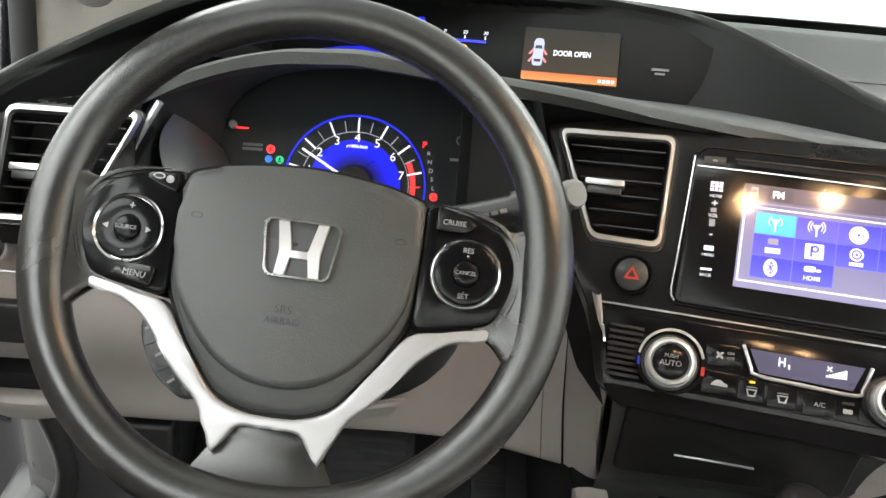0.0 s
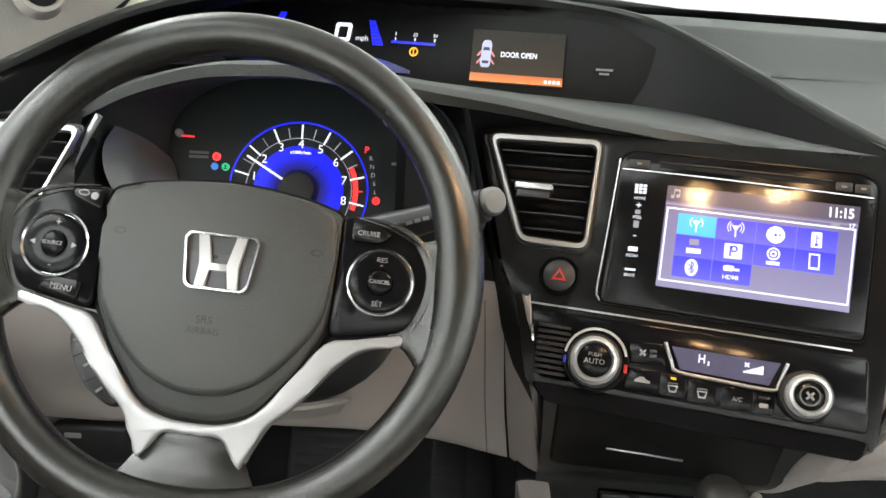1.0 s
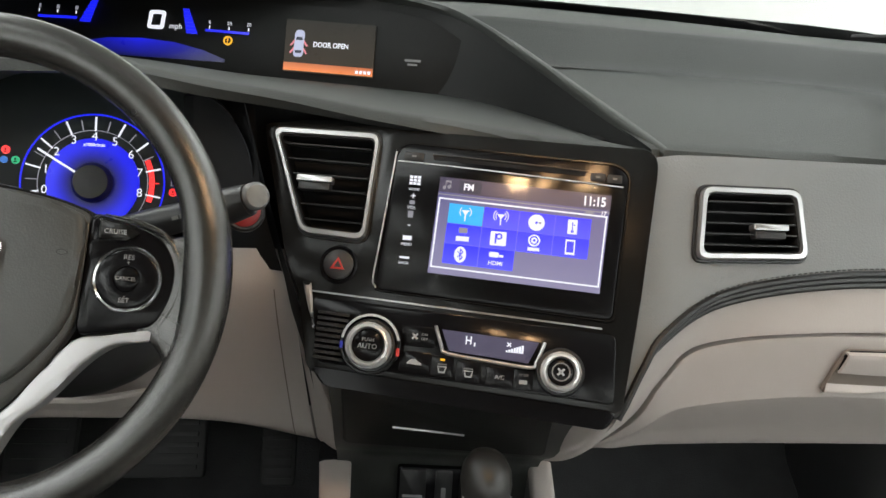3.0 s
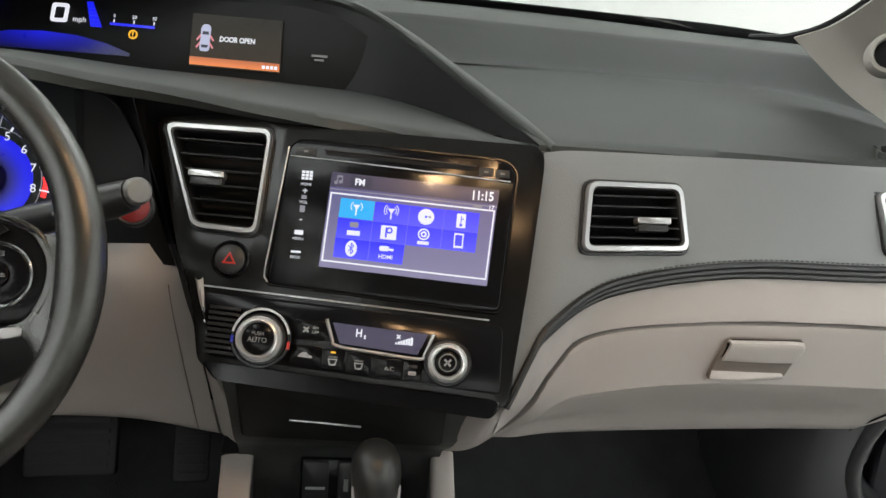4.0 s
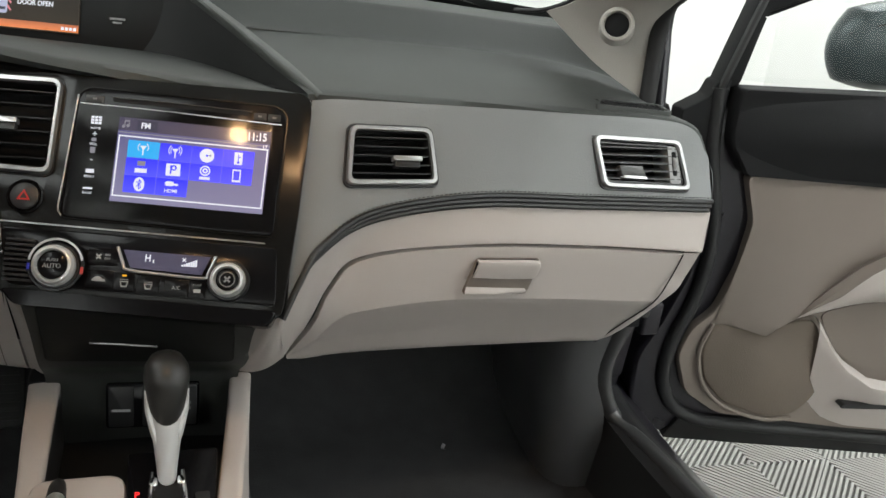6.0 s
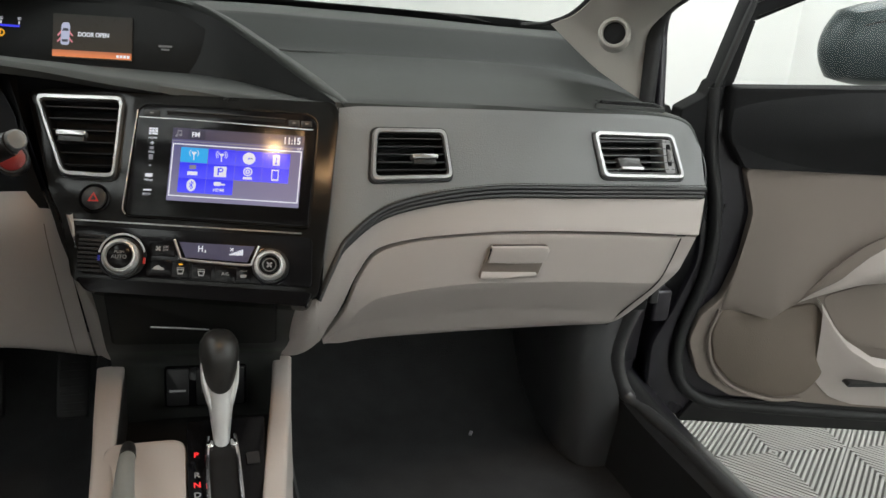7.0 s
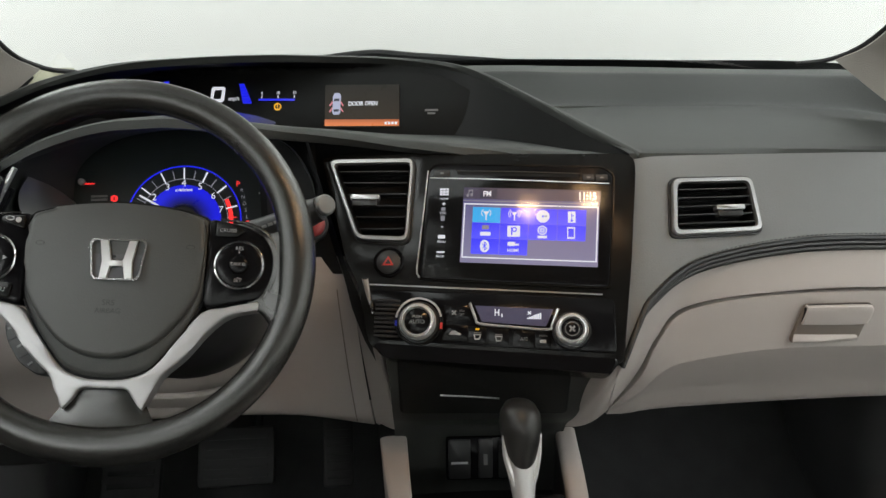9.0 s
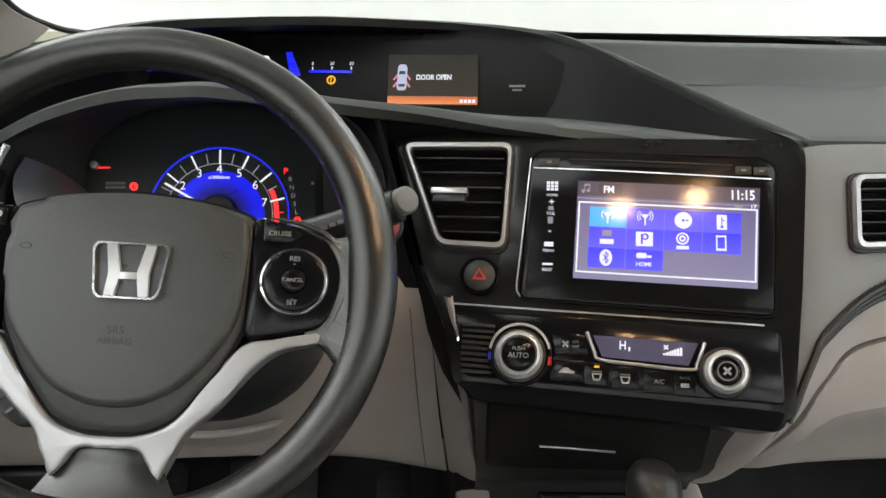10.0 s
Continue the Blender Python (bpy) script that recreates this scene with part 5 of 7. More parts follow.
for y, text, size in ((0.0555, "HOME", 0.0035), (0.049, "+", 0.010), (0.0385, "VOL", 0.0042), (0.023, "-", 0.010), (0.0045, "MENU", 0.0036), (-0.0125, "BACK", 0.0036)):
    words(text, ST, -0.0585 - (0.06 - y) * 0.03, y, size, WHITE_L, unit, 0.0036)
for i in range(3):
    for j in range(3):
        bar(ST, -0.0622 + i * 0.0036, 0.0612 + j * 0.0030, 0.0029, 0.0023, WHITE_L, unit, 0.0036, "home_icon")
bar(ST, -0.0592, 0.0435, 0.0045, 0.0035, GREY_L, unit, 0.0036, "volume_icon")
bar(ST, -0.0595, 0.0325, 0.0045, 0.006, GREY_L, unit, 0.0036, "volume_icon")
bar(ST, -0.0600, 0.0105, 0.008, 0.004, WHITE_L, unit, 0.0036, "menu_icon")
bar(ST, -0.0605, -0.0075, 0.009, 0.0018, WHITE_L, unit, 0.0036, "back_icon")
face_to(part("cover_glass", leaf(ST, mm([(-80, -36), (125, -44), (130.5, 71), (-76, 78.5)]), 0.0054), COVER, unit, "glossy glass front", smooth=False), (-0.2, -0.2, 1.0))

# ---- climate control
clim = thing("climate_control", "climate control row with two silver dials", "climate control")
LCD = mm([(-20, -68), (66, -71), (58, -90), (-12, -86)])
part("display", plate(ST, LCD, 0.001, 0.0022), DIM_L, clim, "dim blue-grey display")
part("display_trim", tube([(-0.0255, -0.0655, 0.003), (-0.019, -0.082, 0.0035), (-0.014, -0.0885, 0.0035), (0.022, -0.0915, 0.0035), (0.060, -0.0935, 0.0035), (0.065, -0.088, 0.0035), (0.071, -0.0705, 0.003)], 0.0016, 8, 40, m=ST), SILVER, clim, "silver display trim")
words("H", ST, 0.0045, -0.0758, 0.0100, WHITE_L, clim, 0.0026, wide=0.85, bold=0.0002)
bar(ST, 0.0100, -0.0785, 0.0014, 0.0036, WHITE_L, clim, 0.0026)
for i in range(7):
    h = 0.0016 + 0.0009 * i
    bar(ST, 0.0385 + i * 0.00225, -0.0822 + h / 2, 0.0019, h, WHITE_L, clim, 0.0026, "fan_step")
for k in range(4):
    bar(ST @ pose(0.0400, -0.0755, 0, 0, 0, 45 + 90 * k), 0.0013, 0, 0.0022, 0.0012, WHITE_L, clim, 0.0026, "fan_icon")


def dial(x, y, r, label):
    d = part("dial_base", turned(ST, x, y, [(r + 0.0042, 0.0), (r + 0.0042, 0.006), (r + 0.003, 0.0085), (r - 0.002, 0.009)], 48), DARK, clim, label)
    part("dial_ring", turned(ST, x, y, [(r, 0.006), (r, 0.017), (r - 0.0015, 0.0205), (r - 0.0036, 0.0215), (r - 0.0050, 0.019), (r - 0.0053, 0.012)], 48), BRIGHT, d, "knurled silver ring")
    part("dial_cap", turned(ST, x, y, [(r - 0.0054, 0.010), (r - 0.0054, 0.0175), (r - 0.0072, 0.0187), (0.001, 0.0190)], 40), PIANO, d)
    for i in range(60):
        a = 2 * math.pi * i / 60
        q = pose(x + (r + 0.0002) * math.cos(a), y + (r + 0.0002) * math.sin(a), 0, 0, 0, math.degrees(a))
        part("knurl", box(-0.0004, -0.0005, 0.008, 0.0005, 0.0005, 0.017, m=ST @ q), BRIGHT, d, smooth=False)
    return d


dl = dial(-0.0815, -0.0890, 0.0195, "temperature dial")
part("scale_ring", ring_plate(ST, circle(-0.0810, -0.0875, 0.0272, 48), circle(-0.0810, -0.0875, 0.0238, 48), 0.006, 0.0103, 0.0006), BRUSHED, dl)
for i in range(40):
    a = radians(14 + i * 4.0)
    q = pose(-0.0810 + 0.0252 * math.cos(a), -0.0875 + 0.0252 * math.sin(a), 0, 0, 0, math.degrees(a))
    part("scale_arc", box(-0.0011, -0.0011, 0.010, 0.0011, 0.0011, 0.0108, m=ST @ q), BRIGHT, dl, smooth=False)
part("hot_mark", box(-0.0014, -0.0035, 0.010, 0.0014, 0.0035, 0.0110, m=ST @ pose(-0.0810 + 0.0252, -0.0925, 0)), RED, dl, "red hot mark")
part("cold_mark", box(-0.0012, -0.003, 0.010, 0.0012, 0.003, 0.0110, m=ST @ pose(-0.0810 - 0.0252, -0.0905, 0)), DEEP_L, dl, "blue cold mark")
words("PUSH", ST, -0.0815, -0.0845, 0.0046, PRINT, dl, 0.0196)
words("AUTO", ST, -0.0815, -0.0902, 0.0062, PRINT, dl, 0.0196)
dr = dial(0.0858, -0.0948, 0.0168, "fan speed dial")
part("fan_arc", ring_plate(ST, circle(0.0858, -0.0948, 0.0080, 30), circle(0.0858, -0.0948, 0.0068, 30), 0.0185, 0.0196, 0.0002), PRINT_D, dr)
for k in range(4):
    bar(ST @ pose(0.0858, -0.0948, 0, 0, 0, 45 + 90 * k), 0.0022, 0, 0.0034, 0.0018, PRINT, dr, 0.0197, "fan_blade")
for x, y, w in ((-0.039, -0.0765, 0.030), (-0.041, -0.099, 0.028), (-0.0165, -0.1005, 0.020), (0.007, -0.1025, 0.022), (0.0345, -0.1045, 0.024), (0.055, -0.1045, 0.017)):
    part("key", plate(ST, round_poly(rect(x - w / 2, y - 0.009, x + w / 2, y + 0.009), 0.0015, 2), 0.0, 0.0018, 0.0002), PIANO, clim)
for k in range(4):
    bar(ST @ pose(-0.043, -0.0765, 0, 0, 0, 45 + 90 * k), 0.0018, 0, 0.003, 0.0016, PRINT, clim, 0.0032, "fan_blade")
words("ON", ST, -0.0345, -0.0745, 0.0034, PRINT, clim, 0.0032)
words("OFF", ST, -0.0345, -0.0785, 0.0034, PRINT, clim, 0.0032)
part("recirculation_icon", plate(ST, [(-0.048, -0.101), (-0.035, -0.1015), (-0.035, -0.0995), (-0.038, -0.0985), (-0.0405, -0.0965), (-0.0435, -0.0965), (-0.0465, -0.0985)], 0.0026, 0.0032), PRINT, clim, "white car outline icon", smooth=False)
bar(ST, -0.0165, -0.0945, 0.0042, 0.0018, AMBER_L, clim, 0.0034, "indicator", "amber indicator light")
for x, y in ((-0.0165, -0.1025), (0.007, -0.1040)):
    bar(ST, x, y + 0.004, 0.008, 0.001, PRINT_D, clim, 0.0032, "caption_bar")
    part("defrost_icon", ring_plate(ST, [(x - 0.0028, y - 0.0035), (x + 0.0028, y - 0.0035), (x + 0.0042, y + 0.0025), (x - 0.0042, y + 0.0025)], [(x - 0.0018, y - 0.0022), (x + 0.0018, y - 0.0022), (x + 0.003, y + 0.0014), (x - 0.003, y + 0.0014)], 0.0026, 0.0032, 0.0001), PRINT, clim, smooth=False)
words("A/C", ST, 0.0345, -0.1045, 0.0052, PRINT, clim, 0.0032)
words("MODE", ST, 0.055, -0.1005, 0.003, PRINT_D, clim, 0.0032)
bar(ST, 0.055, -0.1065, 0.007, 0.0035, PRINT, clim, 0.0032, "mode_icon", r=0.001)

# ---------------------------------------------------------------- upper displays
DP = frame_of((-0.198, 1.0411, 0.9791), (0.9701, -0.2419, 0.0169), (-0.2297, -0.894, 0.3848))
upper = thing("upper_display", "gloss black upper display with digital speed and door warning", "car display")
part("panel", plate(DP, round_poly(mm([(-362, -82), (262, -82), (240, -20), (190, 10), (140, 20), (-350, 22)]), 0.012, 4), -0.003, 0.0, 0.0005), LINING, upper, "black smoked display panel")
# olive towards the bottom paints a reflection into the dark screen's glow
INFO = fade("lit_screen_reflection", (0.10, 0.070, 0.040), (0.016, 0.020, 0.019), 0.30)
INFO.node_tree.nodes["Principled BSDF"].inputs["Specular IOR Level"].default_value = 0.05
infoscreen = part("info_screen", plate(DP, mm([(4, -65), (119, -66), (116.5, -0.5), (1.5, 1.0)]), 0.0, 0.0034), INFO, upper, "lit information screen", smooth=False)
part("orange_band", plate(DP, mm([(4, -64), (118.8, -65), (118.4, -55), (3.6, -54)]), 0.0034, 0.0040), ORANGE_L, infoscreen, "orange lit band", smooth=False)
words("DOOR OPEN", DP, 0.0620, -0.0300, 0.0092, WHITE_L, infoscreen, 0.0042, wide=0.84, bold=0.00022)
for k in range(4):
    bar(DP, 0.0985 + 0.0052 * k, -0.0608, 0.0036, 0.0040, WHITE_L, infoscreen, 0.0044, "odometer_mark")
icon_body = round_poly(mm([(16.0, -46.5), (26.0, -46.5), (27.5, -42), (27.0, -34), (27.0, -24), (27.5, -18), (25.0, -12.5), (17.0, -12.5), (14.5, -18), (15.0, -24), (15.0, -34), (14.5, -42)]), 0.0022, 3)
car = part("car_icon", plate(DP, icon_body, 0.0034, 0.0042), PALE_L, infoscreen, "pale car icon seen from above", smooth=False)
part("front_glass", plate(DP, mm([(16.5, -25.5), (25.5, -25.5), (24.5, -21.5), (17.5, -21.5)]), 0.0042, 0.0046), NIGHT, car, smooth=False)
part("rear_glass", plate(DP, mm([(17.5, -42.0), (24.5, -42.0), (25.5, -38.5), (16.5, -38.5)]), 0.0042, 0.0046), NIGHT, car, smooth=False)
for d in (-1, 1):
    for y in (-25.0, -34.5):
        part("open_door", plate(DP, mm([(21 + d * 6.3, y), (21 + d * 11.5, y - 7.0), (21 + d * 10.0, y - 8.5), (21 + d * 6.3, y - 4.0)][::d]), 0.0036, 0.0044), PINK_L, car, "pink open door mark", smooth=False)
part("digit", ring_plate(DP, round_poly(mm([(-183, -23), (-161, -23), (-159.5, 1), (-181.5, 1)]), 0.004, 3), round_poly(mm([(-178.6, -18.6), (-165.4, -18.6), (-164.2, -3.4), (-177.2, -3.4)]), 0.002, 3), 0.001, 0.003, 0.0001), WHITE_L, upper, "white lit zero")
words("mph", DP, -0.144, -0.0185, 0.010, WHITE_L, upper, 0.003)
for k in range(7):
    y0 = -26 + 4.6 * k
    part("blue_wedge", plate(DP, mm([(-115 - 2.2 * k - 14 + k, y0), (-115 - 2.2 * k, y0), (-116 - 2.2 * k, y0 + 3.9), (-130 - 2.2 * k + k, y0 + 3.9)]), 0.001, 0.003), BLUE_L, upper, "blue lit wedge step", smooth=False)
    part("left_wedge", plate(DP, mm([(-276 + 2.2 * k, y0 + 6), (-262 + 2.2 * k - k, y0 + 6), (-261 + 2.2 * k - k, y0 + 9.9), (-275 + 2.2 * k, y0 + 9.9)]), 0.001, 0.003), BLUE_L, upper, "blue lit wedge step", smooth=False)
part("fuel_bar", plate(DP, mm([(-338, -18), (-281, -17), (-281, -14), (-338, -15)]), 0.001, 0.003), BLUE_L, upper, "blue fuel bar", smooth=False)
for k in range(3):
    bar(DP, -0.334 + k * 0.026, -0.009, 0.0015, 0.004, WHITE_L, upper, 0.003, "tick")
    bar(DP, -0.334 + k * 0.026, -0.003, 0.004, 0.005, GREY_L, upper, 0.003, "gauge_mark")
SWEEP = glow("lit_sweep", (0.010, 0.014, 0.80), 1.0)
nt = SWEEP.node_tree
cut = nt.nodes.new("ShaderNodeSeparateXYZ")
nt.links.new(nt.nodes.new("ShaderNodeTexCoord").outputs["Generated"], cut.inputs[0])
ends = nt.nodes.new("ShaderNodeMath")
ends.operation = "PINGPONG"
ends.inputs[1].default_value = 0.5
nt.links.new(cut.outputs["X"], ends.inputs[0])
lit = nt.nodes.new("ShaderNodeMath")
lit.operation = "MULTIPLY"
nt.links.new(ends.outputs[0], lit.inputs[0])
nt.links.new(cut.outputs["Z"], lit.inputs[1])
gain = nt.nodes.new("ShaderNodeMath")
gain.operation = "MULTIPLY"
gain.inputs[1].default_value = 1.9
nt.links.new(lit.outputs[0], gain.inputs[0])
nt.links.new(gain.outputs[0], nt.nodes["Principled BSDF"].inputs["Emission Strength"])
crest = [(-0.31, -0.054), (-0.275, -0.046), (-0.235, -0.0385), (-0.19, -0.036), (-0.145, -0.0385), (-0.105, -0.046), (-0.075, -0.056)]
part("blue_sweep", plate(DP, [*crest, *[(x, -0.060) for x, y in reversed(crest)]][::-1], 0.0004, 0.0012), SWEEP, upper, "dim blue lit sweep", smooth=False)
part("economy_bar", plate(DP, mm([(-104, -22), (-46, -23), (-46, -20), (-104, -19)]), 0.002, 0.003), BLUE_L, upper, "blue economy bar", smooth=False)
for k, text in enumerate(("0", "20", "30")):
    words(text, DP, -0.099 + k * 0.026, -0.0105, 0.0062, WHITE_L, upper, 0.003)
    bar(DP, -0.099 + k * 0.026, -0.0165, 0.0015, 0.004, WHITE_L, upper, 0.003, "tick")
lamp_ring = part("warning_lamp", ring_plate(DP, circle(-0.073, -0.032, 0.0058, 20), circle(-0.073, -0.032, 0.0042, 20), 0.001, 0.003, 0.0001), AMBER_L, upper, "amber tyre warning lamp")
bar(DP, -0.073, -0.0312, 0.0016, 0.0044, AMBER_L, lamp_ring, 0.003)
bar(DP, -0.073, -0.0350, 0.0016, 0.0014, AMBER_L, lamp_ring, 0.003)
bar(DP, 0.167, -0.041, 0.020, 0.003, PRINT_D, upper, 0.003, "airbag_caption")
bar(DP, 0.167, -0.046, 0.012, 0.0026, PRINT_D, upper, 0.003, "airbag_caption")

# ---------------------------------------------------------------- instrument dial
TP = frame_of((-0.372, 0.7935, 0.8275), (1, 0, 0), (0, -0.9132, 0.4076))
gauge = thing("rev_counter", "blue-lit rev counter in a black binnacle", "gauge")
part("face", plate(TP, round_poly(mm([(-150, -40), (150, -40), (150, 90), (70, 122), (-70, 122), (-145, 90)]), 0.04, 5), -0.006, 0.0), GAUGE, gauge)
F0 = [(-0.562, 0.700, 0.80), (-0.558, 0.700, 0.87), (-0.530, 0.705, 0.920), (-0.485, 0.708, 0.940), (-0.42, 0.708, 0.950), (-0.36, 0.708, 0.953), (-0.30, 0.708, 0.946), (-0.235, 0.706, 0.935), (-0.205, 0.70, 0.895), (-0.20, 0.70, 0.85), (-0.20, 0.70, 0.80)]
F1 = [(-0.508, 0.785, 0.80), (-0.507, 0.805, 0.86), (-0.498, 0.815, 0.895), (-0.465, 0.825, 0.922), (-0.42, 0.832, 0.934), (-0.36, 0.832, 0.938), (-0.30, 0.832, 0.933), (-0.25, 0.825, 0.920), (-0.235, 0.815, 0.885), (-0.235, 0.80, 0.85), (-0.235, 0.785, 0.80)]
part("cowl", sheet([F0, between(F0, F1, 0.5), F1], 60, 10), HOOD, gauge)
# grey sheet over the cowl's left wall, painting the light it catches
part("cowl_sheen", sheet([[(-0.5250, 0.720, 0.826), (-0.5330, 0.716, 0.8440), (-0.5380, 0.716, 0.8640), (-0.5365, 0.718, 0.8820), (-0.5270, 0.724, 0.8985)],
     [(-0.5180, 0.722, 0.824), (-0.5250, 0.722, 0.8400), (-0.5290, 0.727, 0.8600), (-0.5290, 0.734, 0.8770), (-0.5240, 0.746, 0.8900)],
     [(-0.5030, 0.735, 0.820), (-0.5090, 0.740, 0.8350), (-0.5140, 0.748, 0.8550), (-0.5180, 0.758, 0.8690), (-0.5190, 0.772, 0.8780)],
     [(-0.4870, 0.770, 0.806), (-0.4900, 0.780, 0.8190), (-0.4950, 0.792, 0.8350), (-0.5010, 0.802, 0.8460), (-0.5080, 0.812, 0.8530)]], 28, 24), FLANK, gauge, "binnacle's inner left wall, its sheen painted satin grey")
part("cowl_trim", tube([(-0.5660, 0.686, 0.846), (-0.5455, 0.686, 0.8815), (-0.5265, 0.690, 0.9135)], 0.0032, 8, 20), BRIGHT, gauge, "slim silver trim")
DISC = glow("lit_disc", (0.006, 0.010, 0.85), 1.0)
nt = DISC.node_tree
flat_map = nt.nodes.new("ShaderNodeVectorMath")
flat_map.operation = "MULTIPLY"
flat_map.inputs[1].default_value = (1, 0, 1)
nt.links.new(nt.nodes.new("ShaderNodeTexCoord").outputs["Generated"], flat_map.inputs[0])
apart = nt.nodes.new("ShaderNodeVectorMath")
apart.operation = "DISTANCE"
apart.inputs[1].default_value = (0.5, 0, 0.5)
nt.links.new(flat_map.outputs[0], apart.inputs[0])
ramp_r = nt.nodes.new("ShaderNodeMapRange")
ramp_r.interpolation_type = "SMOOTHSTEP"
for key, value in (("From Min", 0.20), ("From Max", 0.44), ("To Min", 0.02), ("To Max", 1.0)):
    ramp_r.inputs[key].default_value = value
nt.links.new(apart.outputs["Value"], ramp_r.inputs["Value"])
nt.links.new(ramp_r.outputs["Result"], nt.nodes["Principled BSDF"].inputs["Emission Strength"])
part("blue_disc", ring_plate(TP, circle(0, 0, 0.046, 72), circle(0, 0, 0.019, 72), 0.0, 0.0015, 0.0002), DISC, gauge, "blue lit ring")
part("scale_arc", ring_plate(TP, circle(0, 0, 0.0545, 72), circle(0, 0, 0.0539, 72), 0.0, 0.0012, 0.0001), GREY_L, gauge)
part("outer_ring", ring_plate(TP, circle(0, 0, 0.0715, 72), circle(0, 0, 0.0700, 72), 0.0, 0.0015, 0.0003), BLUE_L, gauge, "thin blue ring")
part("hub", turned(TP, 0, 0, [(0.020, 0.0), (0.020, 0.006), (0.017, 0.010), (0.002, 0.011)], 40), DARK, gauge)
for i in range(17):
    a = radians(90 + (8 - i) * 12.6)
    big = i % 2 == 0
    q = TP @ pose(0.061 * math.cos(a), 0.061 * math.sin(a), 0, 0, 0, math.degrees(a))
    red = i > 13
    part("tick", box(-0.0075 if big else -0.006, -0.0008 if big else -0.0004, 0.0, 0.0075 if big else 0.0045, 0.0008 if big else 0.0004, 0.0016, m=q), WHITE_L if big else (RED_L if red else GREY_L), gauge, smooth=False)
    if big:
        words(str(i // 2), TP, 0.0475 * math.cos(a), 0.0475 * math.sin(a), 0.0125, WHITE_L, gauge, 0.0022)
for i in range(12):
    a = radians(90 - 66 - i * 3.6)
    q = TP @ pose(0.0585 * math.cos(a), 0.0585 * math.sin(a), 0, 0, 0, math.degrees(a))
    part("red_zone", box(-0.0025, -0.0018, 0.0, 0.0025, 0.0018, 0.0013, m=q), RED_L, gauge, smooth=False)
words("x1000r/min", TP, 0, 0.0388, 0.0046, WHITE_L, gauge, 0.0026, "unit_caption", bold=0.00012)
a = radians(90 + 59)
part("needle", box(0.016, -0.0011, 0.006, 0.062, 0.0011, 0.0085, m=TP @ pose(0, 0, 0, 0, 0, math.degrees(a))), WHITE_L, gauge, "white needle", smooth=False)
words("P", TP, 0.0675, 0.045, 0.0095, RED_L, gauge, 0.002)
for k, ch in enumerate("RNDSL"):
    words(ch, TP, 0.0722 + 0.0016 * k, 0.0365 - 0.0087 * k, 0.0062, GREY_L, gauge, 0.002)
part("belt_lamp", turned(TP, 0.0798, -0.0068, [(0.0040, 0.0), (0.0040, 0.0014)], 16), RED_L, gauge, "red seat belt lamp")
part("brake_lamp", turned(TP, -0.0862, 0.0305, [(0.0042, 0.0), (0.0042, 0.0014)], 16), RED_L, gauge, "red brake lamp")
part("green_lamp", turned(TP, -0.0762, 0.0203, [(0.0040, 0.0), (0.0040, 0.0014)], 16), GREEN_L, gauge, "green economy lamp")
part("blue_lamp", turned(TP, -0.0875, 0.0203, [(0.0036, 0.0), (0.0036, 0.0014)], 16), glow("lit_sky", (0.02, 0.25, 0.9), 0.6), gauge, "blue cold lamp")
for ix, iy, im in ((0.0798, -0.0068, MATTE), (-0.0862, 0.0305, MATTE), (-0.0762, 0.0203, MATTE)):
    bar(TP, ix, iy + 0.0006, 0.0014, 0.0026, im, gauge, 0.0018, "lamp_icon")
    bar(TP, ix, iy - 0.0019, 0.0030, 0.0010, im, gauge, 0.0018, "lamp_icon")
for y in (0.034, 0.0295):
    bar(TP, -0.1045, y, 0.020, 0.0028, PRINT_D, gauge, 0.0012, "caption_bar")
bar(TP, 0.1026, 0.0325, 0.018, 0.0028, PRINT, gauge, 0.0012, "caption_bar")
part("small_dial_peg", turned(TP, -0.1255, 0.0525, [(0.004, 0.0), (0.004, 0.006), (0.002, 0.007)], 14), PRINT, gauge)
part("small_needle", box(-0.122, 0.0493, 0.002, -0.110, 0.0505, 0.0035, m=TP), RED_L, gauge, smooth=False)
part("odometer_icon", ring_plate(TP, circle(0.1035, 0.0525, 0.005, 16), circle(0.1035, 0.0525, 0.0035, 16), 0.0, 0.0012, 0.0001), PRINT_D, gauge)

# ---------------------------------------------------------------- steering wheel
WH = frame_of((-0.3685, 0.5071, 0.8525), (1, 0, 0), (0, -0.891, 0.454)) @ pose(-0.0048, -0.001, 0, 0, 0, -3.9)
HUB = WH @ Matrix.Translation((0, 0, -0.010))
wheel = thing("steering_wheel", "black leather steering wheel with silver lower spokes", "steering wheel")
rim = bmesh.new()
NR, NT = 160, 20
ringv = []
for i in range(NR):
    a = 2 * math.pi * i / NR
    grip = max(0, math.cos(2 * (a - radians(4)))) ** 6
    low = max(0, -math.sin(a)) ** 14
    rx = 0.0155 + 0.0018 * grip + 0.002 * low
    rz = 0.0150 + 0.002 * grip
    R0 = 0.1822 - rx
    row = []
    for k in range(NT):
        w = 2 * math.pi * k / NT
        row.append(rim.verts.new(WH @ Vector(((R0 + rx * math.cos(w)) * math.cos(a), (R0 + rx * math.cos(w)) * math.sin(a) - 0.0035, rz * math.sin(w)))))
    ringv.append(row)
for i in range(NR):
    p, q = ringv[i], ringv[(i + 1) % NR]
    for k in range(NT):
        rim.faces.new((p[k], p[(k + 1) % NT], q[(k + 1) % NT], q[k]))
part("rim", rim, LEATHER, wheel, "worn grained leather rim")
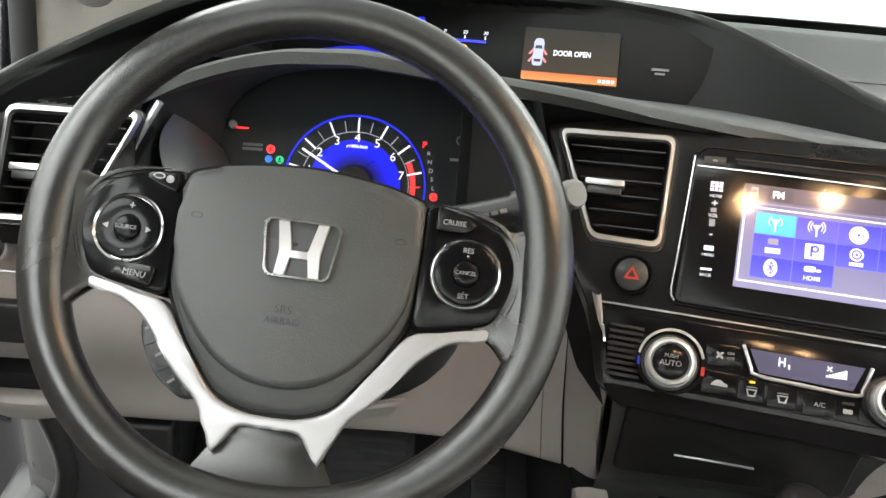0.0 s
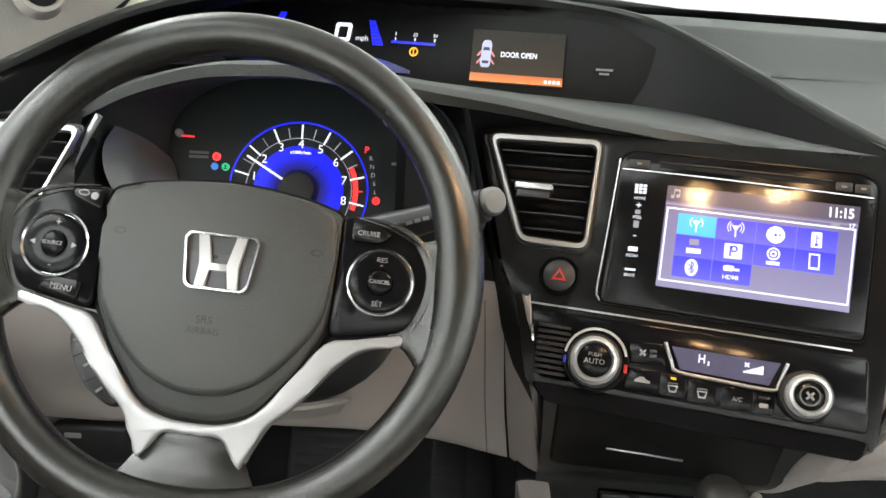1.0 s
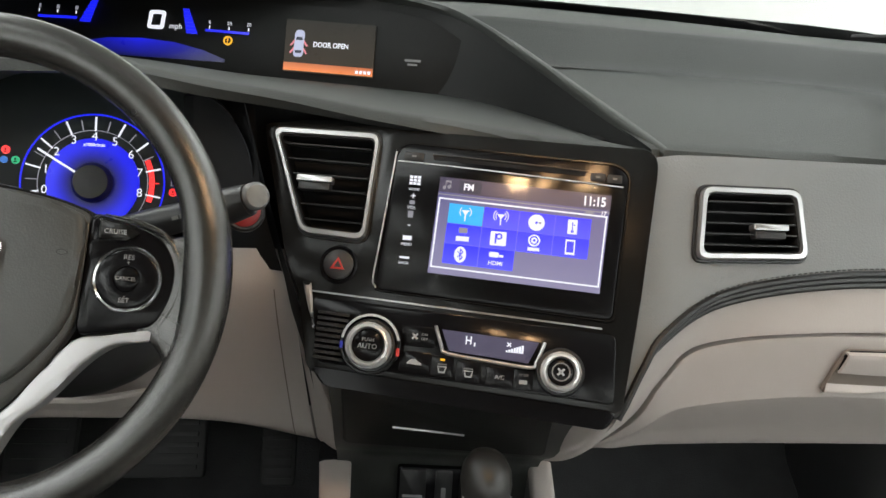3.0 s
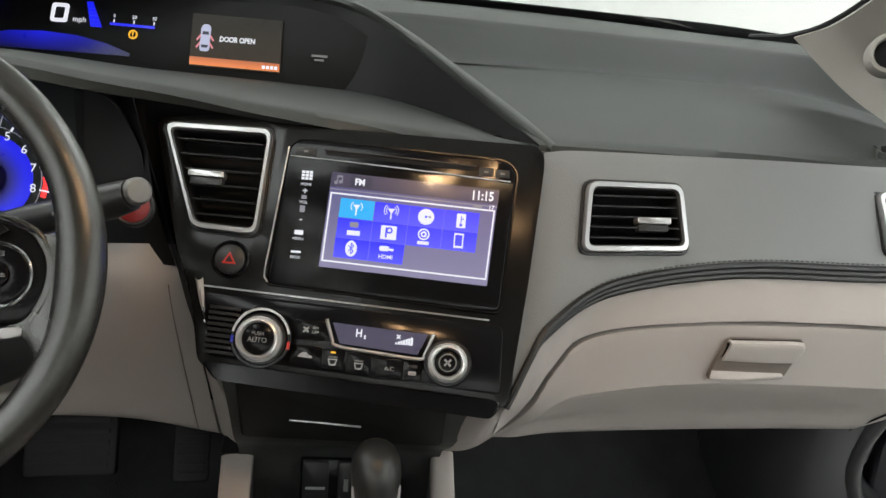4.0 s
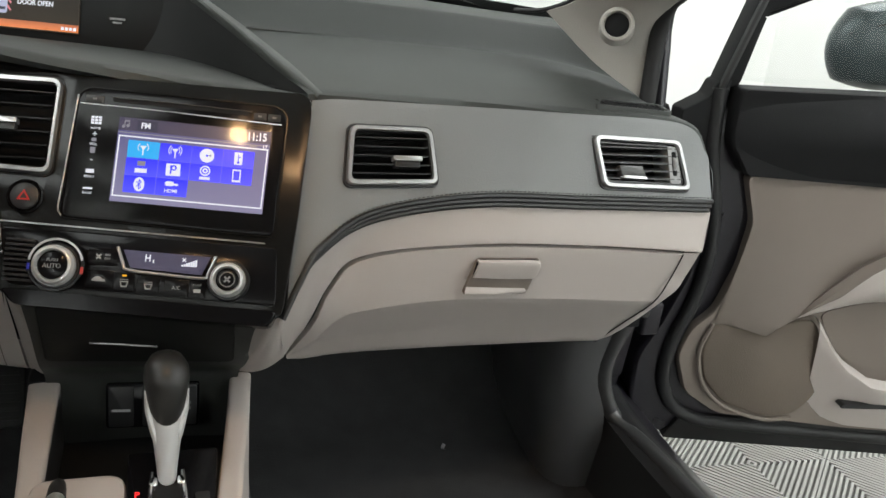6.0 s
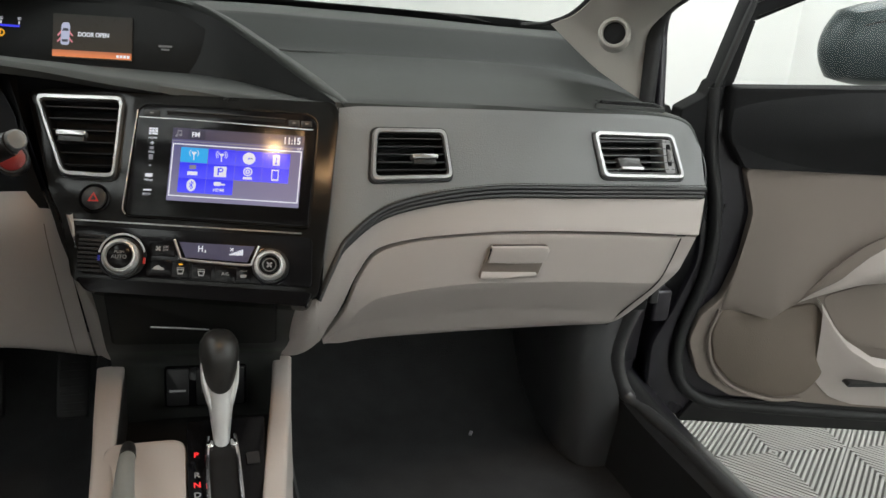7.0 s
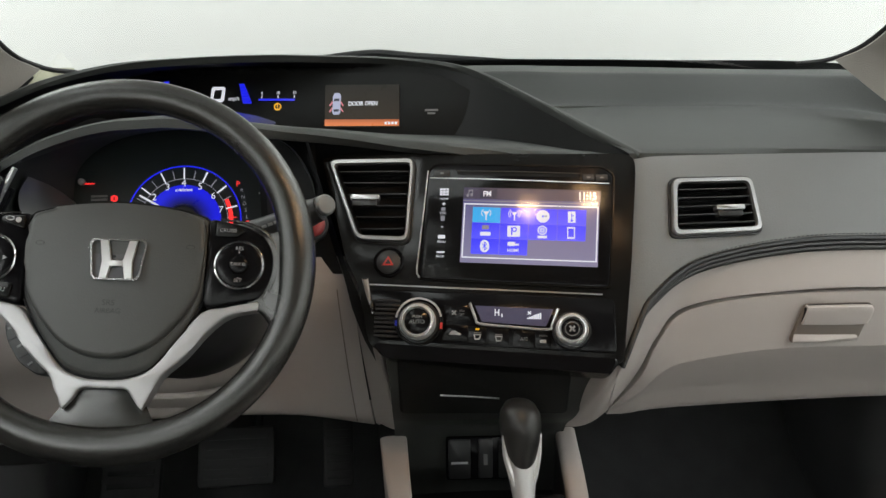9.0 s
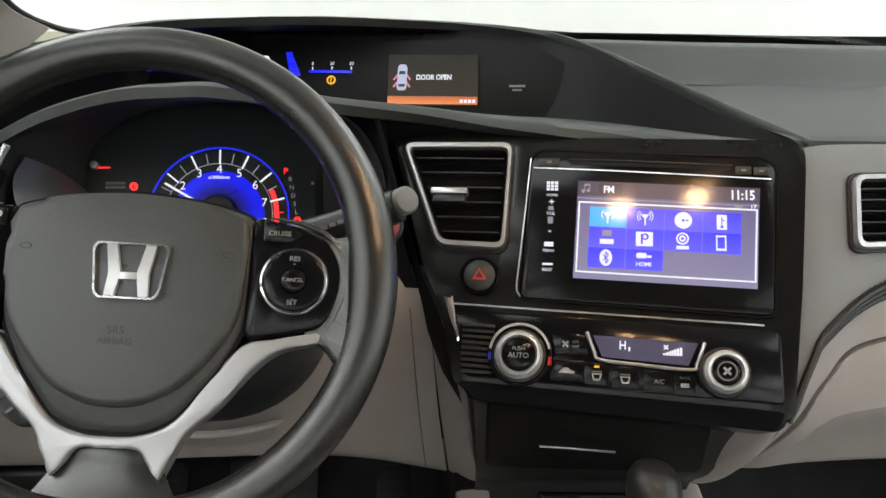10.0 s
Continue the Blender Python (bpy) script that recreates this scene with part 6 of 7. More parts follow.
for s in (1, -1):
    # leather shoulders that flow from the rim in to the switch pods
    rows = []
    for roll, pts in ((16, ((108, 35), (134, 29), (148, 32), (157, 50))), (3, ((108, 37), (134, 31), (148, 34), (157, 52))), (0, ((112, 32), (136, 26), (149, 27), (160, 40))), (0, ((120, 24), (140, 17), (152, 16), (165, 21))),
                      (0, ((125, 0), (143, 0), (153, 0), (166.5, 0))), (0, ((124, -20), (140, -22), (152, -26), (164, -28))), (0, ((122, -33), (134, -36), (146, -45), (157, -53))), (3, ((120, -41), (131, -44), (142, -56), (150, -72))), (16, ((120, -39), (131, -42), (142, -54), (150, -70)))):
        rows.append([WH @ Vector((s * x / 1000, y / 1000, (z - roll) / 1000)) for (x, y), z in zip(pts, (1, 2.5, 8, 13))])
    part("spoke_shoulder", sheet(rows, 16, 30), LEATHER, wheel)
    pod_o = round_poly(mm([(s * 80, 43), (s * 116, 36), (s * 134, 27), (s * 144, 9), (s * 143, -11), (s * 133, -34), (s * 80, -44)]), 0.008, 4)
    pod = part("switch_pod", plate(HUB, pod_o, -0.012, 0.013, 0.003), PIANO, wheel, "gloss black switch pod")
    part("pod_edge", tube([(s * 0.090, 0.0425, 0.0105), (s * 0.117, 0.038, 0.0125), (s * 0.136, 0.0285, 0.0125), (s * 0.1465, 0.009, 0.0125), (s * 0.1455, -0.012, 0.0125), (s * 0.1355, -0.035, 0.012)], (0.0004, 0.0018, 0.0018, 0.0018, 0.0018, 0.0012), 8, 40, m=HUB), LEATHER, pod)
    cx, cy = s * 0.1115, -0.002
    part("ring", turned(HUB, cx, cy, [(0.0235, 0.012), (0.0235, 0.0155), (0.0225, 0.0165), (0.0212, 0.0155), (0.021, 0.0135)], 48), CHROME, pod, "chrome switch ring")
    part("pad", turned(HUB, cx, cy, [(0.0208, 0.0125), (0.0208, 0.0158), (0.019, 0.0168), (0.009, 0.0160), (0.0085, 0.0150)], 48), PIANO, pod)
    part("centre_key", turned(HUB, cx, cy, [(0.0082, 0.013), (0.0082, 0.0175), (0.0065, 0.0185), (0.001, 0.0187)], 32), PIANO, pod)
    if s < 0:
        words("SOURCE", HUB, cx, cy, 0.0038, PRINT, pod, 0.0192)
        words("+", HUB, cx + 0.001, cy + 0.0145, 0.008, PRINT, pod, 0.0172)
        words("-", HUB, cx, cy - 0.0145, 0.008, PRINT, pod, 0.0172)
        for d in (-1, 1):
            part("arrow", plate(HUB, [(cx + d * 0.016, cy), (cx + d * 0.0125, cy + 0.002), (cx + d * 0.0125, cy - 0.002)], 0.016, 0.0172), PRINT, pod, smooth=False)
        key = part("menu_key", plate(HUB, round_poly(mm([(-118, -34), (-90, -39), (-88, -25), (-104, -24), (-114, -27)]), 0.003, 3), 0.012, 0.0165, 0.0012), BRUSHED, pod)
        words("MENU", HUB, -0.101, -0.031, 0.0055, PRINT, key, 0.0172, turn=-6)
        key = part("display_key", plate(HUB, round_poly(mm([(-106, 33), (-84, 25), (-84, 38), (-104, 38)]), 0.002, 3), 0.012, 0.0165, 0.0012), BRUSHED, pod)
        part("dot", turned(HUB, -0.0895, 0.0335, [(0.0026, 0.016), (0.0026, 0.0172)], 16), PRINT, key)
        part("oval", ring_plate(HUB, circle(-0.097, 0.035, 0.004, 18, 0.0022), circle(-0.097, 0.035, 0.003, 18, 0.0013), 0.016, 0.0172, 0.0001), PRINT, key)
    else:
        words("CANCEL", HUB, cx, cy, 0.0037, PRINT, pod, 0.0192)
        words("RES", HUB, cx, cy + 0.0150, 0.0048, PRINT, pod, 0.0172)
        words("+", HUB, cx, cy + 0.0112, 0.004, PRINT, pod, 0.0172)
        words("SET", HUB, cx, cy - 0.0150, 0.0048, PRINT, pod, 0.0172)
        words("-", HUB, cx, cy - 0.0118, 0.004, PRINT, pod, 0.0172)
        key = part("cruise_key", plate(HUB, round_poly(mm([(88, 24), (108, 24), (116, 30), (108, 36), (88, 39)]), 0.002, 3), 0.012, 0.0165, 0.0012), BRUSHED, pod)
        words("CRUISE", HUB, 0.100, 0.030, 0.0048, PRINT, key, 0.0172)
half = mm([(0, -110), (19, -108.5), (40, -99), (63, -70), (80, -47), (100, -42), (135, -35), (131, -43), (106, -49), (88, -63), (67, -89), (50, -105), (41, -121), (34.5, -136), (26, -126), (19, -118), (0, -117)])
right = [(p.x, p.y) for p in smooth_line([(x, y, 0) for x, y in half[:7]], 24)]
tail = [(p.x, p.y) for p in smooth_line([(x, y, 0) for x, y in half[7:14]], 26)]
under = [(p.x, p.y) for p in smooth_line([(x, y, 0) for x, y in half[13:17]], 12)][1:]
loop = [*right, *tail, *under]
spoke = solid(HUB, [*loop, *[(-x, y) for x, y in reversed(loop[1:-1])]], -0.008, 0.0120, 0.0028, seg=3)
part("silver_spokes", spoke, SPOKE, wheel, "satin silver lower spokes")
part("lower_spoke", sheet([[HUB @ Vector((x / 1000, y / 1000, z / 1000)) for x, y, z in row] for row in (((-24, -114, -8), (-8, -113.5, -8), (8, -113.5, -8), (24, -114, -8)), ((-24, -115.5, 4), (-8, -115, 6), (8, -115, 6), (24, -115.5, 4)), ((-36, -131, 3), (-13, -130, 7), (13, -130, 7), (36, -131, 3)), ((-48, -149, 9), (-17, -149, 10), (17, -149, 10), (48, -149, 9)), ((-66, -161, 16), (-22, -166, 22), (22, -166, 22), (66, -161, 16)))], 24, 24), LEATHER, wheel, "leather lower spoke")
PADO = mirrored(mm([(0, 56), (28, 54), (55, 50), (79, 43), (84.5, 33), (84.5, 0), (80, -36), (63, -69), (39, -99), (20, -107), (0, -108.5)]))
pad = part("airbag_cover", plate(HUB, round_poly(PADO, 0.008, 4), -0.02, 0.012, 0.006, dome=0.003), PADMAT, wheel, "matt black airbag cover")
FACE_O = [(p.x, p.y) for p in smooth_line([(x / 1000, y / 1000, 0) for x, y in ((0, 52), (40, 49), (74, 41), (79, 30), (79, 0), (74, -36), (48, -72), (22, -88), (0, -91), (-22, -88), (-48, -72), (-74, -36), (-79, 0), (-79, 30), (-74, 41), (-40, 49))], 72, True)]
part("cover_face", solid(HUB, FACE_O, 0.008, 0.0195, 0.0055, seg=4), PADMAT, pad)
part("cover_gap", plate(HUB, round_poly([(x * 1.022, y * 1.02) for x, y in PADO], 0.008, 4), -0.022, 0.0075), MATTE, wheel)
EM = HUB @ Matrix.Translation((0.0038, -0.0022, 0.0205)) @ pose(0, 0, 0, -2)
ew = [(-23.5, 19.5), (23.5, 19.5), (26, 15.5), (22, -16), (18.5, -19.5), (-18.5, -19.5), (-22, -16), (-26, 15.5)]
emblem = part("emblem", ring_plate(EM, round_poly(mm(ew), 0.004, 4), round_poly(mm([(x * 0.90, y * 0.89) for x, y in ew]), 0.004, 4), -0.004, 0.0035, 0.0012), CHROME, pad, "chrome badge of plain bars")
part("badge_ground", plate(EM, round_poly(mm([(x * 0.93, y * 0.92) for x, y in ew]), 0.004, 4), -0.006, -0.0008), BADGE, emblem, "dark badge ground")
part("left_bar", plate(EM, mm([(-16.5, 17.8), (-9.5, 17.8), (-5.0, -2), (-8.0, -17.8), (-14.5, -17.8), (-13.2, -2)]), -0.003, 0.0032, 0.0008), BRIGHT, emblem)
part("right_bar", plate(EM, mm([(16.5, 17.8), (13.2, -2), (14.5, -17.8), (8.0, -17.8), (5.0, -2), (9.5, 17.8)]), -0.003, 0.0032, 0.0008), BRIGHT, emblem)
part("cross_bar", plate(EM, mm([(-7.5, -6), (7.5, -6), (6.5, -1), (-6.5, -1)]), -0.003, 0.0031, 0.0006), BRIGHT, emblem)
words("SRS", HUB, -0.001, -0.0415, 0.0075, DARK, pad, 0.0199)
words("AIRBAG", HUB, -0.001, -0.0490, 0.0065, DARK, pad, 0.0199)
for s in (1, -1):
    part("horn_mark", ring_plate(HUB, circle(s * 0.067, 0.012, 0.004, 14, 0.0022), circle(s * 0.067, 0.012, 0.0033, 14, 0.0015), 0.010, 0.0198, 0.0001), DARK, pad)
thumb = part("phone_keys", plate(HUB, round_poly(mm([(-92, -50), (-64, -84), (-52, -106), (-62, -107), (-80, -95), (-93, -75), (-97, -60)]), 0.006, 3), -0.014, 0.002, 0.003), DARK, wheel, "black phone key pad")
for x, y, t in ((-0.090, -0.064, 30), (-0.080, -0.080, 35), (-0.069, -0.096, 40)):
    bar(HUB @ pose(x, y, 0, 0, 0, t), 0, 0, 0.005, 0.0018, PRINT_D, thumb, 0.003, "key_icon")
for x, y in ((-0.085, -0.073), (-0.0745, -0.089)):
    bar(HUB @ pose(x, y, 0, 0, 0, 30), 0, 0, 0.013, 0.0007, MATTE, thumb, 0.0024, "key_gap")

column = thing("steering_column", "black plastic steering column shroud", "steering column")
part("shroud", tube([(-0.371, 0.535, 0.832), (-0.355, 0.58, 0.790), (-0.345, 0.65, 0.755), (-0.36, 0.80, 0.72)], (0.070, 0.088, 0.094, 0.075), 32, 24, flat=0.85), DARK, column)
part("hub_cover", turned(WH, 0, -0.02, [(0.075, -0.05), (0.082, -0.035), (0.080, -0.022), (0.05, -0.018)], 40), DARK, column)
stalk = thing("wiper_stalk", "black wiper stalk with a grey round end", "stalk")
STK = [(-0.31, 0.615, 0.835), (-0.25, 0.603, 0.856), (-0.21, 0.595, 0.872), (-0.189, 0.591, 0.880)]
part("arm", tube(STK, (0.012, 0.013, 0.011, 0.008), 14, 24), DARK, stalk)
part("collar", tube([(-0.226, 0.600, 0.864), (-0.208, 0.597, 0.870), (-0.190, 0.591, 0.878)], (0.0140, 0.0148, 0.0128), 18, 10), DARK, stalk)
part("end_cap", turned(frame_of((-0.185, 0.588, 0.882), (1, 0, 0.3), (0.45, -0.80, 0.32)), 0, 0, [(0.007, -0.012), (0.0112, -0.004), (0.0112, 0.002), (0.009, 0.005), (0.002, 0.006)], 30), material("grey_cap", (0.16, 0.165, 0.165), 0.45, vary=0.1, patch=0.02), stalk, "dull grey end cap")
for k in range(3):
    p = Vector(STK[1]).lerp(Vector(STK[2]), 0.05 + 0.16 * k)
    bar(frame_of((p.x, p.y - 0.0125, p.z + 0.004), (0.93, -0.1, 0.33), (0, -1, 0.3)), 0, 0, 0.005, 0.003, PRINT_D, stalk, 0.0008, "stalk_icon")
start = thing("start_button", "round red engine start button", "button")
SB = frame_of((-0.203, 0.660, 0.846), (1, -0.1, 0), (0.1, -0.9, 0.35))
part("ring", turned(SB, 0, 0, [(0.0180, -0.02), (0.0180, 0.002), (0.0160, 0.004), (0.0142, 0.003)], 36), DARK, start)
part("cap", turned(SB, 0, 0, [(0.0140, -0.004), (0.0140, 0.0035), (0.012, 0.005), (0.001, 0.0052)], 36), material("start_red", (0.20, 0.014, 0.014), 0.35, vary=0.1, patch=0.02), start, "glossy red cap")
part("side_filler", sheet([[(-0.200, 0.715, 0.945), (-0.196, 0.70, 0.88), (-0.186, 0.685, 0.83), (-0.172, 0.685, 0.78)], [(-0.225, 0.735, 0.945), (-0.225, 0.72, 0.88), (-0.225, 0.705, 0.83), (-0.225, 0.70, 0.78)], [(-0.26, 0.745, 0.935), (-0.26, 0.735, 0.88), (-0.26, 0.725, 0.83), (-0.26, 0.715, 0.78)]], 20, 14), MATTE, dash)
part("stack_cheek", sheet([[(-0.205, 0.690, 0.935), (-0.172, 0.672, 0.81), (-0.152, 0.645, 0.76), (-0.137, 0.606, 0.70)], [(-0.215, 0.74, 0.935), (-0.19, 0.72, 0.81), (-0.172, 0.70, 0.76), (-0.15, 0.68, 0.70)]], 20, 6), MATTE, dash)

# ---------------------------------------------------------------- console
console = thing("centre_console", "black centre console between beige rails", "console")
part("pocket_back", sheet([[(-0.128, 0.615, 0.715), (0, 0.60, 0.712), (0.128, 0.573, 0.705)], [(-0.122, 0.64, 0.66), (0, 0.635, 0.655), (0.115, 0.62, 0.65)], [(-0.118, 0.665, 0.605), (0, 0.66, 0.60), (0.105, 0.65, 0.60)], [(-0.115, 0.70, 0.56), (0, 0.70, 0.56), (0.10, 0.69, 0.56)], [(-0.115, 0.71, 0.47), (0, 0.71, 0.47), (0.10, 0.70, 0.47)]], 24, 20), SOCKETWALL, console)
part("tray_floor", box(-0.115, 0.50, 0.462, 0.10, 0.71, 0.470), POCKET, console)
part("pocket_lid", plate(frame_of((-0.012, 0.628, 0.657), (0.985, -0.10, 0), (-0.10, -0.92, -0.36)), round_poly(rect(-0.10, -0.045, 0.10, 0.042), 0.006), -0.006, 0.004, 0.002), POCKET, console, "black pocket lid")
part("lid_edge", tube([(-0.063, 0.634, 0.643), (-0.03, 0.631, 0.641), (0.006, 0.628, 0.638)], 0.0012, 8, 12), SILVER, console, "thin silver lid edge")
PO = frame_of((0.002, 0.690, 0.528), (0.99, -0.08, 0), (-0.07, -0.98, 0.15))
port = part("port_plate", plate(PO, round_poly(rect(-0.053, -0.027, 0.053, 0.028), 0.004), -0.004, 0.003, 0.001), PIANO, console, "black socket plate")
part("media_socket", plate(PO, round_poly(rect(-0.050, -0.025, -0.022, 0.026), 0.003), 0.002, 0.0055, 0.001), DARK, port)
bar(PO, -0.036, -0.004, 0.021, 0.0030, PRINT, port, 0.0062, "socket_line")
part("usb_socket", plate(PO, round_poly(rect(-0.012, -0.025, 0.006, 0.026), 0.003), 0.002, 0.0055, 0.001), DARK, port)
bar(PO, -0.003, 0.0, 0.005, 0.014, PRINT_D, port, 0.0062, "usb_icon")
part("power_socket", plate(PO, round_poly(rect(0.014, -0.025, 0.050, 0.026), 0.003), 0.002, 0.0055, 0.001), DARK, port)
bar(PO, 0.036, 0.004, 0.015, 0.003, PRINT_D, port, 0.0062, "socket_caption")
bar(PO, 0.036, -0.003, 0.015, 0.003, PRINT_D, port, 0.0062, "socket_caption")
RY = ((0.705, 0.560), (0.60, 0.552), (0.50, 0.545), (0.30, 0.535), (0.05, 0.53))
for s, x0s, x1s in ((-1, (-0.134, -0.130, -0.125, -0.118, -0.115), (-0.100, -0.101, -0.101, -0.098, -0.095)), (1, (0.092, 0.078, 0.063, 0.038, 0.020), (0.118, 0.104, 0.089, 0.064, 0.046))):
    xo, xi = (x0s, x1s) if s < 0 else (x1s, x0s)
    part("rail", sheet([[(x, y, z - 0.008) for x, (y, z) in zip(x0s, RY)], [(x + 0.003, y, z) for x, (y, z) in zip(x0s, RY)], [(x - 0.003, y, z) for x, (y, z) in zip(x1s, RY)], [(x, y, z - 0.008) for x, (y, z) in zip(x1s, RY)]], 40, 14), BEIGE, console, "beige console rail")
    part("side", sheet([[(x, y, z - 0.008) for x, (y, z) in zip(xo, RY)], [(s * 0.118, y + 0.02, 0.26) for y, z in RY]], 30, 10), BEIGE, console)
    part("inner_side", sheet([[(x, y, z - 0.008) for x, (y, z) in zip(xi, RY)], [(x, y, 0.44) for x, (y, z) in zip(xi, RY)]], 30, 6), DARK, console)
    part("rail_cap", box(x0s[0] - 0.001, 0.700, 0.556, x1s[0] + 0.002, 0.735, 0.562, 0.003), MATTE, console)
part("left_flank", sheet([[(-0.166, 0.688, 0.79), (-0.160, 0.690, 0.752), (-0.157, 0.696, 0.71), (-0.148, 0.727, 0.63), (-0.138, 0.748, 0.556)], [(-0.154, 0.660, 0.785), (-0.148, 0.652, 0.75), (-0.142, 0.652, 0.70), (-0.132, 0.695, 0.63), (-0.124, 0.725, 0.559)], [(-0.146, 0.640, 0.785), (-0.140, 0.630, 0.75), (-0.133, 0.629, 0.702), (-0.122, 0.680, 0.631), (-0.110, 0.714, 0.562)], [(-0.140, 0.66, 0.785), (-0.132, 0.65, 0.75), (-0.126, 0.65, 0.702), (-0.114, 0.70, 0.631), (-0.104, 0.735, 0.562)]], 30, 20), BEIGE, console)
part("right_flank", sheet([[(0.130, 0.560, 0.70), (0.140, 0.622, 0.643), (0.1545, 0.684, 0.588)], [(0.127, 0.560, 0.70), (0.134, 0.614, 0.641), (0.138, 0.692, 0.570)], [(0.124, 0.561, 0.701), (0.126, 0.608, 0.64), (0.119, 0.700, 0.560)], [(0.118, 0.563, 0.702), (0.113, 0.610, 0.64), (0.093, 0.706, 0.562)], [(0.110, 0.59, 0.702), (0.103, 0.64, 0.64), (0.086, 0.73, 0.562)]], 20, 18), BEIGE, console)
TR = frame_of((-0.068, 0.42, 0.530), (1, 0, 0), (0, -0.20, 0.98))
part("brake_tray", plate(TR, round_poly(rect(-0.045, -0.30, 0.043, 0.108), 0.02, 5), -0.08, 0.0, 0.006), BEIGE, console, "beige tray under the brake lever")
GT = frame_of((0.014, 0.40, 0.529), (1, 0, 0), (0, -0.20, 0.98))
gate = part("gear_gate", plate(GT, round_poly([(-0.038, -0.30), (0.010, -0.30), (0.052, 0.150), (-0.038, 0.150)], 0.006, 4), -0.08, 0.0, 0.003), PIANO, console, "gloss black gear gate")
for sx in (-0.0165, 0.0165):
    part("gate_rail", tube([(sx * 0.9, 0.115, 0.004), (sx, 0.08, 0.006), (sx * 1.05, 0.0, 0.006), (sx * 1.1, -0.2, 0.006)], 0.0024, 8, 24, m=GT), CHROME, gate, "chrome gate rail")
part("gate_slot", plate(GT, round_poly(rect(-0.014, -0.22, 0.014, 0.11), 0.006), 0.0, 0.002), MATTE, gate)
for k, (ch, mat) in enumerate((("P", RED_L), ("R", PRINT), ("N", RED_L), ("D", PRINT), ("S", PRINT), ("L", PRINT))):
    words(ch, GT, -0.0285, (0.091, 0.060, 0.0455, 0.031, 0.0175, 0.004)[k], 0.0105, mat, gate, 0.001, bold=0.0002)
part("lock_release", plate(GT, round_poly(rect(0.026, 0.070, 0.040, 0.088), 0.002, 2), 0.0, 0.0012), DARK, gate, "small shift lock cover")

shifter = thing("gear_shifter", "gear shifter with black knob and silver shaft", "gear lever")
KX = 0.014
def oval(y, z, rx, ry):
    return [(KX + rx * math.cos(2 * math.pi * i / 28), y + ry * math.sin(2 * math.pi * i / 28), z) for i in range(28)]
def stackup(name, rings, mat, label=""):
    b = bmesh.new()
    vs = [[b.verts.new(p) for p in r] for r in rings]
    for a, c in zip(vs, vs[1:]):
        for i in range(len(a)):
            b.faces.new((a[i], a[(i + 1) % len(a)], c[(i + 1) % len(a)], c[i]))
    b.faces.new(vs[0][::-1])
    b.faces.new(vs[-1])
    return part(name, b, mat, shifter, label)
stackup("knob", [oval(0.528, 0.598, 0.009, 0.012), oval(0.532, 0.611, 0.0155, 0.018), oval(0.538, 0.632, 0.0205, 0.025), oval(0.541, 0.648, 0.0224, 0.0275), oval(0.543, 0.659, 0.0213, 0.026), oval(0.544, 0.667, 0.0168, 0.021), oval(0.544, 0.6712, 0.009, 0.010)], KNOB, "black grained knob")
stackup("shaft_sleeve", [oval(0.506, 0.549, 0.0088, 0.010), oval(0.511, 0.562, 0.0100, 0.011), oval(0.521, 0.585, 0.0132, 0.014), oval(0.530, 0.603, 0.0168, 0.017), oval(0.536, 0.618, 0.0196, 0.019)], BRIGHT, "satin silver sleeve")
for s in (1, -1):
    part("side_blade", tube([(KX + s * 0.0205, 0.531, 0.640), (KX + s * 0.0176, 0.527, 0.618), (KX + s * 0.0120, 0.519, 0.598), (KX + s * 0.0070, 0.513, 0.578)], (0.001, 0.0032, 0.0040, 0.0020), 8, 16), BRIGHT, shifter)
part("rod", tube([(KX, 0.510, 0.560), (KX, 0.500, 0.540), (KX, 0.488, 0.512)], 0.0065, 12, 8), CHROME, shifter, "chrome rod")
for sx in (-0.0135, 0.0135):
    part("rod_fork", box(KX + sx - 0.0042, 0.492, 0.520, KX + sx + 0.0042, 0.506, 0.557, 0.003), CHROME, shifter)
brake = thing("parking_brake", "grey parking brake lever with a dark button", "brake lever")
part("grip", tube([(-0.0855, 0.484, 0.558), (-0.086, 0.470, 0.560), (-0.086, 0.44, 0.562), (-0.084, 0.36, 0.565), (-0.078, 0.25, 0.558), (-0.075, 0.1, 0.54)], (0.0085, 0.0105, 0.0125, 0.0145, 0.015, 0.015), 18, 34), material("brake_grip", (0.22, 0.225, 0.215), 0.45, grain=0.3, grain_size=0.0016, vary=0.08, patch=0.06), brake)
part("button", tube([(-0.0855, 0.506, 0.556), (-0.0855, 0.498, 0.5585), (-0.0855, 0.480, 0.5595)], (0.0070, 0.0084, 0.0090), 14, 6), DARK, brake, "dark release button")

# ---------------------------------------------------------------- pedals
bp = thing("brake_pedal", "black ribbed rubber brake pedal", "pedal")
BPM = frame_of((-0.357, 0.965, 0.405), (1, 0, 0), (0, -0.85, 0.53))
part("pad", plate(BPM, round_poly(rect(-0.062, -0.046, 0.058, 0.046), 0.008), -0.01, 0.006, 0.003), RUBBER, bp)
for k in range(5):
    part("rib", plate(BPM, round_poly(rect(-0.052, -0.034 + k * 0.015, 0.048, -0.028 + k * 0.015), 0.001, 2), 0.005, 0.009, 0.001), RUBBER, bp)
part("arm", tube([(-0.33, 0.975, 0.41), (-0.33, 1.05, 0.50), (-0.33, 1.07, 0.66)], 0.010, 8, 12), MATTE, bp)
ap = thing("accelerator_pedal", "black accelerator pedal beside the console", "pedal")
APM = frame_of((-0.198, 0.955, 0.41), (1, 0, 0), (0, -0.80, 0.60))
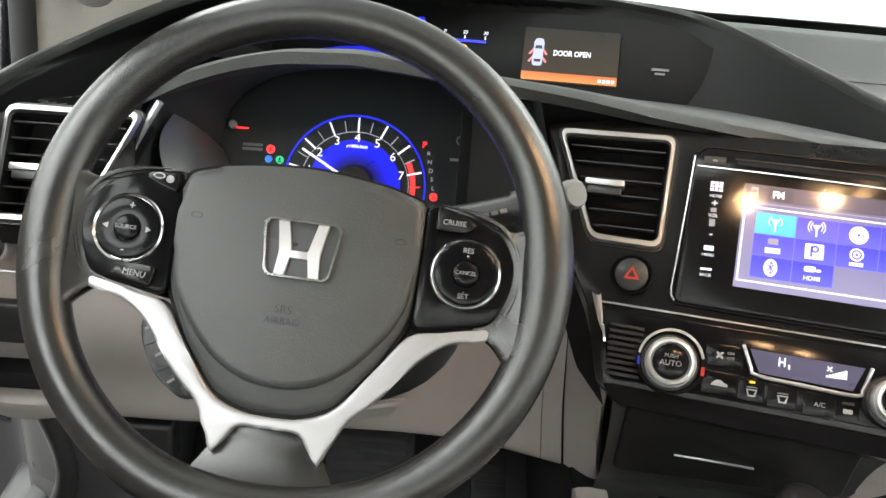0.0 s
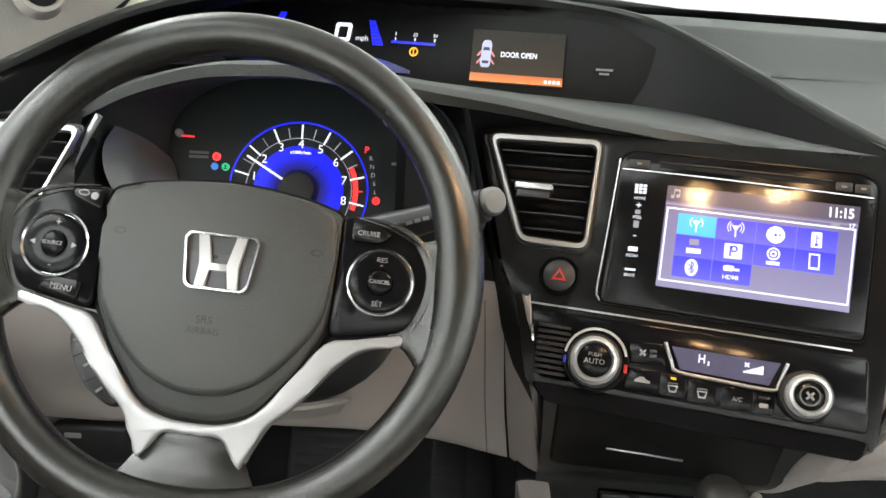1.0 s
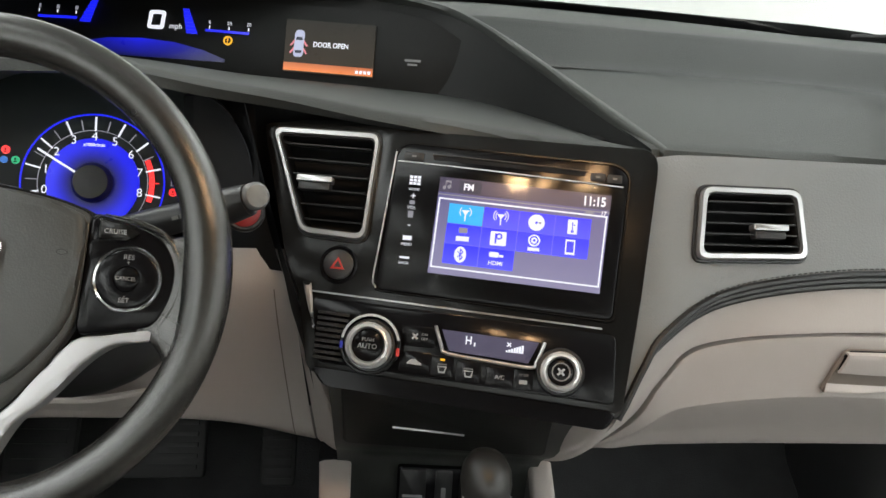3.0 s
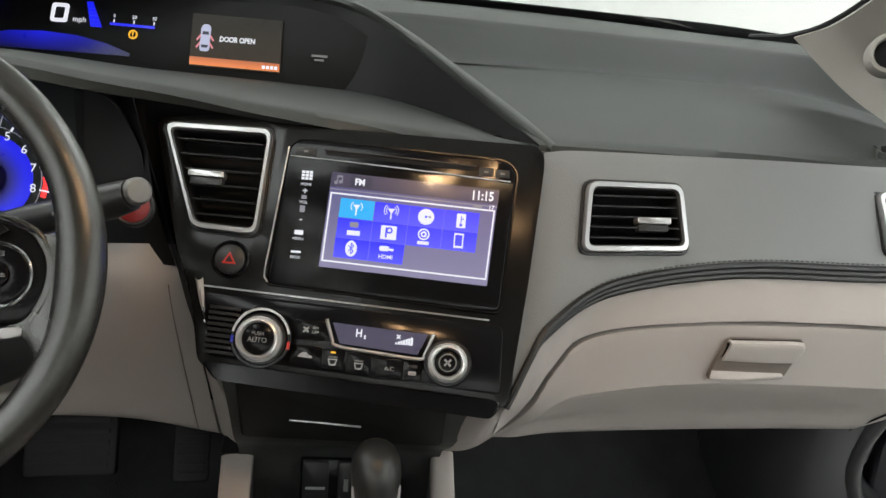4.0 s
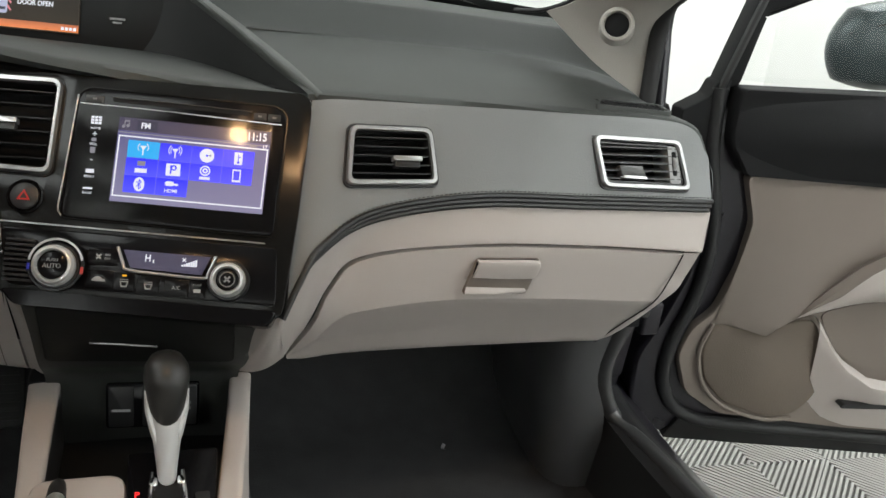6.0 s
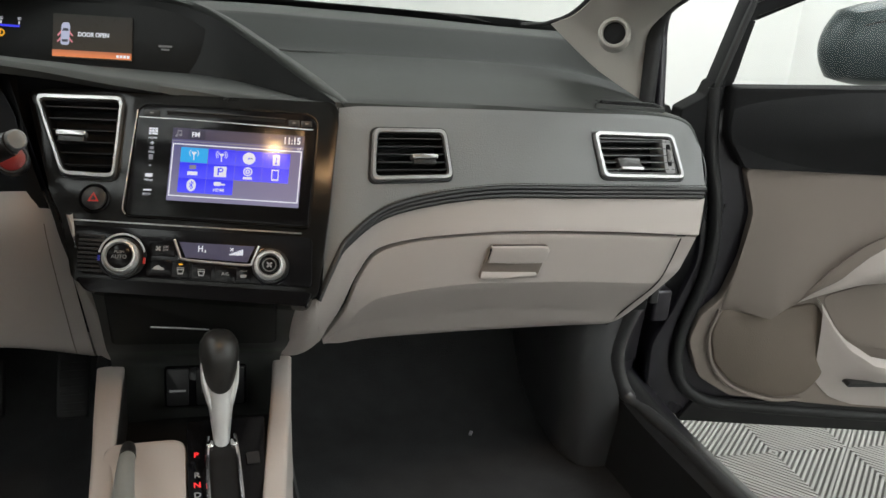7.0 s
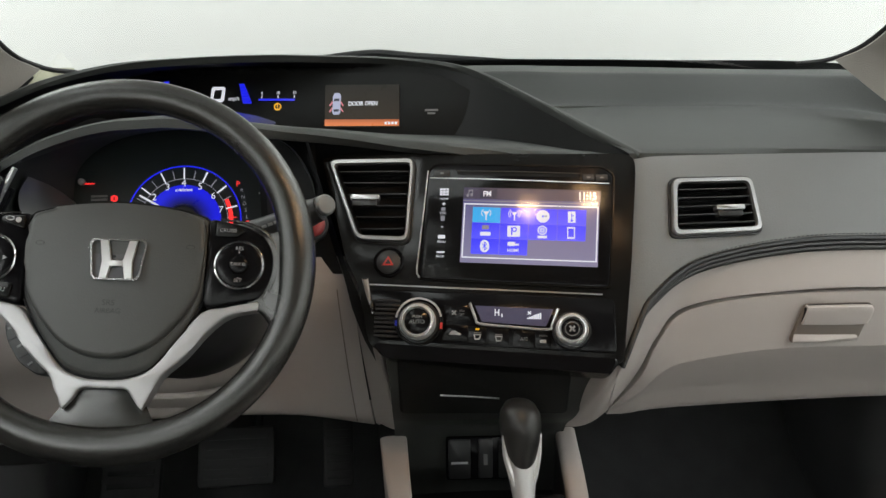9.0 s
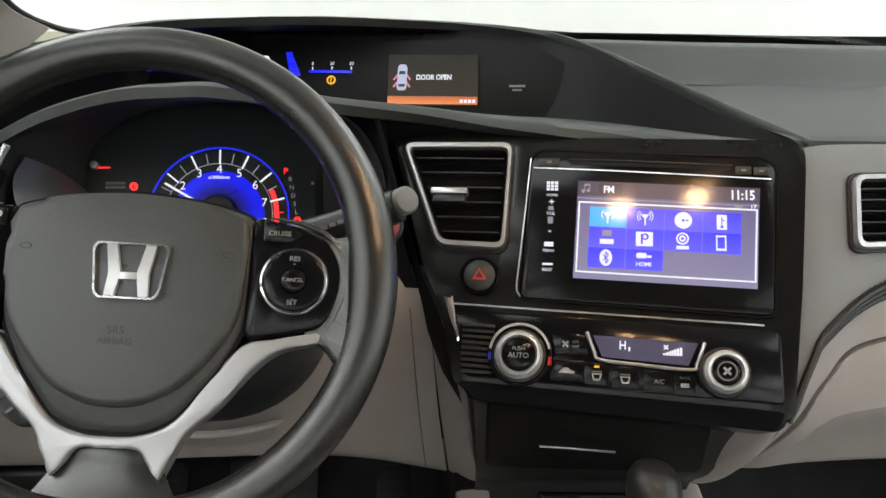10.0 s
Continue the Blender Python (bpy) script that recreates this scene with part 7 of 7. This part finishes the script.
part("pad", plate(APM, round_poly(rect(-0.024, -0.055, 0.024, 0.055), 0.008), -0.008, 0.004, 0.003), RUBBER, ap)
for k in range(7):
    part("rib", plate(APM, rect(-0.018, -0.045 + k * 0.013, 0.018, -0.040 + k * 0.013), 0.003, 0.006, 0.001), RUBBER, ap)
part("arm", tube([(-0.197, 0.975, 0.43), (-0.195, 1.05, 0.52), (-0.195, 1.07, 0.66)], 0.008, 8, 12), MATTE, ap)
fr = thing("foot_rest", "black ribbed driver foot rest", "foot rest")
FRM = frame_of((-0.52, 0.93, 0.36), (1, 0, 0), (0, -0.75, 0.66))
part("pad", plate(FRM, round_poly(rect(-0.045, -0.10, 0.045, 0.10), 0.01), -0.01, 0.006, 0.003), RUBBER, fr)
for k in range(9):
    part("rib", plate(FRM, rect(-0.035, -0.085 + k * 0.02, 0.035, -0.077 + k * 0.02), 0.005, 0.010, 0.001), RUBBER, fr)

# ---------------------------------------------------------------- passenger door, open
DO = frame_of((0.90, 0.83, 0.0), (math.cos(radians(15)), -math.sin(radians(15)), 0), (-math.sin(radians(15)), -math.cos(radians(15)), 0))
door = thing("passenger_door", "open passenger door with taupe panel and black armrest top", "car door")
SHELL = [(-0.052, 0.905), (-0.066, 0.83), (-0.055, 0.735), (-0.045, 0.62), (-0.075, 0.52), (-0.105, 0.45), (-0.10, 0.35), (-0.07, 0.305), (0.95, 0.30), (1.03, 0.45), (1.05, 0.75), (1.02, 0.94)]
part("shell", plate(DO, round_poly(SHELL, 0.02, 4), -0.13, -0.016, 0.012), PAINT, door, "dark painted door shell")
part("seal", tube([(-0.065, 0.93, -0.012), (-0.055, 0.83, -0.010), (-0.030, 0.735, -0.010), (-0.020, 0.64, -0.010), (-0.030, 0.56, -0.010), (-0.050, 0.48, -0.010), (-0.045, 0.40, -0.010), (0.0, 0.35, -0.010), (0.10, 0.335, -0.010), (0.5, 0.325, -0.010), (0.95, 0.32, -0.010)], 0.012, 10, 70, m=DO), RUBBER, door, "black door seal")
part("bottom_rail", plate(DO, round_poly([(-0.03, 0.300), (0.95, 0.290), (0.95, 0.350), (0.0, 0.350)], 0.006), -0.05, -0.006, 0.003), RUBBER, door)
PANEL = [(0.005, 0.80), (0.035, 0.72), (0.030, 0.64), (0.008, 0.56), (-0.028, 0.52), (-0.040, 0.470), (-0.012, 0.40), (0.055, 0.362), (0.3, 0.350), (0.9, 0.345), (0.98, 0.45), (0.99, 0.80)]
part("lower_panel", plate(DO, round_poly(PANEL, 0.015, 5), -0.016, 0.004, 0.006), TAUPE, door, "taupe moulded door panel")
part("upper_panel", plate(DO, round_poly([(-0.045, 0.935), (-0.04, 0.85), (-0.005, 0.800), (0.99, 0.812), (1.0, 0.955), (0.3, 0.955)], [0.012, 0.02, 0.008, 0.01, 0.01, 0.01], 4), -0.03, 0.018, 0.010), UPPER, door, "black soft upper panel")
part("upper_roll", sheet([[DO @ Vector(p) for p in ((-0.040, 0.93, 0.006), (0.10, 0.935, 0.016), (0.25, 0.945, 0.02), (0.6, 0.95, 0.02), (0.98, 0.95, 0.02))], [DO @ Vector(p) for p in ((-0.038, 0.905, 0.017), (0.10, 0.915, 0.026), (0.25, 0.925, 0.034), (0.6, 0.935, 0.036), (0.98, 0.935, 0.025))], [DO @ Vector(p) for p in ((-0.036, 0.86, 0.019), (0.12, 0.87, 0.036), (0.25, 0.88, 0.050), (0.6, 0.89, 0.05), (0.98, 0.89, 0.03))], [DO @ Vector(p) for p in ((-0.008, 0.803, 0.012), (0.12, 0.808, 0.018), (0.25, 0.812, 0.022), (0.6, 0.815, 0.02), (0.98, 0.815, 0.01))]], 40, 18), UPPER, door)
part("mid_bulge", sheet([[DO @ Vector(p) for p in ((0.012, 0.797, 0.003), (0.2, 0.806, 0.010), (0.5, 0.81, 0.012), (0.97, 0.81, 0.01))], [DO @ Vector(p) for p in ((0.035, 0.72, 0.004), (0.2, 0.70, 0.020), (0.5, 0.71, 0.025), (0.97, 0.71, 0.01))],
     [DO @ Vector(p) for p in ((0.012, 0.547, 0.006), (0.06, 0.544, 0.020), (0.092, 0.5425, 0.030), (0.103, 0.5445, 0.033), (0.147, 0.586, 0.041), (0.262, 0.700, 0.060), (0.45, 0.755, 0.070))], [DO @ Vector(p) for p in ((0.015, 0.542, -0.002), (0.06, 0.539, 0.000), (0.094, 0.5375, 0.003), (0.106, 0.539, 0.004), (0.150, 0.580, 0.006), (0.265, 0.694, 0.02), (0.45, 0.745, 0.03))]], 40, 24), TAUPE, door)
part("armrest", sheet([[DO @ Vector(p) for p in ((0.106, 0.541, 0.010), (0.182, 0.616, 0.036), (0.264, 0.698, 0.055), (0.45, 0.750, 0.065), (0.9, 0.755, 0.06))], [DO @ Vector(p) for p in ((0.135, 0.556, 0.012), (0.205, 0.606, 0.046), (0.275, 0.655, 0.075), (0.45, 0.690, 0.090), (0.9, 0.695, 0.08))], [DO @ Vector(p) for p in ((0.168, 0.574, 0.008), (0.227, 0.600, 0.022), (0.285, 0.617, 0.040), (0.45, 0.640, 0.05), (0.9, 0.650, 0.05))]], 30, 14), BEIGE, door, "beige armrest sweep")
spk = part("speaker_panel", plate(DO, round_poly(mm([(10, 538), (-2, 488), (15, 430), (60, 388), (135, 366), (190, 372), (214, 398), (239, 455), (234, 488), (182, 562), (104, 540)]), 0.018, 5), -0.004, 0.010, 0.004), SPEAKER, door, "round brown speaker cover")
part("speaker_rim", tube([(0.008, 0.537, 0.008), (-0.005, 0.486, 0.010), (0.012, 0.426, 0.010), (0.058, 0.383, 0.010), (0.135, 0.361, 0.010), (0.192, 0.366, 0.009)], 0.0035, 8, 40, m=DO), TAUPE, spk)
part("map_pocket", sheet([[DO @ Vector(p) for p in ((0.180, 0.570, 0.008), (0.227, 0.514, 0.012), (0.271, 0.481, 0.02), (0.36, 0.465, 0.035), (0.9, 0.46, 0.04))], [DO @ Vector(p) for p in ((0.190, 0.548, 0.022), (0.236, 0.490, 0.03), (0.280, 0.458, 0.038), (0.36, 0.445, 0.05), (0.9, 0.44, 0.055))], [DO @ Vector(p) for p in ((0.212, 0.405, 0.004), (0.24, 0.378, 0.006), (0.27, 0.365, 0.008), (0.36, 0.358, 0.01), (0.9, 0.355, 0.01))]], 30, 14), BEIGE, door, "beige door pocket lip")
part("pocket_dark", plate(DO, round_poly(mm([(236, 505), (290, 476), (880, 465), (880, 640), (300, 612), (190, 572)]), 0.02, 4), 0.0, 0.006), TAUPE, door)
part("pocket_slot", plate(DO, round_poly(mm([(262, 418), (600, 438), (600, 428), (258, 410)]), 0.003), 0.012, 0.04), DARK, door)
# window frame and glass
WIN = [(-0.072, 0.925), (-0.034, 1.076), (-0.027, 1.086), (0.15, 1.172), (0.40, 1.262), (0.70, 1.30), (0.95, 1.27), (1.05, 1.10), (1.06, 0.93), (1.02, 0.93), (1.00, 1.09), (0.92, 1.22), (0.70, 1.255), (0.40, 1.215), (0.155, 1.128), (-0.012, 1.050), (-0.018, 1.042), (-0.036, 0.935)]
part("window_frame", solid(DO, WIN, -0.055, -0.010, 0.006, seg=2), UPPER, door, "black window frame")
part("frame_trim", tube([(-0.064, 0.93, -0.010), (-0.027, 1.068, -0.010), (-0.019, 1.078, -0.010), (0.15, 1.161, -0.010), (0.40, 1.25, -0.010), (0.70, 1.288, -0.010)], 0.0065, 8, 70, m=DO), DARK, door, "satin dark frame edge")
part("glass_seal", tube([(-0.036, 0.94, -0.022), (-0.018, 1.040, -0.022), (-0.010, 1.049, -0.022), (0.155, 1.126, -0.022), (0.40, 1.213, -0.022), (0.70, 1.253, -0.022)], 0.005, 8, 70, m=DO), MATTE, door)
part("quarter_trim", plate(DO, round_poly([(-0.118, 0.80), (-0.05, 0.80), (-0.05, 0.945), (-0.072, 0.938), (-0.080, 0.915), (-0.118, 0.890)], 0.004), -0.06, -0.008, 0.004), MATTE, door, "black mirror corner trim")
face_to(part("pane", leaf(DO, [(-0.06, 0.94), (1.0, 0.94), (0.98, 1.10), (0.93, 1.22), (0.7, 1.26), (0.4, 1.22), (0.15, 1.135), (-0.01, 1.07)], -0.06), GLASS, door, "clear side glass", smooth=False), (0, -0.3, 1.0))
mirror = thing("side_mirror", "dark teal painted side mirror beyond the door glass", "side mirror")
MR = DO @ Matrix.Translation((0.312, 1.014, -0.20))
mb = bmesh.new()
bmesh.ops.create_cube(mb, size=2.0)
bmesh.ops.subdivide_edges(mb, edges=mb.edges[:], cuts=9, use_grid_fill=True)
for v in mb.verts:
    n = v.co.normalized().lerp(v.co, 0.27)
    v.co = MR @ Vector((0.122 * n.x, 0.080 * n.y + 0.010 * n.x, 0.056 * n.z))
part("shell", mb, TEAL, mirror, angle=80)
part("seam", tube([MR @ Vector((-0.105, 0.012, 0.032)), MR @ Vector((-0.04, 0.040, 0.051)), MR @ Vector((0.05, 0.052, 0.052)), MR @ Vector((0.11, 0.045, 0.030))], 0.0016, 6, 24), MATTE, mirror, "thin shell seam")
part("strut", tube([MR @ Vector((0.165, 0.085, 0.045)), MR @ Vector((0.120, 0.0, 0.070)), MR @ Vector((0.070, -0.085, 0.085))], (0.016, 0.014, 0.016), 10, 12), MATTE, mirror, "black mirror stalk")
part("foot", tube([MR @ Vector((0.09, -0.055, 0.02)), MR @ Vector((0.06, -0.075, 0.06)), MR @ Vector((0.02, -0.08, 0.12))], (0.03, 0.028, 0.03), 10, 12), MATTE, mirror)

# ---------------------------------------------------------------- small things
tag = thing("windscreen_tag", "olive paper tag behind the windscreen corner", "paper tag")
part("paper", box(-0.685, 1.148, 0.975, -0.60, 1.151, 1.008, 0.001), PAPER, tag)
chip = thing("litter", "pale crumb lying on the carpet", "litter")
part("crumb", box(-0.006, -0.003, 0, 0.007, 0.003, 0.004, 0.001, m=pose(0.49, 0.94, 0.252, 0, 0, 60)), PRINT, chip)

# ---------------------------------------------------------------- ribbed floor tiles
S = 0.3048
tile = bmesh.new()
box(-S / 2, -S / 2, -0.014, S / 2, S / 2, -0.008, bm=tile)
half_n = 12
pitch = S / 2 / half_n
for k in range(half_n):
    r = (k + 0.5) * pitch + pitch * 0.12
    w = pitch * 0.30
    for q in range(4):
        m = pose(0, 0, 0, 0, 0, 90 * q)
        vs = [tile.verts.new(m @ Vector(c)) for c in ((r - w, -(r - w), -0.008), (r + w, -(r + w), -0.008), (r + w, r + w, -0.008), (r - w, r - w, -0.008), (r - w * 0.8, -(r - w * 0.8), 0.0), (r + w * 0.8, -(r + w * 0.8), 0.0), (r + w * 0.8, r + w * 0.8, 0.0), (r - w * 0.8, r - w * 0.8, 0.0))]
        for f in ((4, 5, 6, 7), (0, 1, 5, 4), (2, 3, 7, 6), (1, 2, 6, 5), (3, 0, 4, 7)):
            tile.faces.new([vs[i] for i in f])
first = part("tile", tile, TILE, bpy.data.objects["ground"], smooth=False)
data = first.data
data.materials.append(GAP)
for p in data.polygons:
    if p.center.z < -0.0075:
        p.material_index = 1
bpy.data.objects.remove(first)
A = radians(40.5)
cx, cy = 1.379, 1.116
for i in range(-6, 8):
    for j in range(-6, 8):
        x = cx + (i * math.cos(A) - j * math.sin(A)) * S
        y = cy + (i * math.sin(A) + j * math.cos(A)) * S
        if 0.6 < x < 3.6 and -0.6 < y < 3.2:
            t = new("tile", data)
            t.matrix_world = pose(x, y, 0, 0, 0, 40.5)
            t.parent = bpy.data.objects["ground"]
